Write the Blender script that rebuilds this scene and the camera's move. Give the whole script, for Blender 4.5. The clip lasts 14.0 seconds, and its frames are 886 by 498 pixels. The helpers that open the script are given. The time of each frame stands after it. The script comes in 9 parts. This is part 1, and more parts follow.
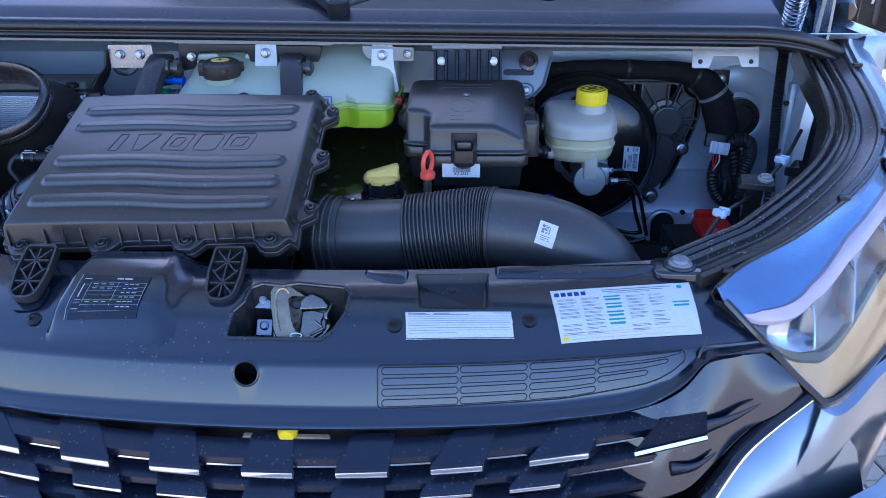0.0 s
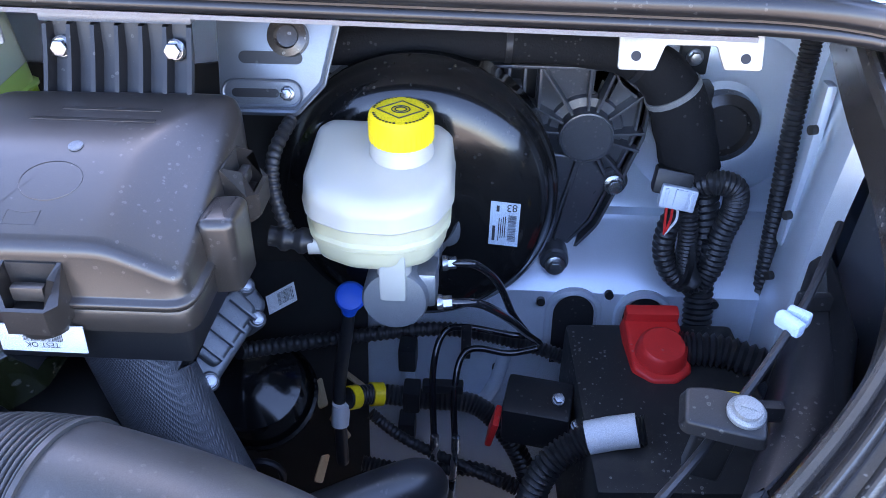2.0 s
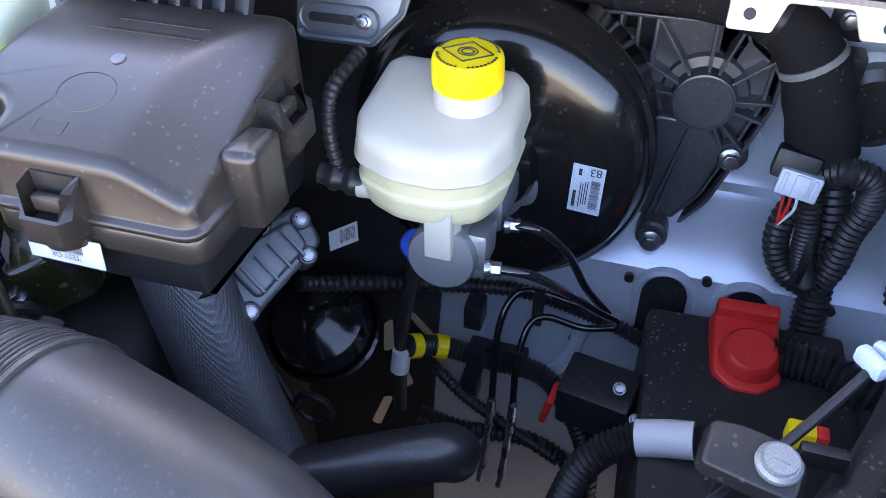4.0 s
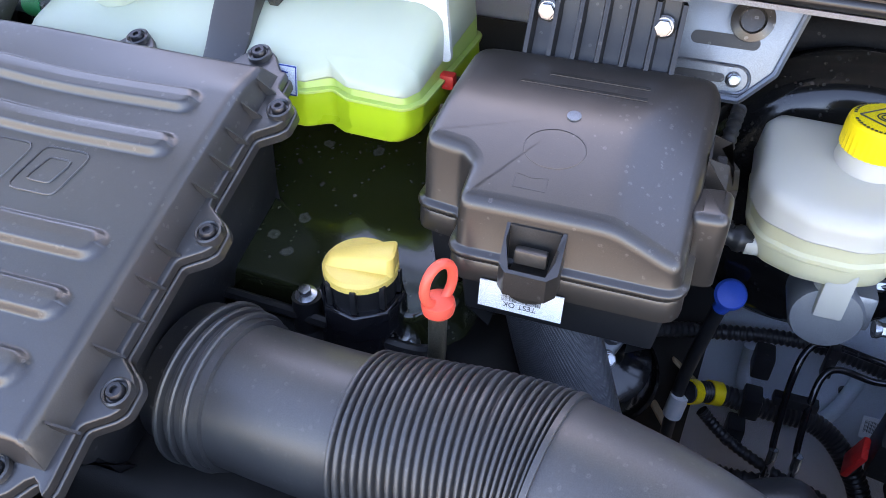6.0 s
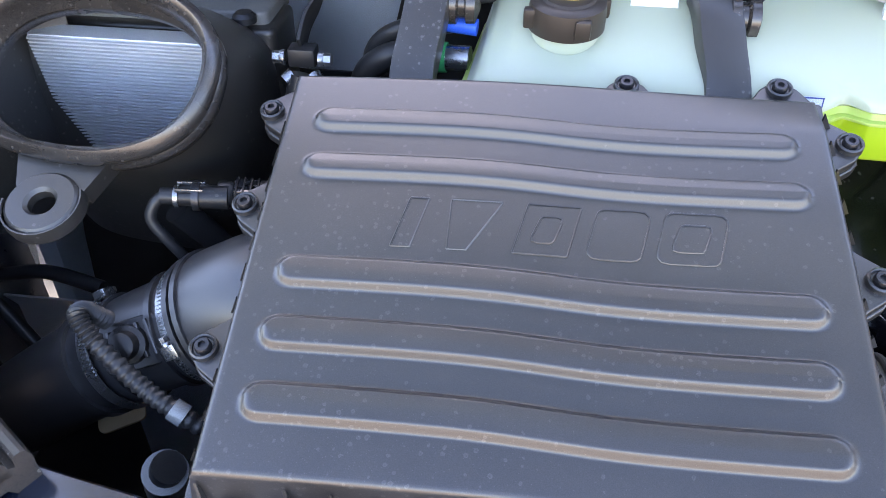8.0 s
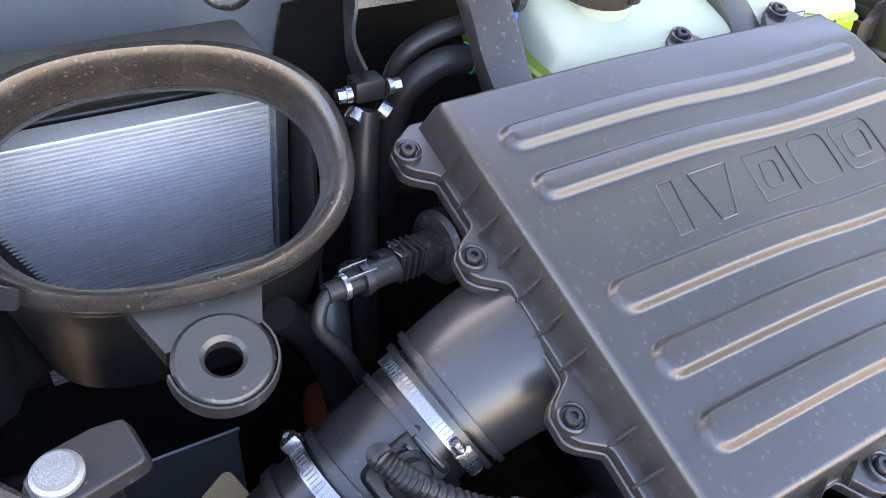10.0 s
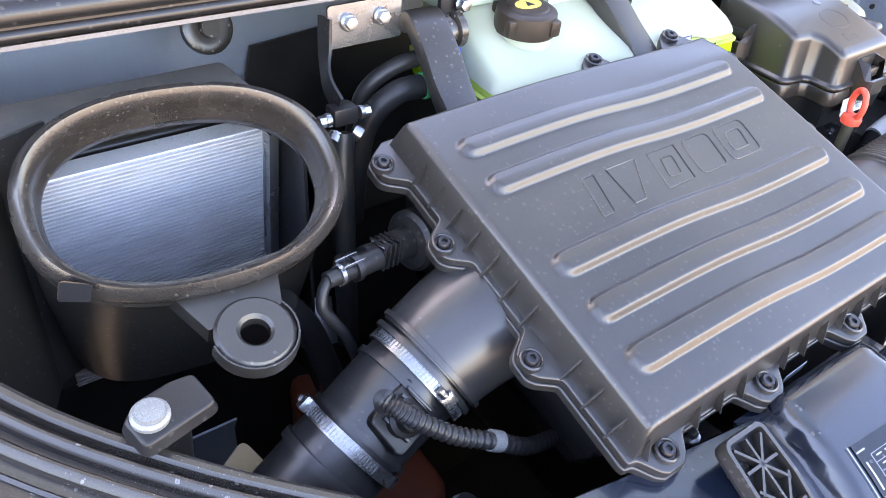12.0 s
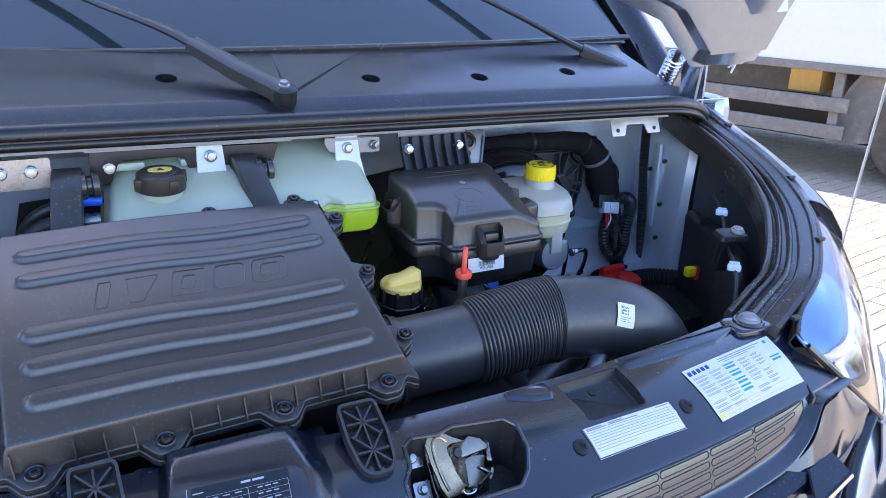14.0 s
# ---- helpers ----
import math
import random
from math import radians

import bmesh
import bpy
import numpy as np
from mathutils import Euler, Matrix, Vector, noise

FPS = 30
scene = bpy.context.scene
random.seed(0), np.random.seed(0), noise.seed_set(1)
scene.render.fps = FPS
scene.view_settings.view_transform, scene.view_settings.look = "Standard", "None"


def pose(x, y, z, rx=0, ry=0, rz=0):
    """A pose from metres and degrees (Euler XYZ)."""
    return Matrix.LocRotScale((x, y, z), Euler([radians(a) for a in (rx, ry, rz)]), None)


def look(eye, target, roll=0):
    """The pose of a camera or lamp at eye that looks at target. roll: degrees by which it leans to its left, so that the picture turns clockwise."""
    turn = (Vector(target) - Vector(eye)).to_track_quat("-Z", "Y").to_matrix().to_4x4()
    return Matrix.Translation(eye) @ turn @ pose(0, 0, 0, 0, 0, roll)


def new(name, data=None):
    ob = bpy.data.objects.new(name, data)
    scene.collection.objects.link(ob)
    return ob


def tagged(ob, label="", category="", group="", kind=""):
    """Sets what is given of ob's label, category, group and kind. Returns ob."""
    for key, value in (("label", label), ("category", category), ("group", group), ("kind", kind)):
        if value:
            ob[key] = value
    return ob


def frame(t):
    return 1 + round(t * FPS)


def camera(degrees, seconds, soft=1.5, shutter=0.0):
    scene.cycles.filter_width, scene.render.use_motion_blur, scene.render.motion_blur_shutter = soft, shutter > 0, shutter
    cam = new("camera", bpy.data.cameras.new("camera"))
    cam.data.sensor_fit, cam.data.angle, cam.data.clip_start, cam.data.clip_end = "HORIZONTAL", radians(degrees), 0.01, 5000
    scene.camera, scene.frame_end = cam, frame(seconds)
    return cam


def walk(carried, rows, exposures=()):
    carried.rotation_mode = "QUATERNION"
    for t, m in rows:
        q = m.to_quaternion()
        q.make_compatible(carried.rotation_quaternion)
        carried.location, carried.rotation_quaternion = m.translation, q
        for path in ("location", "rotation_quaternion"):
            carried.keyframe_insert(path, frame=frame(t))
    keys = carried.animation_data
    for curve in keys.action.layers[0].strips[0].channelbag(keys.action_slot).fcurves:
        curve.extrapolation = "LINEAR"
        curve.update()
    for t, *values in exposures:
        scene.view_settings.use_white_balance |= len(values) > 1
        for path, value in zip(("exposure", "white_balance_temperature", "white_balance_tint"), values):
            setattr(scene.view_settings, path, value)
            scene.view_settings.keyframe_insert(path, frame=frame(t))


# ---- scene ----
cam = camera(58.7, 14.0, 0.55)
PATH = [
    (0, (0.279, -0.925, 1.663), (0.183, 0.888, 0.824), -0.6),
    (0.3, (0.283, -0.744, 1.639), (0.189, 1.056, 0.772), -0.6),
    (0.5, (0.286, -0.625, 1.62), (0.197, 1.14, 0.684), -0.5),
    (0.8, (0.294, -0.441, 1.613), (0.199, 1.305, 0.643), -0.9),
    (1, (0.312, -0.356, 1.633), (0.208, 1.369, 0.625), -0.3),
    (1.2, (0.324, -0.276, 1.622), (0.251, 1.438, 0.593), -0.6),
    (1.5, (0.412, -0.183, 1.623), (0.325, 1.478, 0.512), -0.5),
    (1.7, (0.475, -0.136, 1.617), (0.4, 1.523, 0.502), -0.5),
    (2, (0.557, -0.076, 1.603), (0.47, 1.572, 0.473), 0.6),
    (2.2, (0.595, -0.05, 1.593), (0.431, 1.59, 0.459), 1.0),
    (4.3, (0.64, 0.0, 1.586), (0.163, 1.468, 0.314), -0.0),
    (4.5, (0.617, -0.004, 1.59), (0.125, 1.492, 0.357), 0.5),
    (5, (0.537, -0.021, 1.596), (0.042, 1.476, 0.365), 0.7),
    (5.5, (0.433, -0.052, 1.601), (-0.07, 1.442, 0.371), 1.4),
    (6, (0.328, -0.093, 1.613), (-0.172, 1.403, 0.384), 1.4),
    (6.5, (0.209, -0.167, 1.621), (-0.246, 1.348, 0.396), 0.9),
    (7, (0.053, -0.226, 1.632), (-0.325, 1.301, 0.398), 0.5),
    (7.5, (-0.097, -0.22, 1.631), (-0.365, 1.326, 0.391), 0.2),
    (8, (-0.239, -0.168, 1.622), (-0.406, 1.397, 0.387), 0.9),
    (8.2, (-0.305, -0.137, 1.598), (-0.386, 1.451, 0.386), 2.1),
    (10.3, (-0.727, -0.006, 1.59), (0.167, 1.297, 0.364), 3.7),
    (10.5, (-0.75, 0.003, 1.584), (0.153, 1.289, 0.347), 4.0),
    (11, (-0.819, -0.002, 1.596), (0.065, 1.205, 0.268), 4.2),
    (11.5, (-0.829, -0.021, 1.624), (0.07, 1.17, 0.293), 3.6),
    (12, (-0.789, -0.109, 1.648), (0.213, 1.178, 0.49), 3.4),
    (12.5, (-0.718, -0.247, 1.655), (0.364, 1.104, 0.653), 3.3),
    (13, (-0.645, -0.426, 1.664), (0.472, 0.963, 0.756), 2.8),
    (13.5, (-0.532, -0.546, 1.656), (0.519, 0.91, 0.774), 2.5),
    (14, (-0.349, -0.65, 1.663), (0.519, 1.019, 0.983), 1.6),
]
LIGHT_METER = [(0, 1.80, 5350, 23), (0.5, 2.3, 5400, 24), (1.0, 2.68, 5450, 23), (1.5, 3.15, 5900, 25), (2.0, 3.40, 6400, 27), (4.5, 3.35, 7600, 27), (5.5, 3.15, 7700, 26), (7.5, 3.25, 7500, 24),
               (10.5, 3.78, 8700, 26), (11.0, 4.02, 8700, 26), (11.5, 3.95, 8700, 26), (12.0, 3.75, 8500, 26), (12.5, 3.28, 8200, 25), (13.0, 2.88, 7800, 24), (13.5, 2.6, 7300, 23), (14.0, 2.27, 6200, 22)]
walk(cam, [(t, look(eye, target, roll)) for t, eye, target, roll in PATH], LIGHT_METER)

# ---- light: low sun from behind the van, clear sky ----
SUN_DIR = Vector((-0.15, 0.70, 0.70)).normalized()      # towards the sun
world = bpy.data.worlds.new("sky")
scene.world = world
world.use_nodes = True
wn = world.node_tree.nodes
wn.clear()
sky = wn.new("ShaderNodeTexSky")
sky.sky_type = "NISHITA"
sky.sun_disc = False
sky.sun_elevation = math.asin(SUN_DIR.z)
sky.sun_rotation = math.atan2(SUN_DIR.x, SUN_DIR.y)
sky.altitude = 50
sky.dust_density = 0.6
sky.ozone_density = 2.5
bg = wn.new("ShaderNodeBackground")
bg.inputs["Strength"].default_value = 0.15
wo = wn.new("ShaderNodeOutputWorld")
world.node_tree.links.new(sky.outputs[0], bg.inputs[0])
world.node_tree.links.new(bg.outputs[0], wo.inputs[0])
sun = new("sun", bpy.data.lights.new("sun", "SUN"))
sun.data.energy = 4.0
sun.data.angle = radians(0.5)
sun.data.color = (1.0, 0.92, 0.8)
sun.matrix_world = SUN_DIR.to_track_quat("Z", "Y").to_matrix().to_4x4()
scene.view_settings.exposure = 1.6

# ---- materials ----
def mat(name, col, rough=0.5, metal=0.0, var=0.18, scale=25.0, bump=0.15, bscale=900.0, spots=0.0, dust=0.0,
        coat=0.0, trans=0.0, sss=0.0, spec=0.5, stretch=(1, 1, 1), rvar=0.12, dustcol=(0.42, 0.36, 0.28), ior=1.45, spotscale=210.0, spotcut=1.42, grain=0.3):
    m = bpy.data.materials.new(name)
    m.use_nodes = True
    nt = m.node_tree
    n, l = nt.nodes, nt.links
    b = n["Principled BSDF"]
    co = n.new("ShaderNodeTexCoord")
    mp = n.new("ShaderNodeMapping")
    mp.inputs["Scale"].default_value = stretch
    l.new(co.outputs["Object"], mp.inputs[0])
    big = n.new("ShaderNodeTexNoise")
    big.inputs["Scale"].default_value = scale
    big.inputs["Detail"].default_value = 5
    l.new(mp.outputs[0], big.inputs["Vector"])
    ramp = n.new("ShaderNodeMix")
    ramp.data_type = "RGBA"
    l.new(big.outputs[0], ramp.inputs["Factor"])
    ramp.inputs["A"].default_value = (*[c * (1 - var) for c in col], 1)
    ramp.inputs["B"].default_value = (*[min(1, c * (1 + var)) for c in col], 1)
    out = ramp.outputs["Result"]
    rough_out = n.new("ShaderNodeMapRange")
    rough_out.inputs["To Min"].default_value = max(0.02, rough - rvar)
    rough_out.inputs["To Max"].default_value = min(1.0, rough + rvar)
    l.new(big.outputs[0], rough_out.inputs["Value"])
    if dust > 0:
        dn = n.new("ShaderNodeTexNoise")
        dn.inputs["Scale"].default_value = 9.0
        dn.inputs["Detail"].default_value = 8
        dn.inputs["Roughness"].default_value = 0.7
        l.new(co.outputs["Object"], dn.inputs["Vector"])
        dr = n.new("ShaderNodeMapRange")
        dr.inputs["From Min"].default_value, dr.inputs["From Max"].default_value = 0.5, 0.8
        dr.inputs["To Max"].default_value = dust
        l.new(dn.outputs[0], dr.inputs["Value"])
        dm = n.new("ShaderNodeMix")
        dm.data_type = "RGBA"
        l.new(dr.outputs[0], dm.inputs["Factor"])
        l.new(out, dm.inputs["A"])
        dm.inputs["B"].default_value = (*dustcol, 1)
        out = dm.outputs["Result"]
    if spots > 0:
        wob = n.new("ShaderNodeTexNoise")
        wob.inputs["Scale"].default_value = spotscale * 1.6
        l.new(co.outputs["Object"], wob.inputs["Vector"])
        shift = n.new("ShaderNodeVectorMath")
        shift.operation = "MULTIPLY_ADD"
        l.new(wob.outputs["Color"], shift.inputs[0])
        shift.inputs[1].default_value = (0.5 / spotscale,) * 3
        l.new(co.outputs["Object"], shift.inputs[2])
        cl = n.new("ShaderNodeTexNoise")
        cl.inputs["Scale"].default_value = 7.0
        l.new(co.outputs["Object"], cl.inputs["Vector"])
        for size, ring, rare in ((spotscale, True, 0.0), (spotscale * 3.1, False, 0.02)):
            vo = n.new("ShaderNodeTexVoronoi")
            vo.inputs["Scale"].default_value = size
            l.new(shift.outputs[0], vo.inputs["Vector"])
            sm = n.new("ShaderNodeMapRange")
            sm.inputs["From Min"].default_value, sm.inputs["From Max"].default_value = (0.26, 0.36) if ring else (0.10, 0.30)
            sm.inputs["To Min"].default_value, sm.inputs["To Max"].default_value = 1.0, 0.0
            l.new(vo.outputs["Distance"], sm.inputs["Value"])
            hollow = n.new("ShaderNodeMapRange")
            hollow.inputs["From Min"].default_value, hollow.inputs["From Max"].default_value = 0.06, 0.26
            hollow.inputs["To Min"].default_value, hollow.inputs["To Max"].default_value = 0.35 if ring else 1.0, 1.0
            l.new(vo.outputs["Distance"], hollow.inputs["Value"])
            sep = n.new("ShaderNodeSeparateColor")
            l.new(vo.outputs["Color"], sep.inputs[0])
            cut_off = n.new("ShaderNodeMath")
            cut_off.operation = "MULTIPLY_ADD"
            l.new(cl.outputs[0], cut_off.inputs[0])
            cut_off.inputs[1].default_value, cut_off.inputs[2].default_value = -1.0, spotcut + rare
            pick = n.new("ShaderNodeMath")
            pick.operation = "GREATER_THAN"
            l.new(sep.outputs[0], pick.inputs[0])
            l.new(cut_off.outputs[0], pick.inputs[1])
            mu = n.new("ShaderNodeMath")
            mu.operation = "MULTIPLY"
            l.new(sm.outputs[0], mu.inputs[0])
            l.new(pick.outputs[0], mu.inputs[1])
            mu1 = n.new("ShaderNodeMath")
            mu1.operation = "MULTIPLY"
            l.new(mu.outputs[0], mu1.inputs[0])
            l.new(hollow.outputs[0], mu1.inputs[1])
            mu2 = n.new("ShaderNodeMath")
            mu2.operation = "MULTIPLY"
            l.new(mu1.outputs[0], mu2.inputs[0])
            mu2.inputs[1].default_value = spots
            dm = n.new("ShaderNodeMix")
            dm.data_type = "RGBA"
            l.new(mu2.outputs[0], dm.inputs["Factor"])
            l.new(out, dm.inputs["A"])
            dm.inputs["B"].default_value = (0.34, 0.33, 0.31, 1)
            out = dm.outputs["Result"]
    if grain > 0:
        gn = n.new("ShaderNodeTexNoise")
        gn.inputs["Scale"].default_value = 1400.0
        gn.inputs["Detail"].default_value = 2
        l.new(co.outputs["Object"], gn.inputs["Vector"])
        gr = n.new("ShaderNodeMapRange")
        gr.inputs["From Min"].default_value, gr.inputs["From Max"].default_value = 0.3, 0.7
        gr.inputs["To Min"].default_value, gr.inputs["To Max"].default_value = 1 - grain, 1 + grain
        l.new(gn.outputs[0], gr.inputs["Value"])
        gm = n.new("ShaderNodeVectorMath")
        gm.operation = "SCALE"
        l.new(out, gm.inputs[0])
        l.new(gr.outputs[0], gm.inputs["Scale"])
        out = gm.outputs[0]
    l.new(out, b.inputs["Base Color"])
    l.new(rough_out.outputs[0], b.inputs["Roughness"])
    if bump > 0:
        fine = n.new("ShaderNodeTexNoise")
        fine.inputs["Scale"].default_value = bscale
        fine.inputs["Detail"].default_value = 3
        l.new(mp.outputs[0], fine.inputs["Vector"])
        bp = n.new("ShaderNodeBump")
        bp.inputs["Strength"].default_value = bump
        bp.inputs["Distance"].default_value = 0.0006
        l.new(fine.outputs[0], bp.inputs["Height"])
        l.new(bp.outputs[0], b.inputs["Normal"])
    b.inputs["Metallic"].default_value = metal
    b.inputs["Coat Weight"].default_value = coat
    b.inputs["Coat Roughness"].default_value = 0.08
    b.inputs["Transmission Weight"].default_value = trans
    b.inputs["Specular IOR Level"].default_value = spec
    b.inputs["IOR"].default_value = ior
    if sss > 0:
        b.inputs["Subsurface Weight"].default_value = sss
        b.inputs["Subsurface Radius"].default_value = (0.03, 0.03, 0.02)
        b.inputs["Subsurface Scale"].default_value = 0.6
    return m


PLASTIC = mat("black_moulded_plastic", (0.028, 0.026, 0.024), 0.34, spots=0.22, dust=0.04, bump=0.10, bscale=700, spec=0.9, rvar=0.05, dustcol=(0.20, 0.17, 0.13))
PLASTIC_LID = mat("airbox_plastic", (0.026, 0.0245, 0.024), 0.34, spots=0.10, dust=0.035, bump=0.10, bscale=800, spec=1.0, dustcol=(0.22, 0.19, 0.15), spotcut=1.36, rvar=0.04)
PLASTIC_DARK = mat("dull_black_plastic", (0.015, 0.015, 0.016), 0.40, spots=0.15)
# Base colour carries the blue that open sky throws on black plastic.
PANEL = mat("front_panel_plastic", (0.005, 0.010, 0.021), 0.18, spots=0.22, dust=0.014, spotcut=1.50, bump=0.06, bscale=1500, spec=0.9, coat=0.45, dustcol=(0.20, 0.17, 0.13), rvar=0.04)
GLOSS = mat("gloss_black", (0.010, 0.010, 0.012), 0.10, bump=0.0, rvar=0.05, spots=0.2, coat=0.6)
RUBBER = mat("black_rubber", (0.036, 0.031, 0.027), 0.25, spots=0.40, dust=0.08, bump=0.08, spec=0.9, spotscale=190.0, dustcol=(0.22, 0.17, 0.12), spotcut=1.40, rvar=0.05)
LIP = mat("brown_black_rubber_lip", (0.028, 0.025, 0.023), 0.26, spots=0.16, dust=0.05, bump=0.10, spec=0.95, spotscale=260.0, dustcol=(0.22, 0.17, 0.12), spotcut=1.40)
HOSE = mat("hose_plastic", (0.027, 0.027, 0.029), 0.33, spots=0.12, bump=0.08, spec=0.95, rvar=0.04)
INTAKE = mat("intake_hose_plastic", (0.044, 0.043, 0.043), 0.40, spots=0.08, bump=0.08, spec=0.9, rvar=0.05)
TAPE = mat("cloth_tape", (0.010, 0.010, 0.011), 0.85, bump=0.9, bscale=420, spots=0.12, var=0.4, spec=0.25)
SHEATH = mat("corrugated_sheath", (0.022, 0.022, 0.023), 0.38)
PAINT = mat("silver_blue_paint", (0.24, 0.28, 0.33), 0.22, metal=0.8, var=0.05, bump=0.03, coat=0.5, rvar=0.04, dust=0.03, grain=0.05)
PAINT_BAY = mat("silver_primer", (0.60, 0.67, 0.75), 0.33, metal=0.45, var=0.07, bump=0.05, dust=0.06, rvar=0.05)
BOOSTER = mat("black_enamel", (0.008, 0.008, 0.008), 0.16, var=0.1, bump=0.02, rvar=0.03, coat=0.3, spots=0.08)
ZINC = mat("zinc_steel", (0.34, 0.35, 0.36), 0.27, metal=0.9, var=0.15, bump=0.1, rvar=0.1)
LATCH = mat("yellow_passivated_steel", (0.25, 0.23, 0.19), 0.25, metal=1.0, var=0.35, scale=60, bump=0.05)
OLDALU = mat("dark_cast_aluminium", (0.17, 0.18, 0.19), 0.5, metal=0.7, var=0.25, bump=0.6, bscale=500)
CASTALU = mat("cast_aluminium", (0.30, 0.32, 0.34), 0.46, metal=0.75, var=0.15, bump=0.5, bscale=600)
ALUPAINT = mat("pale_grey_bracket", (0.24, 0.25, 0.25), 0.4, metal=0.3, var=0.08, bump=0.08, dust=0.1)
DARKMETAL = mat("dark_steel", (0.06, 0.06, 0.065), 0.4, metal=0.8)
YELLOW = mat("yellow_plastic", (0.80, 0.57, 0.14), 0.38, var=0.06, bump=0.1)
YELLOWCAP = mat("bright_yellow_plastic", (0.92, 0.66, 0.01), 0.38, var=0.05, bump=0.1)
RED = mat("red_plastic", (0.68, 0.03, 0.025), 0.4, var=0.08, bump=0.1, spots=0.3)
REDORANGE = mat("orange_red_plastic", (0.85, 0.10, 0.06), 0.4, var=0.08, bump=0.1)
BLUE = mat("blue_plastic", (0.015, 0.13, 0.72), 0.4, var=0.08)
GREEN = mat("green_sleeve", (0.01, 0.35, 0.12), 0.45)
TANK = mat("milky_tank_plastic", (0.40, 0.45, 0.34), 0.34, var=0.10, scale=8, sss=0.5, bump=0.05, grain=0.0)
LEVEL = mat("green_level_band", (0.40, 0.56, 0.13), 0.32, var=0.10, scale=10, sss=0.5, bump=0.05, grain=0.0)
COOLANT = mat("coolant_seen_through_plastic", (0.36, 0.54, 0.02), 0.30, var=0.12, scale=12, sss=0.5, bump=0.05, grain=0.0)
RESERVOIR = mat("white_reservoir_plastic", (0.47, 0.455, 0.39), 0.34, var=0.04, sss=0.4, bump=0.05, grain=0.0)
FLUID = mat("brake_fluid_seen_through_plastic", (0.58, 0.55, 0.36), 0.34, var=0.06, sss=0.4, bump=0.05, grain=0.0)
PAPER = mat("white_label", (0.66, 0.67, 0.67), 0.40, var=0.03, bump=0.05, dust=0.03)
PAPERBLUE = mat("pale_blue_label", (0.42, 0.50, 0.58), 0.4, var=0.03, bump=0.03)
INK = mat("black_ink", (0.02, 0.02, 0.025), 0.5, bump=0)
INKBLUE = mat("blue_ink", (0.01, 0.04, 0.22), 0.5, bump=0)
INKTEAL = mat("teal_ink", (0.02, 0.30, 0.33), 0.5, bump=0)
INKGREY = mat("grey_print", (0.16, 0.17, 0.19), 0.5, bump=0)
INKPINK = mat("pale_red_print", (0.7, 0.25, 0.3), 0.5, bump=0)
SILVERPRINT = mat("silver_print", (0.40, 0.42, 0.45), 0.4, bump=0)
CHROME = mat("bright_chrome", (0.85, 0.86, 0.87), 0.1, metal=1.0, var=0.05, bump=0.0, rvar=0.03)
MESHFIN = mat("aluminium_fins", (0.70, 0.73, 0.77), 0.40, metal=0.5, var=0.12, scale=30, bump=0.1)
BRAID = mat("braided_sleeve", (0.10, 0.105, 0.115), 0.36, metal=0.4, var=0.3, scale=220)
GLASS = mat("windscreen_glass", (0.02, 0.03, 0.035), 0.03, var=0.0, bump=0.0, rvar=0.0, spec=0.7, coat=0.3)
LENS = mat("clear_lens", (0.93, 0.95, 0.97), 0.02, var=0.0, bump=0.0, rvar=0.0, trans=1.0, ior=1.30)
AMBER = mat("amber_reflector", (0.75, 0.32, 0.06), 0.2, var=0.1, bump=0.1)
REDBROWN = mat("red_brown_primer", (0.16, 0.035, 0.015), 0.55, var=0.3)
CARD = mat("tan_insulation", (0.55, 0.42, 0.25), 0.8, var=0.2)
WHITEBOX = mat("white_box_body", (0.60, 0.62, 0.64), 0.35, var=0.05, dust=0.1, grain=0.05)
CHASSIS = mat("dusty_grey_chassis", (0.16, 0.15, 0.14), 0.7, var=0.25, dust=0.5)
TYRE = mat("dusty_tyre", (0.075, 0.062, 0.050), 0.85, var=0.3, dust=0.5, bump=0.6, bscale=60, dustcol=(0.22, 0.17, 0.12))
RIM = mat("dusty_rim", (0.20, 0.17, 0.14), 0.6, metal=0.3, var=0.25, dust=0.5, dustcol=(0.26, 0.20, 0.14))
ORANGE = mat("faded_orange_box", (0.55, 0.33, 0.08), 0.6, dust=0.3)

COWL = mat("scuttle_plastic", (0.013, 0.015, 0.019), 0.24, spots=0.08, dust=0.03, bump=0.05, bscale=1500, spec=0.5, rvar=0.04)
DEEP = mat("oily_black_underside", (0.030, 0.028, 0.026), 0.45, spec=0.5, bump=0.3, var=0.5)
# Grille black with the sky's blue sheen mixed into its base colour.
BLOCK = mat("satin_grille_black", (0.008, 0.012, 0.024), 0.26, spots=0.15, bump=0.05, spec=0.6, rvar=0.05)


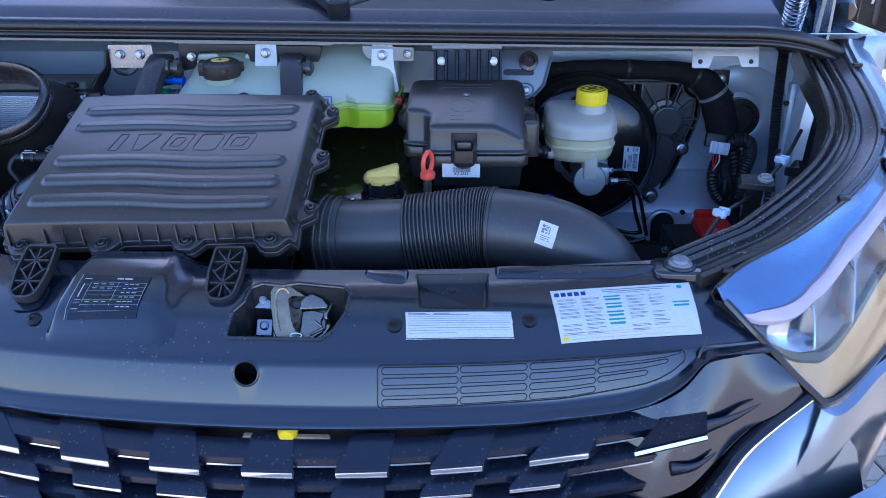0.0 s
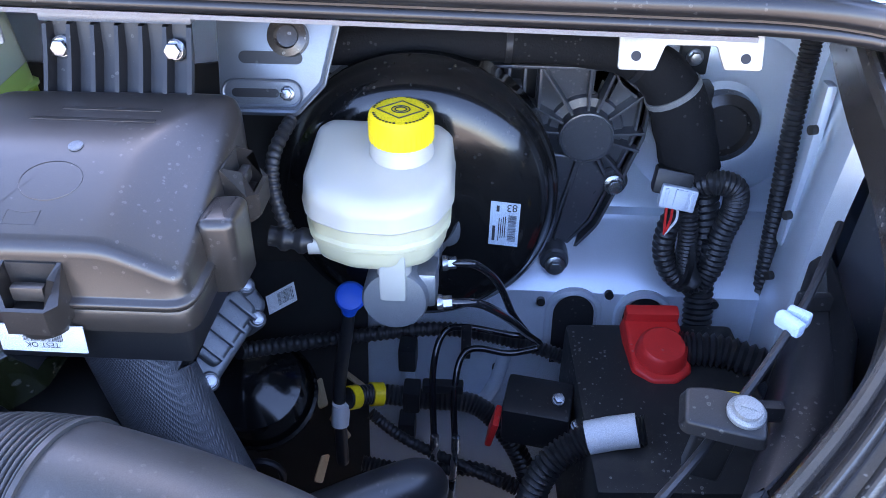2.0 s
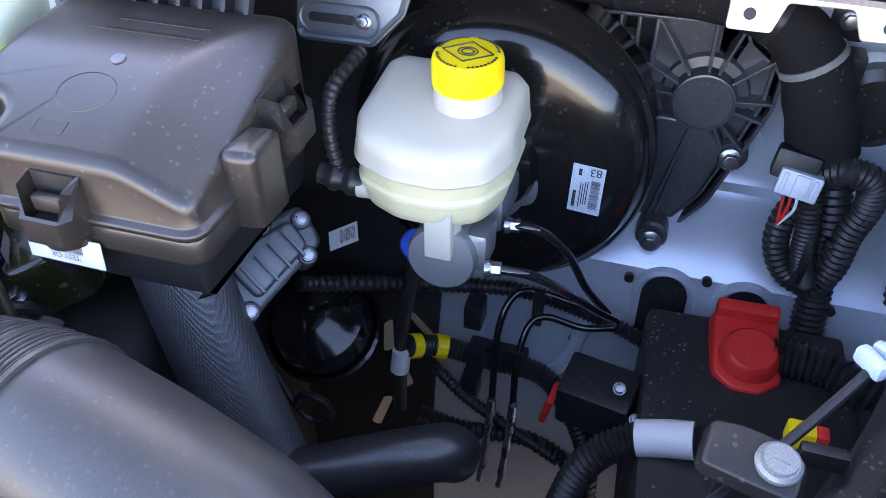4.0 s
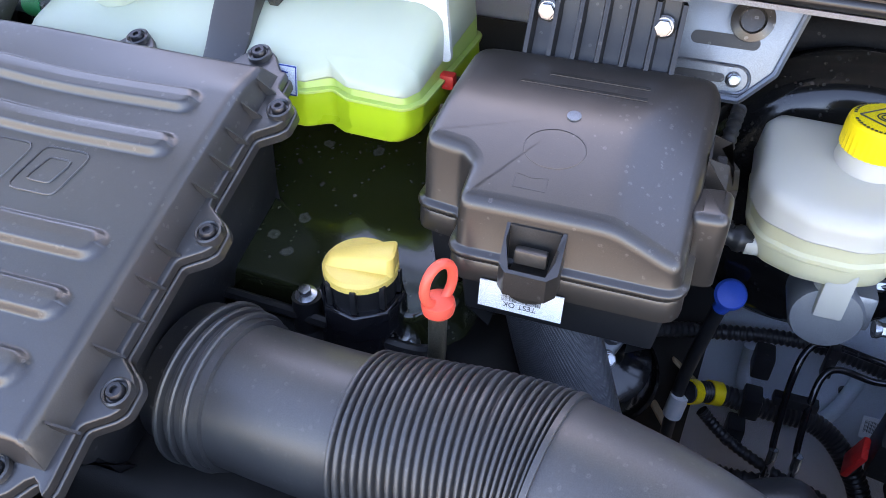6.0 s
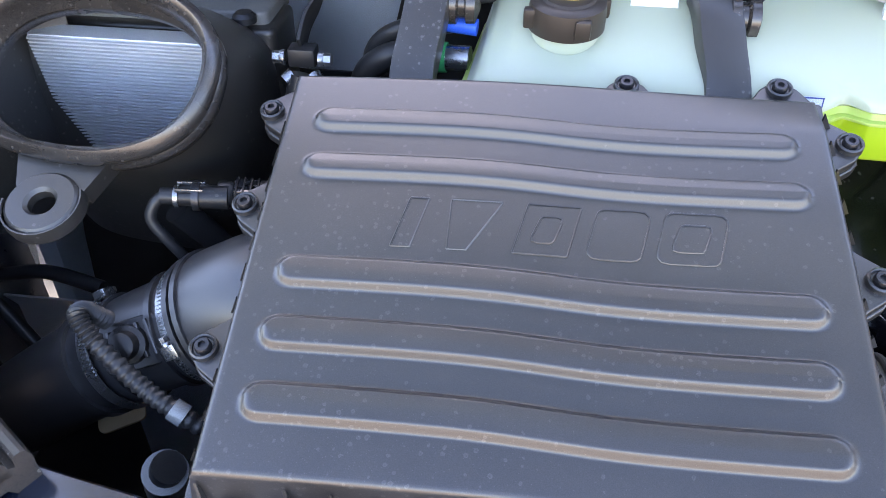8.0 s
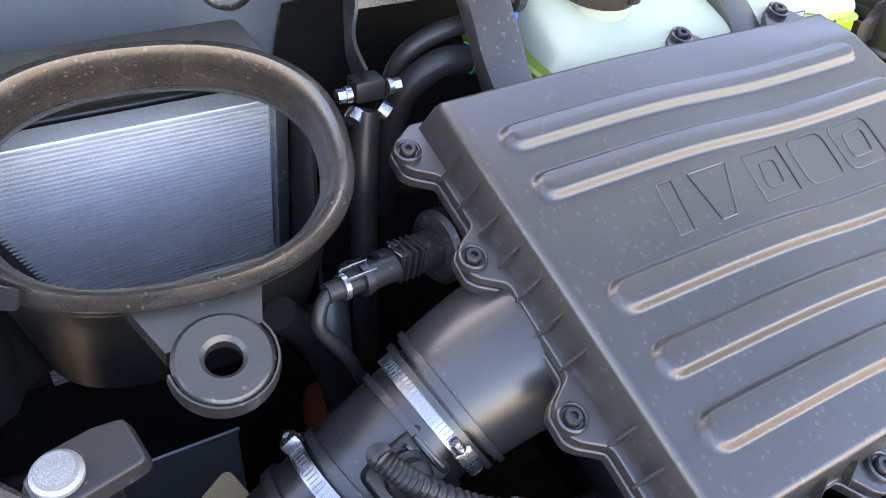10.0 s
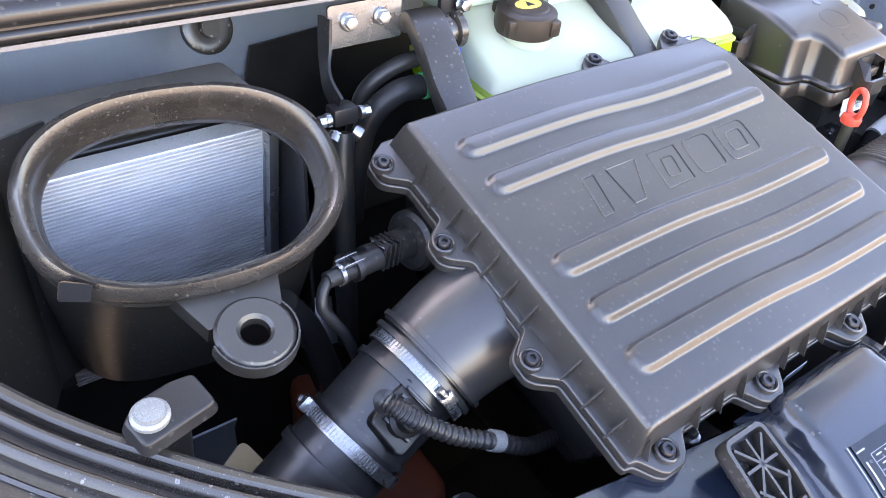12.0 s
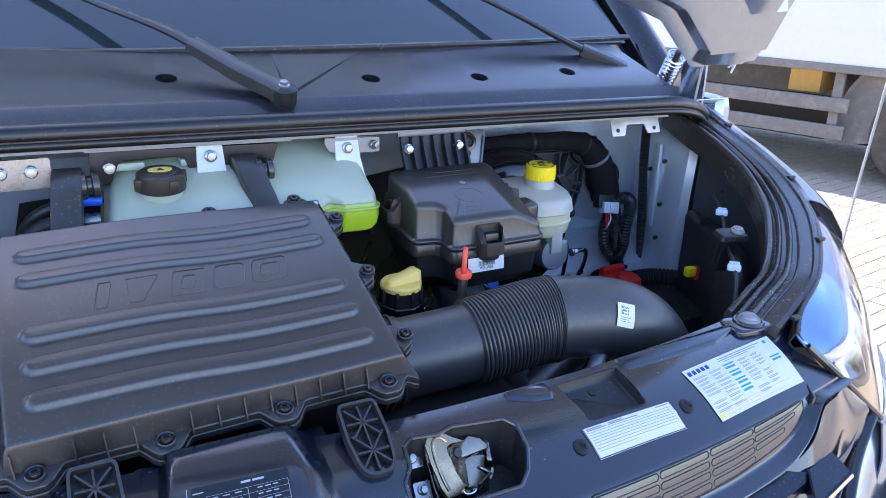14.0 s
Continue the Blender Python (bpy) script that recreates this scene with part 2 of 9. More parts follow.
def add_weave(m, scale, depth):
    """A fine woven relief from two crossing bands."""
    nt = m.node_tree
    b = nt.nodes["Principled BSDF"]
    co = nt.nodes.new("ShaderNodeTexCoord")
    ws = []
    for ang in (40, -40):
        mp = nt.nodes.new("ShaderNodeMapping")
        mp.inputs["Rotation"].default_value = (0, radians(ang), radians(ang * 0.5))
        w = nt.nodes.new("ShaderNodeTexWave")
        w.inputs["Scale"].default_value = scale
        nt.links.new(co.outputs["Object"], mp.inputs[0])
        nt.links.new(mp.outputs[0], w.inputs["Vector"])
        ws.append(w)
    mx = nt.nodes.new("ShaderNodeMath")
    mx.operation = "MAXIMUM"
    nt.links.new(ws[0].outputs["Fac"], mx.inputs[0])
    nt.links.new(ws[1].outputs["Fac"], mx.inputs[1])
    bp = nt.nodes.new("ShaderNodeBump")
    bp.inputs["Strength"].default_value = 0.9
    bp.inputs["Distance"].default_value = depth
    nt.links.new(mx.outputs[0], bp.inputs["Height"])
    nt.links.new(bp.outputs[0], b.inputs["Normal"])


add_weave(BRAID, 190.0, 0.0004)
COVER = mat("satin_black_cover", (0.050, 0.053, 0.060), 0.32, spots=0.2, bump=0.2, spec=1.0)

BRACKET = mat("silver_bracket", (0.17, 0.19, 0.215), 0.34, metal=0.6, var=0.1, bump=0.1)

# ---- building helpers ----
def thing(name, at, label, category, group="", kind=""):
    ob = new(name)
    ob.empty_display_size = 0.02
    ob.location = at
    return tagged(ob, label, category, group, kind)


def mesh_of(name, bm, material, sharp=38):
    bmesh.ops.recalc_face_normals(bm, faces=bm.faces[:])
    me = bpy.data.meshes.new(name)
    bm.to_mesh(me)
    bm.free()
    for p in me.polygons:
        p.use_smooth = True
    me.set_sharp_from_angle(angle=radians(sharp))
    for m in material if isinstance(material, (list, tuple)) else (material,):
        me.materials.append(m)
    return me


def part(name, bm, material, parent, label="", sharp=38):
    ob = new(name, mesh_of(name, bm, material, sharp))
    ob.parent = parent
    if parent.type == "EMPTY":
        ob.matrix_parent_inverse = Matrix.Translation(-parent.location)
    return tagged(ob, label)


def solo(name, bm, material, label, category, group="", kind="", sharp=38):
    return tagged(new(name, mesh_of(name, bm, material, sharp)), label, category, group, kind)


def B():
    return bmesh.new()


def frame_at(origin, z, x=None):
    """A matrix at origin with the given z axis and about the given x axis."""
    z = Vector(z).normalized()
    x = Vector(x if x is not None else ((1, 0, 0) if abs(z.x) < 0.9 else (0, 1, 0)))
    x = (x - x.dot(z) * z).normalized()
    y = z.cross(x)
    return Matrix(((x.x, y.x, z.x, origin[0]), (x.y, y.y, z.y, origin[1]), (x.z, y.z, z.z, origin[2]), (0, 0, 0, 1)))


def box(bm, c, size, m=None, bevel=0.0, seg=2):
    m = m if m is not None else Matrix.Identity(4)
    r = bmesh.ops.create_cube(bm, size=1.0, matrix=m @ Matrix.Translation(c) @ Matrix.Diagonal((*size, 1)))
    if bevel > 0:
        es = list({e for v in r["verts"] for e in v.link_edges})
        bmesh.ops.bevel(bm, geom=es, offset=bevel, segments=seg, affect="EDGES", profile=0.6)
    return bm


def rounded(poly, r, seg=5):
    """A 2D outline with its corners rounded by r (a number, or one for each corner)."""
    out, n = [], len(poly)
    for i, p in enumerate(poly):
        p = Vector(p)
        a, b = Vector(poly[i - 1]) - p, Vector(poly[(i + 1) % n]) - p
        rr = r[i] if isinstance(r, (list, tuple)) else r
        if rr <= 0:
            out.append(tuple(p))
            continue
        ang = a.angle(b)
        d = min(rr / max(math.tan(ang / 2), 1e-3), a.length * 0.48, b.length * 0.48)
        p0, p1 = p + a.normalized() * d, p + b.normalized() * d
        for k in range(seg + 1):
            t = k / seg
            out.append(tuple((1 - t) ** 2 * p0 + 2 * t * (1 - t) * p + t * t * p1))
    return out


def inset(poly, d):
    """The outline (counter-clockwise) moved inwards by d."""
    out, n = [], len(poly)
    for i, p in enumerate(poly):
        a, b, p = Vector(poly[i - 1]), Vector(poly[(i + 1) % n]), Vector(p)
        e = (b - a)
        if e.length < 1e-9:
            out.append(tuple(p))
            continue
        e.normalize()
        out.append((p.x - e.y * d, p.y + e.x * d))
    return out


def skin(bm, loops, cap0=True, cap1=True, close=True):
    """Faces between rings of points of one length."""
    rings = [[bm.verts.new(p) for p in lp] for lp in loops]
    n = len(rings[0])
    for a, b in zip(rings, rings[1:]):
        for i in range(n if close else n - 1):
            j = (i + 1) % n
            bm.faces.new((a[i], a[j], b[j], b[i]))
    if cap0:
        bm.faces.new(rings[0][::-1])
    if cap1:
        bm.faces.new(rings[-1])
    return bm


def prism(bm, poly, z0, z1, m=None, bevel=0.0, taper=0.0, both=False):
    """A plate of the 2D outline from z0 to z1, with a rounded upper edge and sides that draw in by taper."""
    m = m if m is not None else Matrix.Identity(4)
    rows = []
    if both and bevel:
        for k in range(4):
            a = math.pi / 2 * k / 3
            rows.append((z0 + bevel * (1 - math.sin(a)), bevel * (1 - math.cos(a))))
        rows = [(z0 + bevel * (1 - math.cos(math.pi / 2 * k / 3)), bevel * (1 - math.sin(math.pi / 2 * k / 3))) for k in range(4)]
    else:
        rows.append((z0, 0.0))
    if bevel:
        for k in range(5):
            a = math.pi / 2 * k / 4
            rows.append((z1 - bevel + bevel * math.sin(a), taper + bevel * (1 - math.cos(a))))
    else:
        rows.append((z1, taper))
    skin(bm, [[m @ Vector((x, y, z)) for x, y in inset(poly, d)] for z, d in rows])
    return bm


def spline(pts, n=8):
    """A smooth line through the points."""
    pts = [Vector(p) for p in pts]
    out = []
    for i in range(len(pts) - 1):
        p0, p1, p2, p3 = pts[max(i - 1, 0)], pts[i], pts[i + 1], pts[min(i + 2, len(pts) - 1)]
        for k in range(n):
            t = k / n
            out.append(0.5 * ((2 * p1) + (p2 - p0) * t + (2 * p0 - 5 * p1 + 4 * p2 - p3) * t * t + (3 * p1 - p0 - 3 * p2 + p3) * t ** 3))
    return out + [pts[-1]]


def tube(bm, path, r, seg=12, caps=True, flat=None, up=None):
    """A round rod along the path; r a number or a function of the share of the way. flat: (wide, high) shares of r."""
    path = [Vector(p) for p in path]
    n = len(path)
    loops, side = [], None
    for i, p in enumerate(path):
        d = (path[min(i + 1, n - 1)] - path[max(i - 1, 0)]).normalized()
        if side is None:
            u = Vector(up) if up is not None else Vector((0, 0, 1))
            side = d.cross(u)
            if side.length < 1e-3:
                side = d.cross(Vector((1, 0, 0)))
        side = (side - side.dot(d) * d).normalized()
        top = side.cross(d)
        rr = r(i / (n - 1)) if callable(r) else r
        w, h = (rr * flat[0], rr * flat[1]) if flat else (rr, rr)
        loops.append([p + side * (w * math.cos(a)) + top * (h * math.sin(a)) for a in [2 * math.pi * k / seg for k in range(seg)]])
    skin(bm, loops, caps, caps)
    return bm


def sweep(bm, path, profile, up=(0, 0, 1), caps=True, close=True):
    """A 2D profile (sideways, up) drawn along the path."""
    path = [Vector(p) for p in path]
    n, up, loops = len(path), Vector(up), []
    for i, p in enumerate(path):
        d = (path[min(i + 1, n - 1)] - path[max(i - 1, 0)]).normalized()
        side = d.cross(up).normalized()
        top = side.cross(d)
        loops.append([p + side * a + top * b for a, b in profile])
    skin(bm, loops, caps and close, caps and close, close)
    return bm


def lathe(bm, prof, m, seg=24, cap0=True, cap1=True):
    """A turned body: (radius, height) pairs round the z axis of m."""
    loops = [[m @ Vector((r * math.cos(2 * math.pi * k / seg), r * math.sin(2 * math.pi * k / seg), z)) for k in range(seg)] for r, z in prof]
    return skin(bm, loops, cap0, cap1)


def bolt(bm, at, axis, r=0.008, h=0.006, washer=1.45):
    """A flanged hexagon head."""
    r *= 0.84
    m = frame_at(at, axis)
    lathe(bm, [(r * washer, 0), (r * washer, h * 0.25), (r * 1.1, h * 0.4)], m, 16)
    hexa = [(r * math.cos(math.pi / 3 * k), r * math.sin(math.pi / 3 * k)) for k in range(6)]
    prism(bm, hexa, h * 0.3, h, m, bevel=r * 0.12)
    return bm


def cut(ob, bm):
    """Takes the body bm away from the mesh of ob."""
    me = bpy.data.meshes.new("cutter")
    bmesh.ops.recalc_face_normals(bm, faces=bm.faces[:])
    bm.to_mesh(me)
    bm.free()
    tool = bpy.data.objects.new("cutter", me)
    scene.collection.objects.link(tool)
    mod = ob.modifiers.new("cut", "BOOLEAN")
    mod.operation, mod.object, mod.solver = "DIFFERENCE", tool, "EXACT"
    bpy.context.view_layer.update()
    done = bpy.data.meshes.new_from_object(ob.evaluated_get(bpy.context.evaluated_depsgraph_get()))
    ob.modifiers.clear()
    ob.data = done
    bpy.data.objects.remove(tool)
    done.set_sharp_from_angle(angle=radians(35))


def tile_plate(bm, corners, lift=0.0006):
    """A thin sheet on four corners, given in order."""
    c = [Vector(p) for p in corners]
    nrm = (c[1] - c[0]).cross(c[3] - c[0]).normalized()
    if nrm.z < 0 and abs(nrm.z) > 0.05:
        nrm = -nrm
    skin(bm, [c, [p + nrm * lift for p in c]])
    return bm


def print_on(bm, corners, rects, lift=0.0009):
    """Flat printed bars on a sheet: rects in shares (u0, v0, u1, v1) of it, v down from the first edge."""
    c = [Vector(p) for p in corners]
    nrm = (c[1] - c[0]).cross(c[3] - c[0]).normalized()
    if nrm.z < 0 and abs(nrm.z) > 0.05:
        nrm = -nrm

    def at(u, v):
        return (c[0] * (1 - u) + c[1] * u) * (1 - v) + (c[3] * (1 - u) + c[2] * u) * v + nrm * lift
    for u0, v0, u1, v1 in rects:
        bm.faces.new([bm.verts.new(p) for p in (at(u0, v0), at(u1, v0), at(u1, v1), at(u0, v1))])
    return bm


def shell(bm, grid, thick):
    """A closed sheet of the given thickness on a grid of points, thickened against its normals."""
    grid = [[Vector(p) for p in row] for row in grid]
    n, k = len(grid), len(grid[0])
    back = []
    for i in range(n):
        row = []
        for j in range(k):
            u = grid[min(i + 1, n - 1)][j] - grid[max(i - 1, 0)][j]
            v = grid[i][min(j + 1, k - 1)] - grid[i][max(j - 1, 0)]
            nr = u.cross(v)
            row.append(grid[i][j] - nr.normalized() * thick)
        back.append(row)
    fv = [[bm.verts.new(p) for p in row] for row in grid]
    bv = [[bm.verts.new(p) for p in row] for row in back]
    for i in range(n - 1):
        for j in range(k - 1):
            bm.faces.new((fv[i][j], fv[i + 1][j], fv[i + 1][j + 1], fv[i][j + 1]))
            bm.faces.new((bv[i][j], bv[i][j + 1], bv[i + 1][j + 1], bv[i + 1][j]))
    rim = [(i, 0) for i in range(n)] + [(n - 1, j) for j in range(1, k)] + [(i, k - 1) for i in range(n - 2, -1, -1)] + [(0, j) for j in range(k - 2, 0, -1)]
    for (a, b), (c, d) in zip(rim, rim[1:] + rim[:1]):
        bm.faces.new((fv[a][b], bv[a][b], bv[c][d], fv[c][d]))
    return bm


def shrink(poly, d):
    """The outline drawn in towards its middle by about d."""
    cx, cy = sum(q[0] for q in poly) / len(poly), sum(q[1] for q in poly) / len(poly)
    r = sum(math.hypot(q[0] - cx, q[1] - cy) for q in poly) / len(poly)
    k = 1 - d / r
    return [(cx + (x - cx) * k, cy + (y - cy) * k) for x, y in poly]


def fitted_sheet(bm, at, n=10, lift=0.0, thick=0.0006):
    """A thin sheet that follows a surface: at(u, v, h) gives the place h above it."""
    return shell(bm, [[at(i / n, j / n, lift) for j in range(n + 1)] for i in range(n + 1)], thick)


def fitted_print(bm, at, rects, lift=0.0008, n=6):
    """Printed bars on such a sheet."""
    for u0, v0, u1, v1 in rects:
        k = n if u1 - u0 > 0.2 else 1
        kv = n if v1 - v0 > 0.3 else 1
        vs = [[bm.verts.new(at(u0 + (u1 - u0) * i / k, v0 + (v1 - v0) * j / kv, lift)) for j in range(kv + 1)] for i in range(k + 1)]
        for i in range(k):
            for j in range(kv):
                bm.faces.new((vs[i][j], vs[i + 1][j], vs[i + 1][j + 1], vs[i][j + 1]))
    return bm

# ---- ground and what stands on it ----
def ground_material():
    m = mat("sanded_joints", (0.36, 0.31, 0.245), 0.9, var=0.3, scale=3, bump=0.5, bscale=90)
    return m


def brick_material():
    m = mat("buff_clinker", (0.38, 0.325, 0.25), 0.85, var=0.25, scale=14, bump=0.5, bscale=120)
    nt = m.node_tree
    info = nt.nodes.new("ShaderNodeObjectInfo")
    hsv = nt.nodes.new("ShaderNodeHueSaturation")
    mr = nt.nodes.new("ShaderNodeMapRange")
    mr.inputs["To Min"].default_value, mr.inputs["To Max"].default_value = 0.8, 1.2
    nt.links.new(info.outputs["Random"], mr.inputs["Value"])
    b = nt.nodes["Principled BSDF"]
    src = b.inputs["Base Color"].links[0].from_socket
    nt.links.new(src, hsv.inputs["Color"])
    nt.links.new(mr.outputs[0], hsv.inputs["Value"])
    nt.links.new(hsv.outputs[0], b.inputs["Base Color"])
    return m


bm = B()
g = [bm.verts.new(p) for p in ((-1500, -1500, -0.012), (1500, -1500, -0.012), (1500, 1500, -0.012), (-1500, 1500, -0.012))]
bm.faces.new(g)
ground = solo("ground", bm, ground_material(), "dusty sand-filled yard paving running to the horizon", "ground", kind="structure")

TRUCK_AT, TRUCK_TURN = Vector((5.84, 3.10, 0)), 19.4


def build_truck():
    m = pose(*TRUCK_AT, 0, 0, TRUCK_TURN)          # y along the truck, x away from the van
    t = thing("box_truck", TRUCK_AT, "white box truck with dusty grey chassis parked on paving", "truck")
    body = B()
    box(body, (1.25, 2.0, 2.24), (2.46, 9.0, 2.62), m, 0.03)
    part("box_body", body, WHITEBOX, t, "white box body panel")
    for x in (0.75, 1.6):
        fr = B()
        box(fr, (x, 2.0, 0.72), (0.08, 9.0, 0.22), m, 0.01)
        part("chassis_rail", fr, CHASSIS, t)
    for z in (0.63, 0.40):
        g = B()
        box(g, (0.06, 2.15, z), (0.04, 3.1, 0.12), m, 0.01)
        part("side_guard", g, CHASSIS, t, "dusty aluminium side guard rail")
    for y in (0.72, 3.2):
        p = B()
        box(p, (0.10, y, 0.62), (0.05, 0.08, 0.62), m, 0.008)
        part("guard_post", p, CHASSIS, t)
    tb = B()
    box(tb, (0.42, 1.05, 0.80), (0.4, 0.28, 0.22), m, 0.02)
    part("tool_box", tb, ORANGE, t, "faded orange box under the chassis")
    tk = B()
    box(tk, (0.6, 3.9, 0.70), (0.6, 0.8, 0.4), m, 0.04)
    part("tank", tk, CHASSIS, t)
    sill = B()
    box(sill, (0.03, 2.0, 0.935), (0.05, 9.0, 0.07), m, 0.01)
    part("body_sill", sill, CHASSIS, t)
    for y in (0.0, 5.6):
        wm = m @ pose(0.17, y, 0.445, 0, -90, 0)
        w = B()
        lathe(w, [(0.28, 0.0), (0.31, 0.02), (0.40, 0.03), (0.43, 0.015), (0.445, -0.02), (0.445, -0.22), (0.40, -0.26), (0.26, -0.26)], wm, 48, False, False)
        wheel = part("wheel", w, TYRE, t, "dusty truck tyre on steel rim")
        r = B()
        lathe(r, [(0.29, 0.005), (0.275, 0.015), (0.26, -0.03), (0.22, -0.05), (0.16, -0.03), (0.13, -0.015), (0.125, 0.05), (0.10, 0.075), (0.05, 0.08)], wm, 40, False, True)
        rim = part("rim", r, RIM, wheel, "dusty grey steel rim")
        for k in range(8):
            a = 2 * math.pi * k / 8
            nb = B()
            lathe(nb, [(0.019, -0.03), (0.019, 0.03), (0.012, 0.035)], wm @ Matrix.Translation((0.185 * math.cos(a), 0.185 * math.sin(a), 0)), 6)
            part("wheel_nut", nb, DARKMETAL, wheel)
        mg = B()
        arc = [m @ Vector((0.2, y + 0.53 * math.cos(a), 0.445 + 0.53 * math.sin(a))) for a in [math.pi * (-0.08 + 1.16 * k / 20) for k in range(21)]]
        sweep(mg, arc, [(-0.2, 0), (0.18, 0), (0.2, -0.03), (0.2, -0.05), (0.17, -0.015), (-0.2, -0.015)], up=m.to_3x3() @ Vector((1, 0, 0)))
        part("mudguard", mg, CHASSIS, t)
        fl = B()
        box(fl, (0.2, y - 0.64, 0.36), (0.4, 0.015, 0.5), m, 0.004)
        part("mud_flap", fl, TYRE, t)
    ax = B()
    lathe(ax, [(0.09, 0.3), (0.09, 2.2)], m @ pose(0, 0, 0.45, 0, 90, 0), 12)
    part("axle", ax, CHASSIS, t)
    # Dark box filling the shade under the truck, hiding sunlit ground behind.
    ub = B()
    box(ub, (1.45, 2.2, 0.52), (0.9, 7.5, 0.75), m, 0.05)
    part("under_shade_box", ub, PLASTIC_DARK, t)
    return t


build_truck()
bm = B()
tube(bm, [(3.65, 2.1, 0.0), (3.78, 2.16, 0.5), (3.95, 2.22, 1.2)], 0.008, 8)
pole = thing("marker_rod", (3.65, 2.1, 0), "thin leaning pale rod standing on the paving", "rod")
part("rod", bm, ALUPAINT, pole)
bm = B()
lathe(bm, [(0.05, 0), (0.045, 0.012), (0.012, 0.02)], Matrix.Translation((3.65, 2.1, -0.004)), 12)
part("foot", bm, DARKMETAL, pole)

# ---- the van: cowl, windscreen, bonnet, wings ----
CX = 0.02                        # the van's middle


def cowl():
    xs = [-0.98 + 1.785 * k / 40 for k in range(41)]
    bm = B()

    def ring(x):
        e = max(0.0, abs(x) - 0.80)
        back = 1.6 * e * e
        dz = 0.013 - 0.012 * (x + 0.4) / 0.9
        return [Vector((x + CX, y + back, z + dz - 0.3 * e * e)) for y, z in (
            (0.575, 1.424), (0.585, 1.430), (0.603, 1.442), (0.612, 1.446), (0.66, 1.459), (0.80, 1.502), (0.83, 1.505), (0.83, 1.47), (0.60, 1.41), (0.575, 1.405))]
    skin(bm, [ring(x) for x in xs])
    ob = solo("cowl_panel", bm, COWL, "black plastic scuttle panel with drain holes under windscreen", "cowl panel", sharp=25)
    for x, y in ((-0.50, 0.70), (-0.16, 0.695), (0.185, 0.674), (0.403, 0.667), (0.615, 0.68)):
        z = 1.446 + 0.3 * (y - 0.612)
        c = B()
        lathe(c, [(0.017, -0.06), (0.017, 0.05)], frame_at((x, y, z), (0, -0.28, 1)), 20)
        cut(ob, c)
    seat = B()
    tube(seat, [(-0.026, 0.603, 1.4375), (-0.026, 0.595, 1.4335)], 0.0065, 12)
    part("plug", seat, PLASTIC_DARK, ob)
    def crown(x, y, h):
        return Vector((x, y, 1.446 + 0.013 - 0.012 * (x - CX + 0.4) / 0.9 + 0.288 * (y - 0.612) + h))
    fc = B()
    tri_ = [(0.018, 0.616), (0.205, 0.785), (0.036, 0.785)]
    skin(fc, [[crown(x, y, -0.004) for x, y in tri_], [crown(x, y, 0.0035 if y < 0.7 else 0.0015) for x, y in tri_]])
    part("wiper_facet", fc, COWL, ob)
    return ob


cowl()


def cowl_seal():
    t = thing("bonnet_seal", (CX, 0.55, 1.41), "black rubber bonnet seal along the scuttle edge", "seal")
    pts = []
    for k in range(61):
        x = -0.94 + 1.88 * k / 60
        e = max(0.0, abs(x) - 0.74)
        pts.append((x + CX, 0.548 + 2.1 * e * e, 1.414 + 0.013 - 0.012 * (x + 0.4) / 0.9 - 1.25 * e * e))
    bm = B()
    prof = [(0.03, 0.010), (0.022, 0.014), (0.010, 0.0165), (0.000, 0.016), (-0.007, 0.012), (-0.010, 0.006), (-0.0105, 0.000), (-0.0085, -0.004), (-0.0055, -0.0055),
            (-0.0055, -0.0075), (-0.0085, -0.009), (-0.0095, -0.013), (-0.008, -0.017), (-0.004, -0.0185), (0.012, -0.018), (0.03, -0.010)]
    sweep(bm, [(x, y, z) for x, y, z in pts], [(-a, b) for a, b in prof][::-1])
    part("seal_strip", bm, mat("dark_seal_rubber", (0.014, 0.013, 0.013), 0.30, spots=0.15, bump=0.06, spec=0.7, rvar=0.05), t, sharp=60)
    bm = B()
    sweep(bm, [(x, y + 0.012, z - 0.024) for x, y, z in pts[6:-6]], [(-0.012, 0), (0.016, 0), (0.016, 0.004), (-0.012, 0.004)])
    part("carrier", bm, BRACKET, t, "silver painted flange")
    return t


cowl_seal()


def windscreen():
    t = thing("windscreen", (CX, 0.83, 1.5), "blue-tinted windscreen reflecting clear sky above black scuttle", "windscreen", kind="structure")
    bm = B()
    loops = []
    for k in range(13):
        x = -0.92 + 1.84 * k / 12
        bow = 0.10 * (x / 0.92) ** 2
        loops.append([Vector((x * (1 - 0.12 * s) + CX, 0.80 + bow + 0.95 * s, 1.505 - 0.01 * (x / 0.92) ** 2 + 0.78 * s)) for s in [j / 6 for j in range(7)]])
    shell(bm, loops, 0.005)
    part("pane", bm, GLASS, t)
    bm = B()
    tube(bm, [Vector((x + CX, 0.796 + 0.10 * (x / 0.92) ** 2, 1.509)) for x in [-0.92 + 1.84 * k / 20 for k in range(21)]], 0.007, 8)
    part("lower_trim", bm, RUBBER, t)
    return t


windscreen()


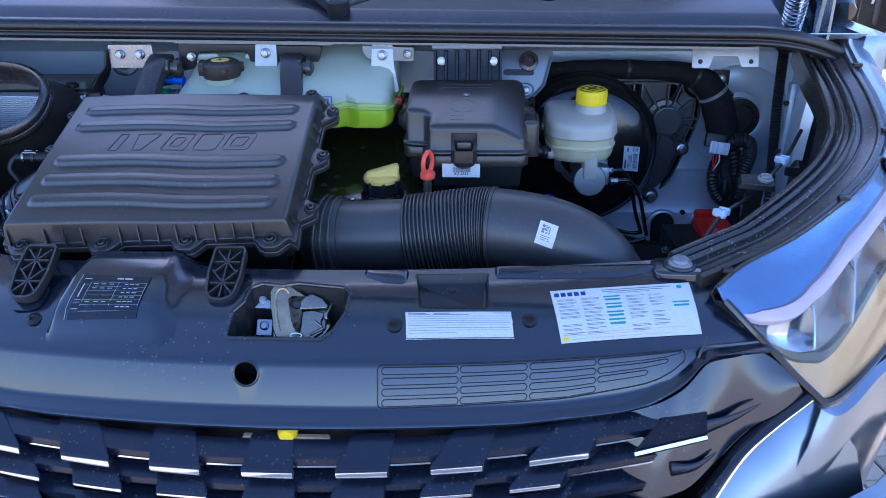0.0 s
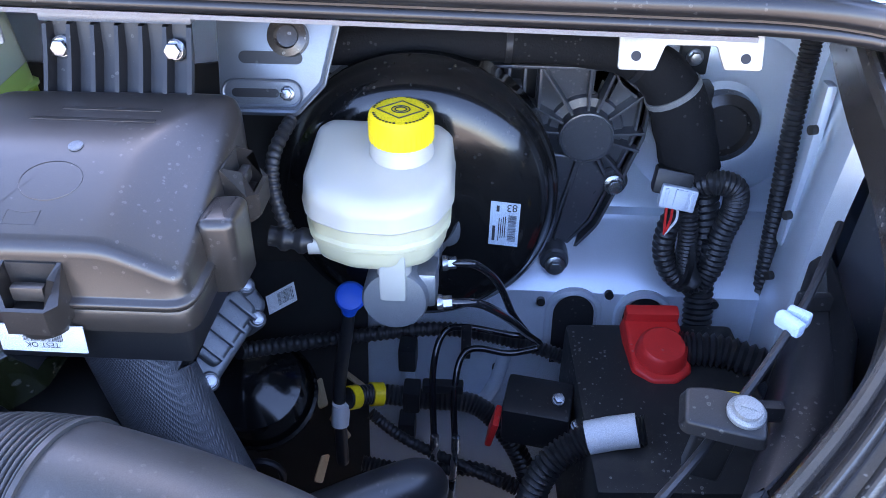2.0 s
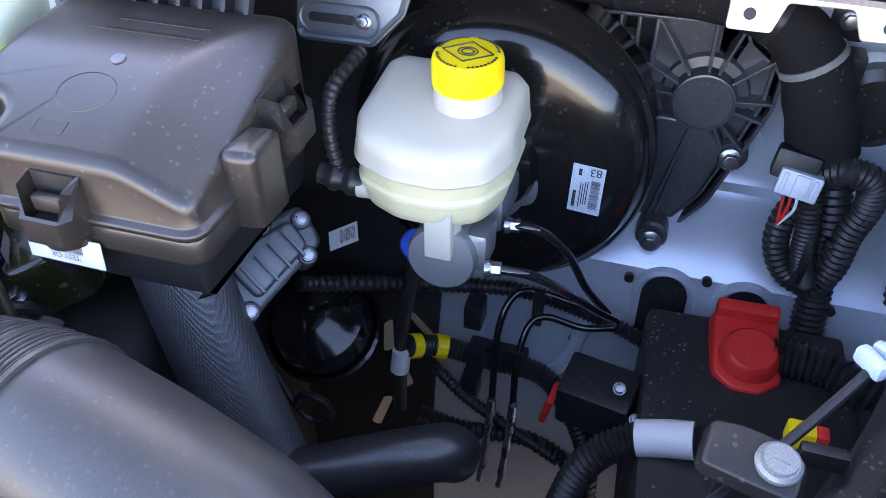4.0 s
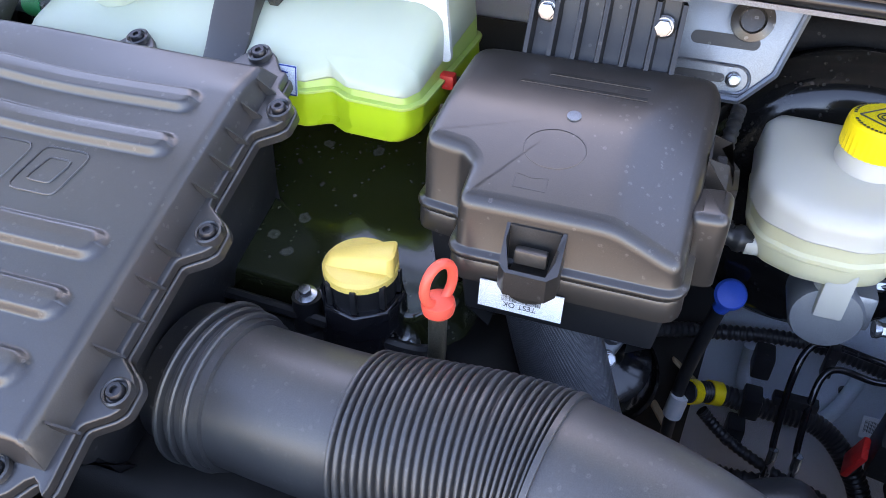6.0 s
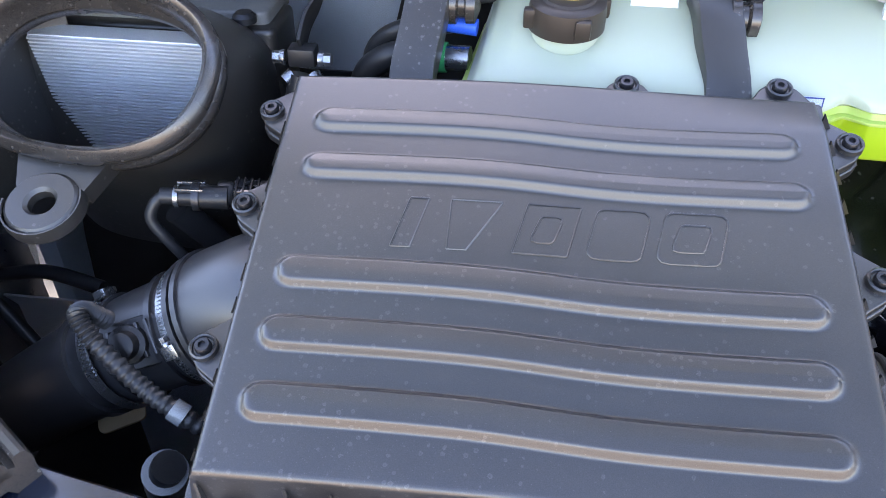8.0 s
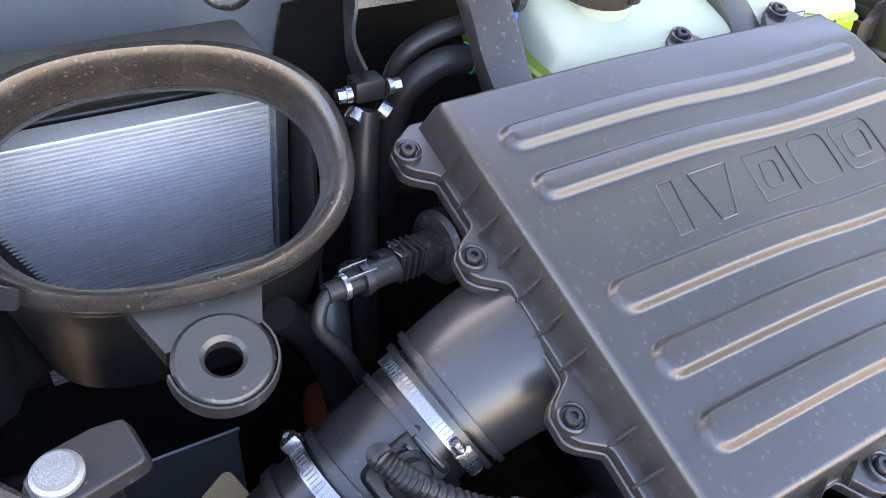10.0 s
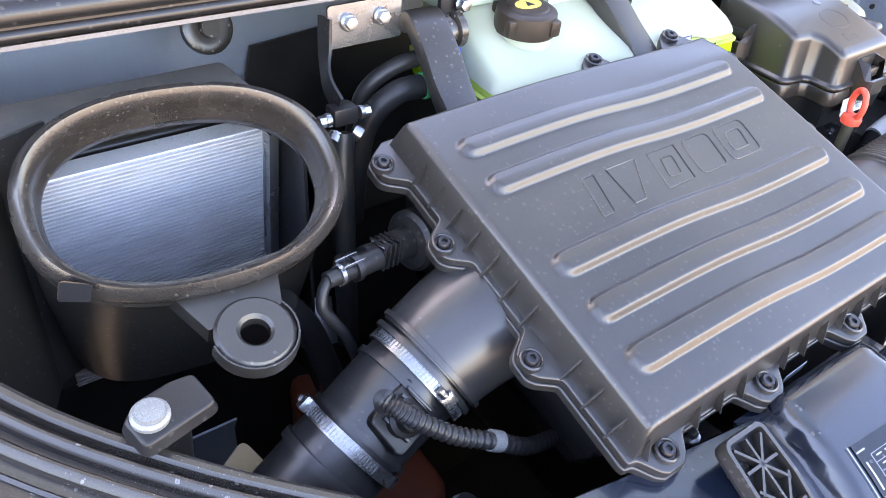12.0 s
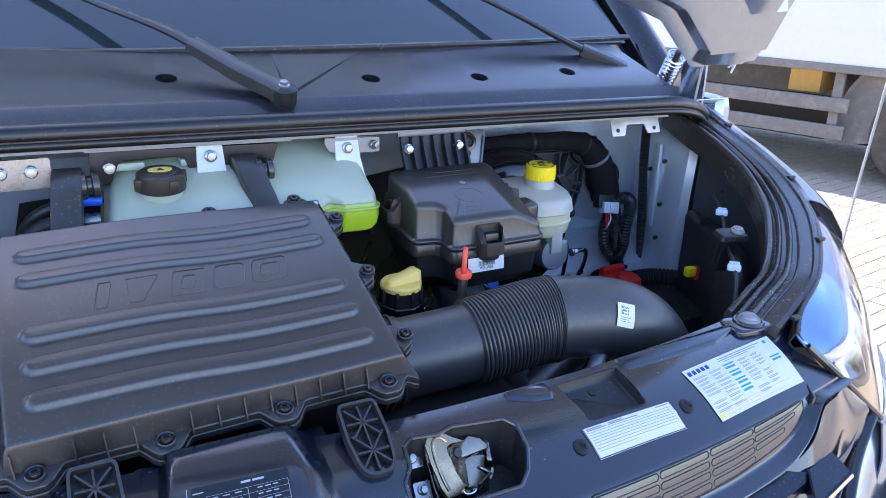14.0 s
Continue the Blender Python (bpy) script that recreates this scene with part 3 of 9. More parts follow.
def wiper(px, py, pz, pts, label):
    t = thing("wiper", (px, py, pz), label, "wiper", "windscreen wipers")
    bm = B()
    path = [Vector(p) for p in pts[:3]]
    loops = []
    for i, p in enumerate(path):
        d = (path[min(i + 1, 2)] - path[max(i - 1, 0)]).normalized()
        s = d.cross(Vector((0, -0.3, 1))).normalized()
        u = s.cross(d)
        w, h = ((0.021, 0.012), (0.019, 0.012), (0.016, 0.010))[i]
        loops.append([p + s * w + u * -h, p + s * w + u * h * 0.6, p + s * w * 0.6 + u * h, p - s * w * 0.6 + u * h, p - s * w + u * h * 0.6, p - s * w - u * h])
    skin(bm, loops)
    part("arm_base", bm, PLASTIC, t)
    bm = B()
    tube(bm, spline(pts[2:], 5), lambda s: 0.014 - 0.007 * s, 8, flat=(1, 0.6))
    part("arm", bm, PLASTIC, t)
    bm = B()
    m = frame_at((px, py, pz + 0.004), (0, -0.3, 1))
    lathe(bm, [(0.022, -0.03), (0.022, 0.004), (0.015, 0.008)], m, 20)
    part("pivot", bm, PLASTIC_DARK, t)
    bm = B()
    bolt(bm, m @ Vector((0, 0, 0.008)), (0, -0.3, 1), 0.0085, 0.009)
    part("nut", bm, ZINC, t, "zinc hexagon nut")
    return t


wiper(0.005, 0.600, 1.462, [(0.005, 0.600, 1.464), (-0.054, 0.655, 1.495), (-0.110, 0.720, 1.530), (-0.16, 0.768, 1.556), (-0.30, 0.900, 1.615), (-0.55, 1.10, 1.76)],
      "black wiper arm with zinc nut resting on scuttle")
wiper(0.812, 0.700, 1.446, [(0.812, 0.700, 1.448), (0.76, 0.727, 1.475), (0.705, 0.758, 1.500), (0.66, 0.79, 1.524), (0.56, 0.862, 1.580), (0.30, 1.05, 1.71)],
      "black wiper arm low across the windscreen base")


def bonnet():
    """Open, leaning forward over the bay on hinges at its rear corners."""
    t = thing("bonnet", (CX, 0.555, 1.49), "open silver bonnet with pressed inner frame, raised over the engine bay", "bonnet")
    o, d = Vector((0, 0.555, 1.49)), Vector((0, -0.57, 0.82))
    n = Vector((0, -0.82, -0.57))              # inner face, forwards and down
    rear = [(1.0, 0.0), (0.85, -0.025), (0.71, 0.085), (0.59, 0.125), (0.49, 0.165), (0.30, 0.190), (-0.26, 0.190), (-0.45, 0.165), (-0.55, 0.125), (-0.67, 0.085), (-0.81, -0.025), (-0.96, 0.0)]
    front = [(-0.90, 0.82), (-0.72, 1.02), (-0.4, 1.13), (0.02, 1.16), (0.44, 1.13), (0.76, 1.02), (0.94, 0.82)]

    def at(x, s, h=0.0):
        bow = 0.05 * (1 - ((x - CX) / 0.98) ** 2)
        return o + d * s + Vector((x, 0, 0)) - n * (bow + h)
    outline = rounded(rear + front, [0.006] + [0.03] * (len(rear) - 2) + [0.006] + [0.03] * len(front), 3)[::-1]
    bm = B()
    skin(bm, [[at(x, s, 0.0) for x, s in outline], [at(x, s, 0.015) for x, s in outline]])
    part("skin", bm, PAINT, t, "silver painted outer skin")
    bm = B()
    ins = inset(outline, 0.03)
    skin(bm, [[at(x, s, -0.001) for x, s in ins], [at(x, s, -0.016) for x, s in inset(outline, 0.045)]], True, False)
    inn = inset(outline, 0.16)
    skin(bm, [[at(x, s, -0.016) for x, s in inset(outline, 0.045)], [at(x, s, -0.016) for x, s in inset(outline, 0.14)], [at(x, s, 0.0) for x, s in inn]], False, True)
    part("inner_frame", bm, PAINT, t, "silver pressed inner frame")
    for sx in (1, -1):
        bm = B()
        x = CX + sx * 0.90
        box(bm, (x, 0.640, 1.45), (0.006, 0.070, 0.17), None, 0.002)
        box(bm, (x - sx * 0.018, 0.66, 1.375), (0.05, 0.06, 0.006), None, 0.002)
        hinge = part("hinge", bm, PAINT, t, "painted steel hinge arm")
        bm = B()
        tube(bm, [(x - sx * 0.022, 0.612, 1.36), (x - sx * 0.020, 0.600, 1.47), (x - sx * 0.016, 0.585, 1.56)], 0.004, 8, flat=(1.0, 0.4))
        part("stay_strip", bm, ALUPAINT, hinge, "pale edge strip")
        a, b = Vector((x - sx * 0.032, 0.712, 1.395)), Vector((x - sx * 0.050, 0.645, 1.495))
        ax = (b - a).normalized()
        bm = B()
        tube(bm, [a - ax * 0.045, a - ax * 0.004, a], lambda q: 0.0205 if q < 0.9 else 0.018, 20)
        part("boot", bm, PLASTIC_DARK, hinge, "black rubber boot")
        bm = B()
        tube(bm, [a, b + ax * 0.01], 0.006, 10)
        part("damper_rod", bm, DARKMETAL, hinge)
        path = []
        s1 = ax.cross(Vector((0, 1, 0))).normalized()
        s2 = ax.cross(s1)
        for k in range(13 * 14 + 1):
            u = k / (13 * 14)
            w = 2 * math.pi * 13 * u
            path.append(a + (b - a) * u + s1 * 0.0185 * math.cos(w) + s2 * 0.0185 * math.sin(w))
        bm = B()
        tube(bm, path, 0.0027, 6)
        part("spring", bm, CHROME, hinge, "pale coil spring")
    # wire loop by the hinge
    bm = B()
    tube(bm, spline([(0.985, 0.60, 1.46), (0.99, 0.57, 1.53), (1.0, 0.55, 1.55), (1.03, 0.54, 1.55), (1.02, 0.55, 1.52), (0.985, 0.61, 1.47)], 6), 0.0025, 6)
    part("wire_loop", bm, PAPER, t)
    return t


bonnet()

# the edge that the wing clips follow, from headlamp to scuttle
EDGE_R = [(0.600, 0.045, 1.170), (0.612, 0.061, 1.179), (0.720, 0.115, 1.212), (0.807, 0.188, 1.237), (0.885, 0.275, 1.262), (0.940, 0.373, 1.288), (0.957, 0.47, 1.322), (0.962, 0.57, 1.354), (0.975, 0.68, 1.385)]
EDGE_L = [(0.04 - x, y, z) for x, y, z in EDGE_R]


def wing(edge, sx, label):
    t = thing("wing", edge[4], label, "wing", "front wings")
    path = spline(edge, 4)
    loops = []
    for i, p in enumerate(path):
        d = (path[min(i + 1, len(path) - 1)] - path[max(i - 1, 0)])
        nrm = Vector((d.y, -d.x, 0)).normalized() * sx
        if p.y < (0.29 if sx > 0 else 0.25):
            continue
        loops.append([p + nrm * a + Vector((0, 0, b)) for a, b in ((0.004, -0.03), (0.004, -0.006), (0.010, -0.001), (0.030, -0.006), (0.052, -0.020), (0.078, -0.06), (0.09, -0.12), (0.10, -0.25), (0.10, -0.6))])
    bm = B()
    shell(bm, loops, 0.0015)
    part("outer_panel", bm, PAINT, t)
    bm = B()
    x0 = edge[-1][0]
    box(bm, (x0 + sx * 0.06, 1.1, 0.95), (0.06, 0.9, 0.9), None, 0.03)
    part("side_panel", bm, PAINT, t)
    for k, q in enumerate((1, 3, 5, 7)):
        p = Vector(edge[q])
        c = B()
        box(c, p + Vector((sx * 0.006, 0, 0.001)), (0.016, 0.010, 0.006), None, 0.001)
        part("clip", c, PLASTIC_DARK, t, "black retaining clip")
    return t


wing(EDGE_R, 1, "silver painted front wing with black clips along its edge")
wing([(x - 0.06, y - 0.03, z - 0.02) for x, y, z in EDGE_L], -1, "silver painted front wing beside the seal gutter")


def gutter(edge, sx, name_label, dz=0.0, wide=False):
    """The black ridged rain gutter inside each wing: channel, seal ridges and outer flange."""
    t = thing("seal_gutter", edge[4], name_label, "seal gutter", "rain gutters")
    c = 2 * CX
    start = [(0.583, 0.062, 1.171), (0.650, 0.087, 1.190)] if sx > 0 else [(0.628, 0.058, 1.186), (0.672, 0.086, 1.198)]
    path = [Vector(p) + Vector((0, 0, dz)) for p in spline((start if sx > 0 else [(c - x, y, z) for x, y, z in start]) + list(edge[2:]), 5)]

    def run(name, prof, label=""):
        loops = []
        for i, p in enumerate(path):
            d = (path[min(i + 1, len(path) - 1)] - path[max(i - 1, 0)])
            nrm = Vector((d.y, -d.x, 0)).normalized() * sx
            loops.append([p + nrm * a + Vector((0, 0, b)) for a, b in prof])
        bm = B()
        skin(bm, loops)
        part(name, bm, RUBBER, t, label, sharp=24)
    run("channel", [(0.004, -0.002), (-0.003, 0.0005), (-0.006, 0.000), (-0.009, -0.004), (-0.022, -0.0065), (-0.036, -0.006), (-0.044, -0.0045), (-0.050, -0.0055), (-0.066, -0.0045), (-0.082, -0.012), (-0.084, -0.05),
                    (-0.078, -0.05), (-0.06, -0.022), (0.0, -0.024)])
    for c, w, h in ((-0.0440, 0.0046, 0.0135), (-0.0605, 0.0046, 0.0130)):
        run("seal_ridge", [(c + w + 0.001, -0.012), (c + w, -0.006 + h * 0.45), (c + w * 0.55, -0.010 + h), (c + w * 0.2, -0.0085 + h), (c - w * 0.2, -0.0085 + h), (c - w * 0.55, -0.0100 + h), (c - w, -0.006 + h * 0.45), (c - w - 0.001, -0.012)])
    run("inner_lip", [(-0.0700, -0.009), (-0.0705, 0.0005), (-0.0725, 0.0030), (-0.0765, 0.0032), (-0.0795, 0.0016), (-0.0825, -0.006), (-0.0822, -0.0135)])
    run("channel_bead", [(-0.0270, -0.010), (-0.0275, -0.0045), (-0.0295, -0.0025), (-0.0315, -0.0045), (-0.0320, -0.010)])
    if wide:
        run("outer_flange", [(0.118, -0.055), (0.108, -0.030), (0.090, -0.016), (0.066, -0.010), (0.050, -0.004), (0.044, 0.001), (0.040, 0.0015), (0.036, -0.003), (0.024, -0.004), (0.018, 0.003), (0.013, 0.004), (0.008, 0.001), (0.003, -0.004), (0.0, -0.02), (0.06, -0.034), (0.10, -0.06)],
            "broad black flange with scuffed ridges")
    return t


gutter(EDGE_R, 1, "black ridged rubber rain gutter beside the wing")
gutter(EDGE_L, -1, "black ridged rubber rain gutter, spotted with dried water drops", 0.006, True)


def van_body():
    """The cab roof and doors behind the windscreen, plain and closed; an unseen tall box is added to shade the bay."""
    t = thing("van_body", (CX, 2.0, 1.2), "silver van cab behind the windscreen, with unseen box added against sun", "van")
    bm = B()
    side = [(0.86, 0.5), (0.86, 1.30), (1.0, 1.50), (1.72, 2.24), (2.0, 2.36), (2.9, 2.36), (2.9, 0.5)]
    loops = []
    for x in (-0.985, -0.94, 0.94, 0.985):
        k = 0.0 if abs(x) < 0.95 else 0.03
        loops.append([Vector((x + CX, y + k, z - k)) for y, z in side])
    skin(bm, loops)
    part("shell", bm, PAINT, t)
    # Unseen box, tall enough to keep the sun off bay and scuttle.
    bm = B()
    box(bm, (CX, 4.1, 2.05), (2.2, 4.2, 2.5), None, 0.03)
    part("sun_block_box", bm, WHITEBOX, t, "tall white box added to block the sun")
    for sx in (1, -1):
        bm = B()
        tube(bm, [(CX + sx * 1.0, 0.84, 1.40), (CX + sx * 0.90, 1.74, 2.26)], 0.048, 12)
        part("windscreen_pillar", bm, GLOSS, t)
    return t


van_body()


def paving():
    """Buff clinkers in running bond, laid askew to the van."""
    mt = brick_material()
    me = bpy.data.meshes.new("brick")
    bm = B()
    box(bm, (0, 0, -0.02), (0.197, 0.097, 0.04), None, 0.004, 1)
    bm.to_mesh(me)
    bm.free()
    me.materials.append(mt)
    turn = pose(0, 0, 0, 0, 0, 10)
    spots = []
    for i in range(-40, 75):
        for j in range(-60, 75):
            p = turn @ Vector((0.2 * i + 0.1 * (j % 2), 0.1 * j, 0))
            if 0.9 < p.x < 8.5 and -1.6 < p.y < 6.0 and p.x > 0.9 + 0.0 * p.y:
                spots.append(p)
    rr = random.Random(2)
    near = [p for p in spots if 1.3 < p.x < 3.4 and 0.35 * p.x - 0.1 < p.y < 0.35 * p.x + 2.4]
    near = sorted(near, key=lambda p: (p - Vector((1.9, 1.1, 0))).length)[:300]
    keep = {tuple(p) for p in near}
    for p in near:
        ob = new("brick", me)
        ob.matrix_basis = Matrix.Translation((p.x, p.y, rr.uniform(-0.002, 0.002))) @ pose(0, 0, 0, rr.uniform(-0.6, 0.6), rr.uniform(-0.6, 0.6), 10 + rr.uniform(-0.7, 0.7))
        ob.parent = ground
    vs, fs = [], []
    for p in spots:
        if tuple(p) in keep:
            continue
        m = Matrix.Translation((p.x, p.y, rr.uniform(-0.002, 0.002))) @ pose(0, 0, 0, rr.uniform(-0.6, 0.6), rr.uniform(-0.6, 0.6), 10 + rr.uniform(-0.7, 0.7))
        k = len(vs)
        for x, y, z in ((-0.098, -0.048, -0.03), (0.098, -0.048, -0.03), (0.098, 0.048, -0.03), (-0.098, 0.048, -0.03), (-0.096, -0.046, 0), (0.096, -0.046, 0), (0.096, 0.046, 0), (-0.096, 0.046, 0)):
            vs.append(m @ Vector((x, y, z)))
        fs += [(k + 4, k + 5, k + 6, k + 7), (k, k + 1, k + 5, k + 4), (k + 1, k + 2, k + 6, k + 5), (k + 2, k + 3, k + 7, k + 6), (k + 3, k, k + 4, k + 7)]
    rest = bpy.data.meshes.new("far_bricks")
    rest.from_pydata(vs, [], fs)
    rest.materials.append(mt)
    ob = new("far_bricks", rest)
    ob.parent = ground
    tagged(ob, "buff clinker paving farther off", kind="stuff")


paving()

# ---- front panel, grille, headlamp ----
def bow(x):
    return 0.18 * (x - CX) ** 2


PROFILE = [(0.080, 1.110), (0.079, 1.159), (0.074, 1.1655), (0.066, 1.1645), (0.05, 1.1625), (0.03, 1.1590), (0.012, 1.1545), (-0.013, 1.1435), (-0.030, 1.1345), (-0.049, 1.1210), (-0.060, 1.1133), (-0.0680, 1.1085),
           (-0.0732, 1.1045), (-0.077, 1.098), (-0.0925, 1.0530), (-0.0942, 1.0490), (-0.0975, 1.0463), (-0.1110, 1.0395), (-0.1150, 1.0366), (-0.1166, 1.0332), (-0.1150, 1.0292), (-0.110, 1.0265), (-0.08, 1.0230)]
FACE = Vector((0, -0.947, 0.320))


def on_face(x, z, h=0.0):
    """On the steep front strip of the panel."""
    edge = max(0.0, abs(x - CX) - 0.56)
    return Vector((x, -0.0735 - 0.336 * (1.1085 - z - 1.1 * edge * edge) + bow(x), z)) + FACE * h



def along(table, a):
    """A value read off a table of (place, value) pairs."""
    for (a0, b0), (a1, b1) in zip(table, table[1:]):
        if a <= a1:
            return b0 + (b1 - b0) * (max(a, a0) - a0) / (a1 - a0)
    return table[-1][1]


BAND_IN = [(0.0, 1.0463), (0.31, 1.0452), (0.356, 1.0450), (0.4458, 1.0510), (0.4835, 1.0568), (0.517, 1.0686), (0.5396, 1.0884), (0.5615, 1.1090), (0.58, 1.1115)]
BAND_OUT = [(0.0, 1.0332), (0.31, 1.0350), (0.3547, 1.0375), (0.4424, 1.0415), (0.479, 1.0474), (0.509, 1.0592), (0.531, 1.073), (0.5525, 1.096), (0.566, 1.1085), (0.58, 1.1100)]


def panel_z(x, y):
    yy = y - bow(x)
    pts = [(a, b) for a, b in PROFILE[2:15]]
    for (a0, b0), (a1, b1) in zip(pts, pts[1:]):
        if a1 <= yy <= a0:
            return b0 + (b1 - b0) * (yy - a0) / (a1 - a0)
    return pts[0][1] if yy > pts[0][0] else pts[-1][1]


def on_panel(x, y, h=0.0):
    return Vector((x, y, panel_z(x, y) + h))


def front_panel():
    t = thing("front_panel", (CX, -0.02, 1.12), "dusty black plastic radiator panel with latch opening above grille", "front panel")
    bm = B()
    xs = [CX - 0.645 + 1.29 * k / 78 for k in range(79)]
    loops = []
    for x in xs:
        zi, zo = along(BAND_IN, abs(x - CX)), along(BAND_OUT, abs(x - CX))
        zi, zo = min(zi, 1.1035), min(zo, 1.1020)
        loop = []
        for k, (y, z) in enumerate(PROFILE):
            nz = z
            if k > 11:
                if z > 1.047:
                    nz = zi + (z - 1.0463) / (1.107 - 1.0463) * (max(1.107, zi + 0.002) - zi)
                elif z >= 1.0332:
                    nz = zo + (z - 1.0332) / (1.0463 - 1.0332) * (zi - zo)
                else:
                    nz = zo + z - 1.0332
            loop.append(Vector((x, y + 0.336 * (nz - z) + bow(x), nz)))
        loops.append(loop)
    shell(bm, loops, -0.003)
    body = part("cover", bm, PANEL, t, sharp=30)
    # latch opening
    c = B()
    lat = rounded([(-0.057, -0.046), (0.071, -0.046), (0.087, -0.034), (0.099, -0.012), (0.102, 0.018), (0.092, 0.032), (0.056, 0.036), (0.027, 0.040), (0.005, 0.034), (-0.024, 0.038), (-0.038, 0.029), (-0.042, 0.003), (-0.054, -0.012)], 0.007)
    prism(c, lat, 1.05, 1.25)
    cut(body, c)
    c = B()
    hm = frame_at(on_face(-0.0235, 1.0907), FACE, (1, 0, 0))
    lathe(c, [(0.0165, -0.05), (0.0165, 0.05)], hm, 24)
    cut(body, c)
    # lips
    bm = B()
    tube(bm, [on_panel(x, y, 0.0005) for x, y in lat + lat[:1]], 0.0028, 8, False)
    part("opening_lip", bm, PANEL, t)
    well = B()
    skin(well, [[on_panel(x, y, -0.002) for x, y in lat], [on_panel(x, y, -0.06) for x, y in inset(lat, 0.004)]], False, True)
    part("latch_well", well, PLASTIC_DARK, t)
    ring = B()
    tube(ring, [hm @ Vector((0.0165 * math.cos(a), 0.0165 * math.sin(a), 0.0)) for a in [2 * math.pi * k / 24 for k in range(25)]], 0.0018, 6, False)
    part("hole_rim", ring, PANEL, t)
    # raised pad round the hole at the back
    pad = rounded([(0.197, 0.001), (0.290, 0.004), (0.291, 0.072), (0.188, 0.066)], [0.008, 0.008, 0.003, 0.003])
    c = B()
    prism(c, pad, 1.12, 1.25)
    cut(body, c)
    bm = B()
    skin(bm, [[on_panel(x, y, 0.0005) for x, y in inset(pad, -0.001)], [on_panel(x, y, 0.0005) for x, y in inset(pad, 0.0012)], [on_panel(x, y, -0.0105) for x, y in inset(pad, 0.004)], [on_panel(x, y, -0.0125) for x, y in inset(pad, 0.007)]], False, True)
    # Same moulding as the panel; its shade is put in as a duller black.
    part("shaded_recess", bm, PLASTIC_DARK, t)
    bm = B()
    lathe(bm, [(0.006, -0.002), (0.006, 0.0008)], frame_at(on_panel(0.239, 0.052, -0.0125), (0, -0.2, 1)), 16)
    part("recess_hole", bm, INK, t)
    # raised rear ledges either side of the pad
    for xs in ([(0.297, 0.080), (0.299, 0.060), (0.365, 0.062), (0.475, 0.072), (0.535, 0.092), (0.535, 0.110), (0.297, 0.088)], [(0.112, 0.074), (0.115, 0.058), (0.145, 0.044), (0.172, 0.042), (0.179, 0.050), (0.181, 0.076)]):
        ledge = rounded(xs, 0.008, 3)
        bm = B()
        cxy = (sum(q[0] for q in xs) / len(xs), sum(q[1] for q in xs) / len(xs))
        if sum(a[0] * b[1] - a[1] * b[0] for a, b in zip(xs, xs[1:] + xs[:1])) < 0:
            ledge = ledge[::-1]
        skin(bm, [[on_panel(x, y, -0.004) for x, y in ledge], [on_panel(x, y, 0.0035) for x, y in inset(ledge, 0.004)], [on_panel(x, y, 0.0050) for x, y in inset(ledge, 0.007)]])
        part("raised_ledge", bm, PANEL, t)
    # vent field on the steep strip: rounded border and rows of narrow slots
    def vtop(x):
        return 1.1030 + 0.0015 * max(0.0, (x - 0.30) / 0.24)

    def vlow(x):
        return along([(0.14, 1.0480), (0.391, 1.0536), (0.4956, 1.0647), (0.5257, 1.0731), (0.548, 1.0894), (0.56, 1.098)], x)
    fx = [0.1477 + (0.549 - 0.1477) * k / 24 for k in range(25)]
    border = rounded([(x, vlow(x)) for x in fx] + [(x, vtop(x)) for x in fx[::-1]], [0.010] + [0.0] * 23 + [0.006, 0.008] + [0.0] * 23 + [0.010], 4)
    bm = B()
    tube(bm, [on_face(x, z, 0.0002) for x, z in border + border[:1]], 0.0010, 6, False)
    part("vent_border", bm, PLASTIC_DARK, t)
    for x0, x1, rows in ((0.156, 0.249, 4), (0.257, 0.338, 4), (0.347, 0.428, 4), (0.436, 0.541, 3)):
        for r in range(rows):
            u0, u1 = (r + (4 - rows) + 0.14) / 4.05, (r + (4 - rows) + 0.80) / 4.05
            xe = (0.497, 0.524, 0.541)[r] if rows == 3 else x1
            loop = [(x0 + (xe - x0) * k / 6, u0) for k in range(7)] + [(xe + 0.002, u0 * 0.75 + u1 * 0.25), (xe + 0.003, (u0 + u1) / 2), (xe + 0.002, u0 * 0.25 + u1 * 0.75)]
            loop += [(xe - (xe - x0) * k / 6, u1) for k in range(7)] + [(x0 - 0.002, u0 * 0.25 + u1 * 0.75), (x0 - 0.003, (u0 + u1) / 2), (x0 - 0.002, u0 * 0.75 + u1 * 0.25)]
            loop = [(x, vlow(x) + (vtop(x) - vlow(x)) * u) for x, u in loop]
            sl = B()
            tube(sl, [on_face(x, z, 0.0002) for x, z in loop + loop[:1]], 0.0007, 5, False)
            part("vent_slot", sl, PLASTIC_DARK, t)
    # screws
    for x, y in ((0.166, -0.025), (0.345, -0.008), (-0.157, -0.019), (-0.33, -0.015)):
        s = B()
        m = frame_at(on_panel(x, y, -0.001), (0, -0.37, 0.93))
        lathe(s, [(0.0105, 0), (0.0105, 0.0025), (0.008, 0.004), (0.005, 0.004), (0.004, 0.002), (0.003, 0.002)], m, 20)
        part("clip_screw", s, PLASTIC_DARK, t)
    for sx in (1,):
        x = CX + sx * 0.542
        m = frame_at((x, 0.098, 1.172), (0, -0.05, 1))
        s = B()
        lathe(s, [(0.0175, -0.006), (0.0175, 0.001), (0.015, 0.004), (0.013, 0.004), (0.011, 0.008), (0.004, 0.009)], m, 24)
        part("bump_stop", s, ALUPAINT, t, "pale grey round bonnet stop screw")
        lug = B()
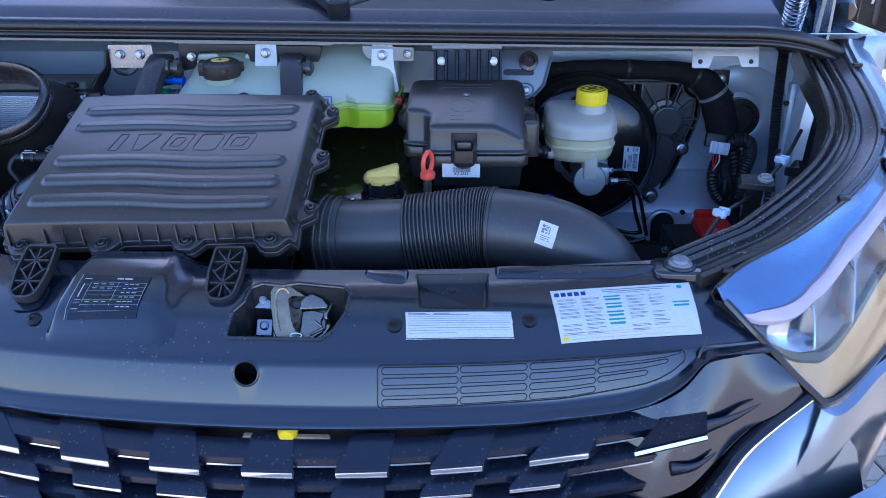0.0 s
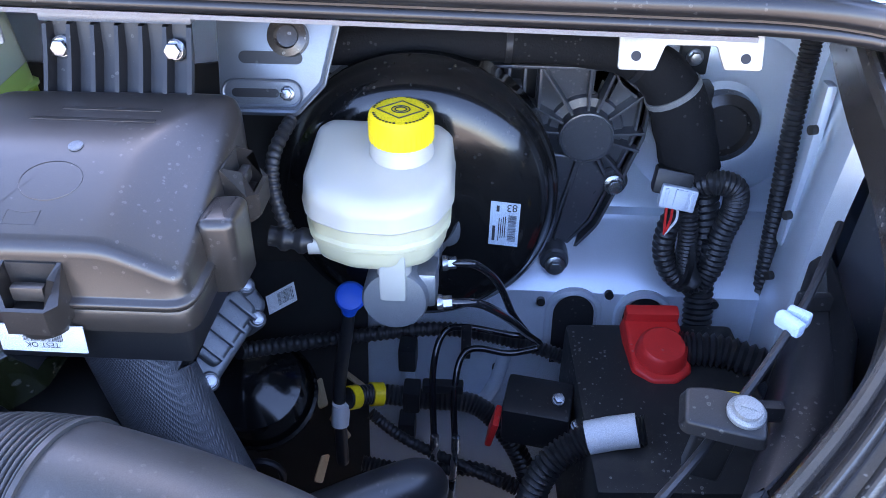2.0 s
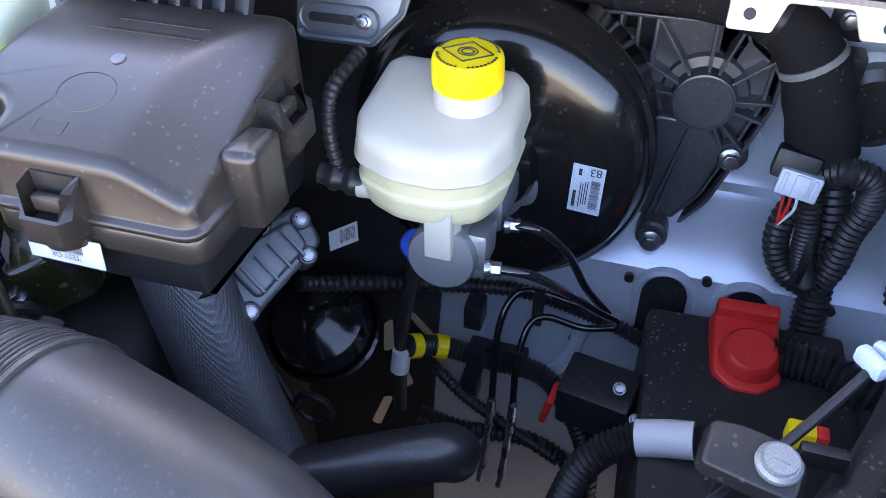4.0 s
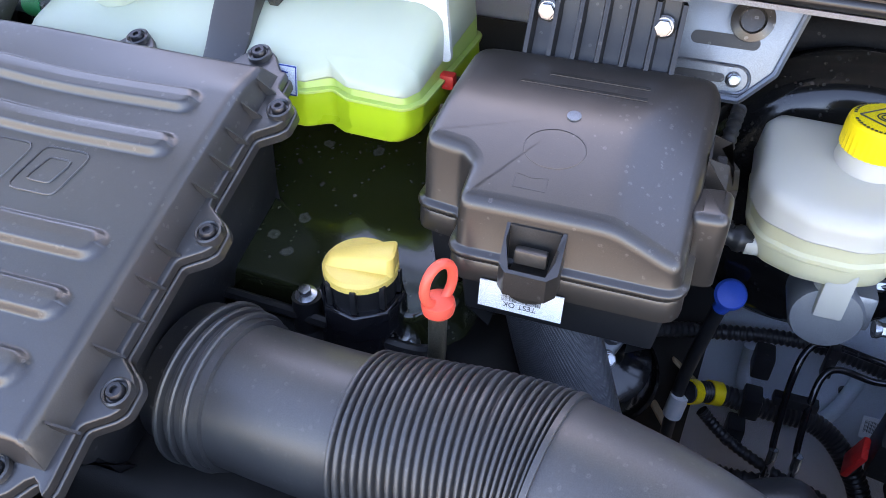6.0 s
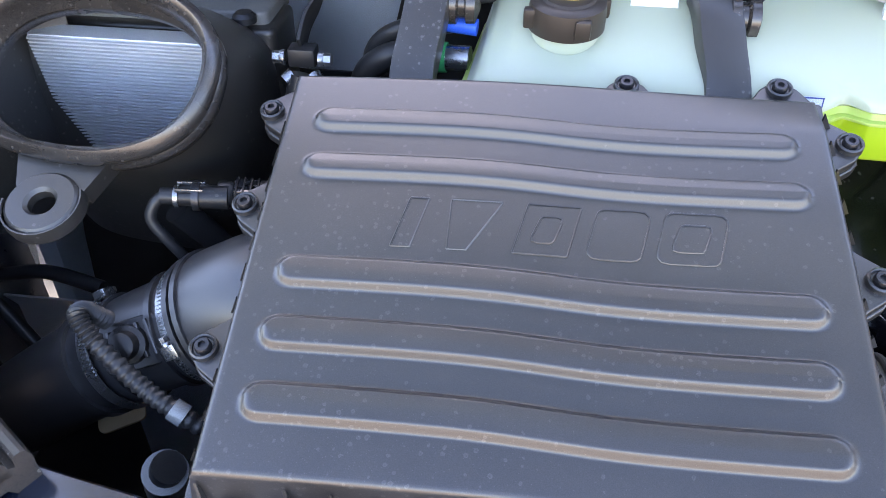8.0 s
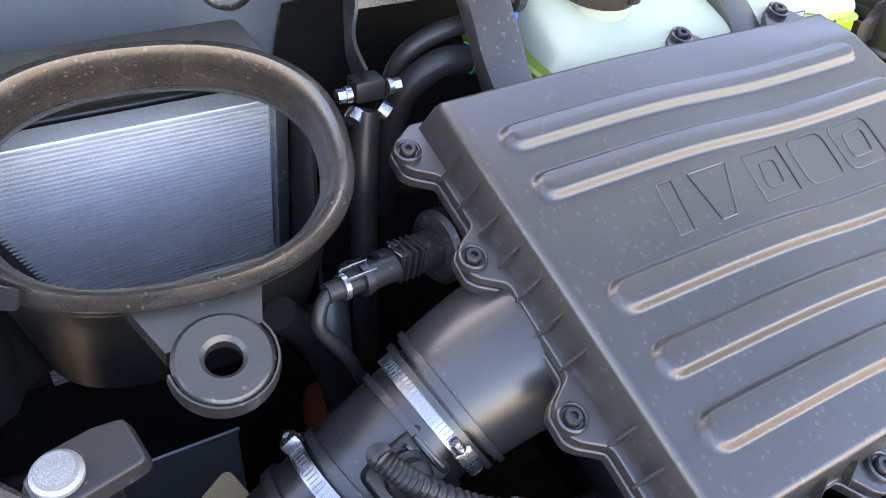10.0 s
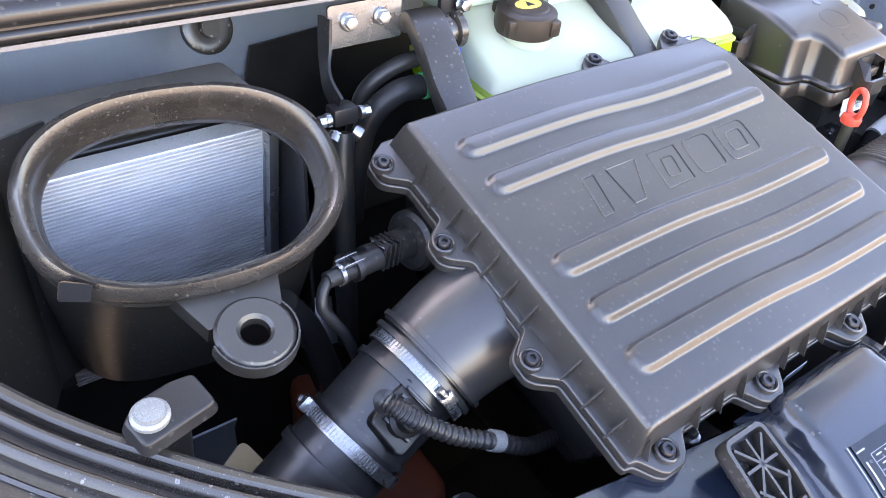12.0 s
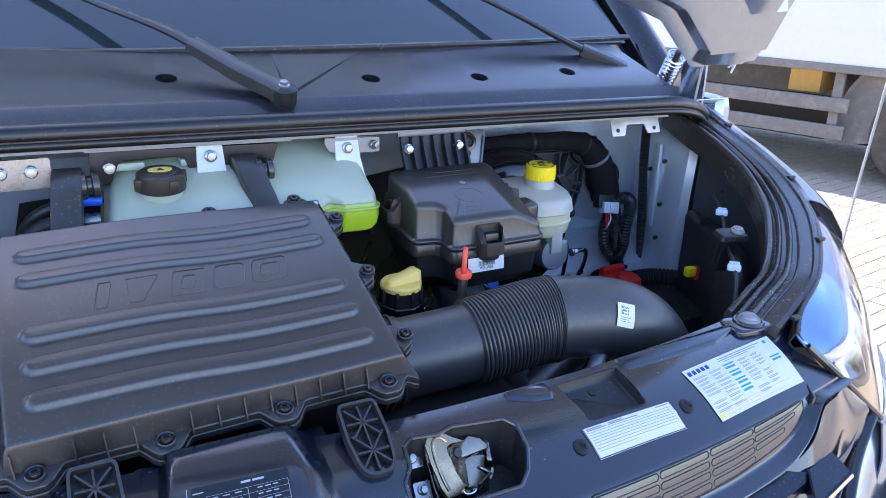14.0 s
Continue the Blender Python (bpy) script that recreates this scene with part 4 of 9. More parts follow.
        prism(lug, rounded([(-0.040, -0.026), (0.034, -0.028), (0.036, 0.028), (-0.038, 0.026)], 0.016), 1.140, 1.1685, Matrix.Translation((x, 0.100, 0)), 0.005)
        part("lug", lug, PANEL, t)
        cup = B()
        tube(cup, [Vector((x + 0.0205 * math.cos(a), 0.098 + 0.0205 * math.sin(a), 1.1695)) for a in [2 * math.pi * k / 28 for k in range(29)]], 0.0028, 6, False)
        part("lug_rim", cup, RUBBER, t)
    return t


front_panel()


def panel_label(name, label, c, marks, paper):
    """A label that follows the panel; c: its corners in plan, in order."""
    c = [Vector(q) for q in c]

    def at(u, v, h):
        q = (c[0] * (1 - u) + c[1] * u) * (1 - v) + (c[3] * (1 - u) + c[2] * u) * v
        return on_panel(q.x, q.y, h + 0.0012)
    bm = B()
    fitted_sheet(bm, at, 12)
    ob = solo(name, bm, paper, label, "label", "panel labels")
    for nm, rects, ink in marks:
        if nm in ("text_line", "header_line", "warning_line"):
            b = B()
            fitted_print(b, at, rects)
            tagged(part("small_print", b, ink, ob), kind="stuff")
            continue
        for r in rects:
            b = B()
            fitted_print(b, at, [r])
            part(nm, b, ink, ob)
    return ob


rnd = random.Random(4)
lines = [(0.03, 0.20 + 0.085 * k, 0.97 - (0.5 if k == 7 else 0.02 * rnd.random()), 0.214 + 0.085 * k) for k in range(8)]
heads = [(0.03, 0.07, 0.20, 0.10), (0.27, 0.07, 0.42, 0.10), (0.82, 0.07, 0.97, 0.10), (0.03, 0.12, 0.24, 0.15), (0.26, 0.12, 0.6, 0.15)]
border = [(0, 0, 1, 0.03), (0, 0.97, 1, 1), (0, 0, 0.008, 1), (0.992, 0, 1, 1)]
panel_label("notice_label", "white printed notice label with black border on black panel", [(0.178, -0.008), (0.321, 0.001), (0.325, -0.033), (0.182, -0.043)],
            (("text_line", lines + heads, INKGREY), ("border", border, INK)), PAPER)
grey, teal = [], []
for k in range(10):
    v = 0.22 + 0.07 * k
    for u0, u1 in ((0.03, 0.18), (0.20, 0.34), (0.52, 0.66), (0.68, 0.8)):
        if rnd.random() < 0.85:
            grey.append((u0, v, u1 - 0.04 * rnd.random(), v + 0.009))
            grey.append((u0, v + 0.022, u1 - 0.06 * rnd.random(), v + 0.031))
for v in (0.20, 0.36, 0.52, 0.66):
    teal.append((0.36, v, 0.48, v + 0.03))
    teal.append((0.365, v + 0.06, 0.475, v + 0.10))
teal += [(0.84, 0.40, 0.96, 0.43), (0.845, 0.46, 0.955, 0.50), (0.90, 0.06, 0.935, 0.13)]
panel_label("service_label", "white lubricant label with dark blue mark and teal bars", [(0.374, 0.036), (0.569, 0.068), (0.575, -0.003), (0.386, -0.034)], (
    ("logo_block", [(0.02 + 0.047 * k, 0.07, 0.055 + 0.047 * k, 0.155) for k in range(5)], INKBLUE), ("text_line", grey, INKGREY), ("brand_bar", teal, INKTEAL),
    ("header_line", [(0.36, 0.06, 0.86, 0.075), (0.36, 0.10, 0.80, 0.115), (0.40, 0.14, 0.7, 0.15)], INKGREY),
    ("warning_mark", [(0.02, 0.90, 0.055, 0.97)], YELLOWCAP), ("warning_line", [(0.09, 0.90, 0.6, 0.905), (0.09, 0.95, 0.8, 0.955), (0.1, 0.86, 0.9, 0.865)], INKPINK)), PAPER)


def plate_pad():
    """Raised shroud with the rating plate, and the two lattice tongues."""
    t = thing("plate_shroud", (-0.22, 0.03, 1.16), "black plastic shroud with printed silver rating plate", "shroud")
    def rise(a, b, v):
        q = min(1.0, max(0.0, (v - a) / (b - a)))
        return q * q * (3 - 2 * q)

    def pz(x, y):
        front = -0.062 + bow(x)
        lean = 0.15 * (y - 0.026)
        side = rise(-0.300 + lean, -0.284 + lean, x) * (1 - rise(-0.160, -0.118, x))
        return panel_z(x, y) + 0.0235 * side * rise(front - 0.004, -0.020, y) ** 0.8 * (1 - rise(0.085, 0.10, y)) - 0.0015
    bm = B()
    shell(bm, [[Vector((x, y, pz(x, y))) for y in [-0.066 + bow(x) + (0.166 - bow(x)) * k / 26 for k in range(27)]] for x in [-0.31 + 0.20 * k / 40 for k in range(41)]], 0.004)
    part("shroud_body", bm, PANEL, t, sharp=60)
    cor = [Vector((x, y, pz(x, y) + 0.0008)) for x, y in ((-0.266, 0.026), (-0.172, 0.020), (-0.178, -0.034), (-0.274, -0.032))]
    bm = B()
    def at(u, v, h):
        q = (cor[0] * (1 - u) + cor[1] * u) * (1 - v) + (cor[3] * (1 - u) + cor[2] * u) * v
        return Vector((q.x, q.y, pz(q.x, q.y) + h + 0.0006))
    fitted_sheet(bm, at, 12)
    plate = part("rating_plate", bm, mat("plate_film", (0.010, 0.014, 0.022), 0.24, spots=0.2, bump=0.0), t, "dark rating plate printed with silver bars")
    rects = [(0.14, 0.20 + 0.115 * k, 0.985, 0.205 + 0.115 * k) for k in range(7)] + [(0.14, 0.2, 0.145, 0.9), (0.56, 0.2, 0.565, 0.9), (0.98, 0.2, 0.985, 0.9)]
    for k in range(6):
        y = 0.228 + 0.115 * k
        for j in range(3 if k in (0, 1, 4) else 0):
            u = 0.18 + 0.12 * j + 0.02 * rnd.random()
            rects.append((u, y + 0.012, u + 0.07, y + 0.03))
        for j in range(3):
            rects.append((0.66 + 0.08 * j, y + 0.01, 0.71 + 0.08 * j + 0.02 * rnd.random(), y + 0.03))
    rects += [(0.50, 0.07, 0.60, 0.11), (0.62, 0.07, 0.74, 0.11), (0.01, 0.10, 0.12, 0.12), (0.04, 0.25, 0.06, 0.6), (0.02, 0.66, 0.12, 0.67), (0.02, 0.72, 0.12, 0.73), (0.02, 0.85, 0.12, 0.86), (-0.05, 0.0, -0.042, 1.0)]
    b = B()
    fitted_print(b, at, rects)
    part("print", b, SILVERPRINT, plate)
    return t


plate_pad()


def tongue(x, y, z):
    """A lattice tongue: flat rounded frame with cross ribs, falling forward."""
    t = thing("lattice_tongue", (x, y, z), "black plastic lattice tongue between air box and front panel", "bracket", "lattice tongues")
    d = Vector((0.0, -0.88, -0.47)).normalized()
    m = frame_at((x, y, z), Vector((1, 0, 0)).cross(-d), (1, 0, 0)) @ Matrix.Diagonal((0.82, 0.94, 1, 1))
    out = rounded([(-0.024, 0.045), (0.024, 0.045), (0.026, 0.0), (0.020, -0.045), (-0.020, -0.045), (-0.026, 0.0)], [0.006, 0.006, 0.01, 0.02, 0.02, 0.01])
    bm = B()
    skin(bm, [[m @ Vector((a, b, -0.012)) for a, b in out], [m @ Vector((a, b, 0)) for a, b in out], [m @ Vector((a, b, 0)) for a, b in inset(out, 0.004)], [m @ Vector((a, b, -0.012)) for a, b in inset(out, 0.004)]], False, False)
    part("frame", bm, PLASTIC, t)
    bm = B()
    prism(bm, inset(out, 0.003), -0.016, -0.010, m)
    part("floor_web", bm, PLASTIC_DARK, t)
    for a, b in (((-0.02, 0.04), (0.02, 0.0)), ((0.02, 0.04), (-0.02, 0.0)), ((-0.022, 0.005), (0.019, -0.036)), ((0.022, 0.005), (-0.019, -0.036)), ((0, 0.042), (0, -0.042)), ((-0.022, 0.02), (0.022, 0.02)), ((-0.022, -0.018), (0.022, -0.018))):
        r = B()
        p, q = Vector(a), Vector(b)
        dd = (q - p).normalized() * 0.0013
        loop = [p + Vector((-dd.y, dd.x)), p - Vector((-dd.y, dd.x)), q - Vector((-dd.y, dd.x)), q + Vector((-dd.y, dd.x))]
        prism(r, [tuple(v) for v in loop], -0.011, -0.001, m)
        part("rib", r, PLASTIC, t)
    bm = B()
    prism(bm, rounded([(-0.03, -0.02), (0.03, -0.02), (0.026, -0.056), (-0.026, -0.056)], [0.004, 0.004, 0.022, 0.022]), -0.03, -0.017, m, 0.003)
    part("seat", bm, PANEL, t)
    return t


tongue(-0.076, 0.038, 1.178)
tongue(-0.349, 0.034, 1.179)


def latch():
    t = thing("bonnet_latch", (0.01, 0.03, 1.10), "silver bonnet latch with golden hooked claw bolted in its opening", "latch")
    nrm = Vector((0.10, -0.80, 0.60)).normalized()
    m = frame_at((0.0075, 0.022, 1.1305), nrm, (1, 0, 0))
    k = 1 / 3620.0

    def flat(pts, r=0.0):
        poly = [((a - 360) * k, (225 - b) * k) for a, b in pts]
        return rounded(poly, r) if r else poly
    gold = mat("golden_passivated_steel", (0.36, 0.29, 0.19), 0.26, metal=1.0, var=0.25, scale=60, bump=0.05)
    b = B()
    prism(b, flat([(310, 395), (560, 395), (575, 215), (545, 172), (495, 150), (440, 165), (300, 200)], 0.006), -0.010, -0.006, m, 0.001)
    part("base_plate", b, LATCH, t)
    for x0, y0, x1, y1, cx_, cy_ in ((196, 222, 292, 136, 242, 178), (220, 360, 300, 276, 260, 310), (590, 222, 712, 138, 655, 183)):
        b = B()
        prism(b, flat([(x0, y0), (x1, y0), (x1, y1), (x0, y1)], 0.003), -0.013, -0.010, m, 0.0008)
        ear = part("mounting_ear", b, ZINC, t, "silver mounting ear")
        b = B()
        bolt(b, m @ Vector(((cx_ - 360) * k, (225 - cy_) * k, -0.010)), nrm, 0.0058, 0.006, 1.35)
        part("bolt", b, ZINC, ear)
    b = B()
    prism(b, flat([(330, 375), (445, 375), (440, 300), (408, 292), (394, 215), (386, 180), (402, 170), (440, 174), (478, 166), (430, 140), (385, 113), (340, 103), (305, 113), (287, 145), (292, 215), (302, 265), (312, 330)], 0.003), 0.000, 0.007, m, 0.0022)
    claw = part("claw", b, gold, t, "golden hooked claw")
    b = B()
    tube(b, spline([m @ Vector(((u - 360) * k, (225 - v) * k, 0.0072)) for u, v in ((385, 150), (362, 128), (335, 130), (318, 155), (318, 215), (330, 290), (345, 340))], 5), 0.0022, 8)
    part("claw_ridge", b, gold, claw)
    b = B()
    prism(b, flat([(440, 232), (575, 222), (580, 205), (548, 170), (495, 148), (462, 166), (430, 205)], 0.003), 0.002, 0.008, m, 0.002)
    part("pawl", b, LATCH, t, "silver pawl")
    b = B()
    prism(b, flat([(440, 375), (500, 380), (560, 340), (548, 285), (566, 240), (500, 228), (438, 238), (446, 300)], 0.003), -0.004, 0.003, m, 0.002)
    part("catch_plate", b, LATCH, t)
    b = B()
    lathe(b, [(0.0065, 0.0), (0.0065, 0.010), (0.005, 0.012)], m @ Matrix.Translation(((425 - 360) * k, (225 - 205) * k, -0.003)), 18)
    part("roller", b, DARKMETAL, t)
    b = B()
    tube(b, spline([m @ Vector(((u - 360) * k, (225 - v) * k, h)) for u, v, h in ((610, 150, -0.008), (590, 200, 0.0), (570, 260, 0.006), (585, 300, 0.002), (560, 345, 0.0))], 5), 0.0032, 8, flat=(1.0, 0.5))
    part("release_arm", b, LATCH, t)
    for a0, b0, a1, b1 in ((515, 285, 555, 315), (495, 355, 560, 320)):
        b = B()
        tube(b, [m @ Vector(((a0 - 360) * k, (225 - b0) * k, 0.005)), m @ Vector(((a1 - 360) * k, (225 - b1) * k, 0.006))], 0.0020, 6)
        part("rib", b, LATCH, t)
    b = B()
    tube(b, [m @ Vector(((430 - 360) * k + 0.008 * math.cos(a), (225 - 362) * k + 0.0035 * math.sin(a), 0.006 + 0.0012 * a / 6.283)) for a in [2 * math.pi * q / 14 for q in range(14 * 5)]], 0.0011, 5)
    part("spring", b, CHROME, t)
    return t


latch()


def grille():
    t = thing("grille", (CX, -0.18, 1.0), "gloss black staggered block grille with bright chrome tips", "grille")
    gx = 0.0115
    for row, (pitch, y, z, reach) in enumerate(((0.1200, -0.150, 0.9855, 4), (0.1133, -0.158, 0.9490, 4), (0.1133, -0.166, 0.9120, 4), (0.1133, -0.172, 0.8750, 4))):
        def lift(x):
            return z + 0.10 * (x - gx) ** 2
        for k in range(-reach, reach):
            x = gx + pitch * k + (0.0095 if row == 0 and k == 3 else -0.0095 if row == 0 and k < -2 else 0.0)
            if abs(x - gx) > 0.38 - 0.01 * row:
                continue
            yy = y + 0.20 * (x - gx) ** 2
            slope = 0.40 * (x - gx)
            w = 0.0335 if abs(k) < 3 or row else 0.039
            zz = lift(x)
            b = B()
            lean = 0.10 * (x - gx)
            rows = ((0.046, 0.031, w * 0.84), (0.004, 0.0095, w), (0.0, 0.0065, w * 1.01), (0.0, -0.006, w * 1.01), (0.012, -0.009, w * 0.98), (0.046, -0.006, w * 0.84))
            L, R = [[Vector((x + sd * ww + lean * (dy / 0.046), yy + dy + slope * sd * ww, zz + dz + 0.2 * (x - gx) * sd * ww)) for dy, dz, ww in rows] for sd in (-1, 1)]
            skin(b, [L, R])
            bmesh.ops.bevel(b, geom=b.edges[:], offset=0.0012, segments=2, affect="EDGES")
            tl = part("block", b, BLOCK, t)
            c = B()
            turn = Matrix.Translation((x, yy, zz)) @ Matrix.Rotation(math.atan(slope), 4, "Z") @ Matrix.Rotation(-math.atan(0.2 * (x - gx)), 4, "Y")
            box(c, (0, -0.0005, 0.0), (w * 1.96, 0.003, 0.0095), turn, 0.001)
            part("chrome_tip", c, CHROME, tl, "bright chrome lower edge")
        xs = [gx - 0.52 + 1.04 * k / 24 for k in range(25)]
        b = B()
        sweep(b, [(x, y + 0.020 + 0.20 * (x - gx) ** 2, lift(x) + 0.012) for x in xs], [(-0.020, -0.004), (0.004, -0.009), (0.007, -0.006), (0.006, 0.002), (-0.020, 0.013)])
        part("cross_bar", b, BLOCK, t)
        b = B()
        sweep(b, [(x, y + 0.0145 + 0.20 * (x - gx) ** 2, lift(x) + 0.0035) for x in xs], [(-0.003, -0.0014), (0.002, -0.0014), (0.002, 0.0014), (-0.003, 0.0014)])
        part("bar_trim", b, CHROME, t)
    b = B()
    xs = [CX - 0.6 + 1.2 * k / 24 for k in range(25)]
    sweep(b, [(x, -0.06 + bow(x), 0.93) for x in xs], [(-0.01, -0.2), (0.01, -0.2), (0.01, 0.13), (-0.01, 0.13)])
    part("radiator_core", b, DARKMETAL, t, "dark radiator core behind the grille")
    b = B()
    tube(b, [(0.030, -0.080, 1.0185), (0.030, -0.108, 1.0165), (0.030, -0.113, 1.0160)], lambda q: 0.0125 if q < 0.7 else 0.009, 16)
    part("yellow_clip", b, YELLOWCAP, t, "yellow plastic clip under the panel edge")
    # Beige plate between the panel lip and the top grille bar.
    b = B()
    prism(b, rounded([(-0.030, 0.990), (0.085, 0.990), (0.085, 1.012), (-0.030, 1.012)], 0.004), 0.100, 0.107, Matrix(((1, 0, 0, 0), (0, 0, -1, 0), (0, 1, 0, 0), (0, 0, 0, 1))))
    part("beige_plate", b, CARD, t)
    return t


grille()


def bumper():
    t = thing("bumper", (CX, -0.2, 0.7), "silver and black front bumper below the grille", "bumper")
    b = B()
    loops = []
    for k in range(33):
        x = CX - 0.98 + 1.96 * k / 32
        e = 0.18 * (x - CX) ** 2 + max(0, abs(x - CX) - 0.7) ** 2 * 2.5
        loops.append([Vector((x, -0.20 + e, 0.92)), Vector((x, -0.235 + e, 0.90)), Vector((x, -0.25 + e, 0.8)), Vector((x, -0.24 + e, 0.6)), Vector((x, -0.2 + e, 0.40)), Vector((x, -0.1 + e, 0.36))])
    shell(b, loops, -0.003)
    part("skin", b, PAINT, t)
    # corner that frames grille and headlamp
    for sx in (1, -1):
        def Q(x, y, z):
            return Vector((CX + sx * (x - CX), y, z))
        b = B()
        top = spline([Q(0.4624, -0.055, 1.030), Q(0.4994, -0.064, 1.041), Q(0.5288, -0.0615, 1.055), Q(0.5508, -0.053, 1.069), Q(0.5725, -0.041, 1.091), Q(0.588, -0.036, 1.096), Q(0.612, -0.030, 1.098), Q(0.655, -0.010, 1.092), Q(0.70, -0.016, 1.059), Q(0.718, -0.018, 1.045)], 5)
        low = spline([Q(0.46, -0.085, 0.92), Q(0.48, -0.100, 0.925), Q(0.51, -0.110, 0.93), Q(0.54, -0.104, 0.935), Q(0.56, -0.098, 0.945), Q(0.59, -0.080, 0.968), Q(0.635, -0.050, 0.996), Q(0.68, -0.037, 1.018), Q(0.714, -0.020, 1.038)], 5)
        shell(b, [[p + (q - p) * k / 4 + Vector((0, -0.004 * math.sin(math.pi * k / 4), 0.0)) for k in range(5)] for p, q in zip(top, low)], 0.003)
        part("grille_surround", b, PANEL, t, "black satin surround beside the grille", sharp=60)
        line = spline([Q(0.736, -0.016, 1.031), Q(0.6751, -0.045, 0.9973), Q(0.626, -0.076, 0.9663), Q(0.575, -0.115, 0.90), Q(0.56, -0.13, 0.85)], 6)
        b = B()
        tube(b, line, 0.0042, 8)
        part("chrome_strip", b, CHROME, t, "bright strip between grille and corner")
        b = B()
        tube(b, [p + Vector((-sx * 0.015, -0.004, 0.003)) for p in line], 0.012, 10, flat=(1.0, 0.45))
        part("gloss_strip", b, GLOSS, t)
        b = B()
        blk = [Q(*p) for p in ((0.4728, -0.1279, 1.0198), (0.5149, -0.0777, 1.0333), (0.5768, -0.0643, 1.0384), (0.5668, -0.1068, 1.0322))]
        skin(b, [blk, [blk[0] + Vector((0, 0.003, -0.010)), blk[1] + Vector((0, 0, -0.034)), blk[2] + Vector((0, 0, -0.030)), blk[3] + Vector((0, 0.003, -0.010))]])
        bmesh.ops.bevel(b, geom=b.edges[:], offset=0.0016, segments=2, affect="EDGES")
        eb = part("end_block", b, BLOCK, t, "gloss black slanted end block")
        b = B()
        tube(b, [blk[0] + Vector((sx * 0.001, -0.001, -0.006)), blk[3] + Vector((0, -0.001, -0.006))], 0.0042, 4, flat=(0.5, 1.0))
        part("chrome_tip", b, CHROME, eb, "bright chrome lower edge")
        for pts in ([Q(0.572, -0.080, 1.022), Q(0.610, -0.068, 1.029), Q(0.650, -0.050, 1.0395)], [Q(0.530, -0.100, 0.968), Q(0.560, -0.098, 0.972), Q(0.590, -0.085, 0.986)]):
            b = B()
            tube(b, spline(pts, 4), lambda s: 0.0115 - 0.0105 * s, 8, flat=(0.45, 1.0))
            part("tapered_bar", b, BLOCK, t)
        b = B()
        shell(b, [[p + Vector((sx * 0.004, 0.002, -0.002)), p + Vector((sx * 0.022, -0.010, -0.022)), p + Vector((sx * 0.06, -0.018, -0.075)), p + Vector((sx * 0.09, -0.015, -0.16)), p + Vector((sx * 0.09, -0.01, -0.35))] for p in line], 0.003)
        part("corner_return", b, PAINT, t, "silver painted bumper edge beside the grille")
        b = B()
        under = spline([Q(0.736, -0.022, 1.026), Q(0.757, -0.022, 1.016), Q(0.785, -0.003, 1.020), Q(0.838, 0.047, 1.036), Q(0.93, 0.13, 1.045), Q(1.02, 0.295, 1.06)], 5)
        rows = []
        for k, p in enumerate(under):
            o = Vector((sx * (0.1 + 0.8 * k / len(under)), -1 + 0.8 * k / len(under), 0)).normalized()
            rows.append([p, p + o * 0.012 + Vector((0, 0, -0.006)), p + o * 0.035 + Vector((-sx * 0.02, 0, -0.05)), p + o * 0.05 + Vector((-sx * 0.05, 0, -0.12)), p + o * 0.055 + Vector((-sx * 0.08, 0, -0.30))])
        shell(b, rows, -0.003)
        part("corner_skin", b, PAINT, t, "silver painted bumper corner below the headlamp")
    return t


bumper()


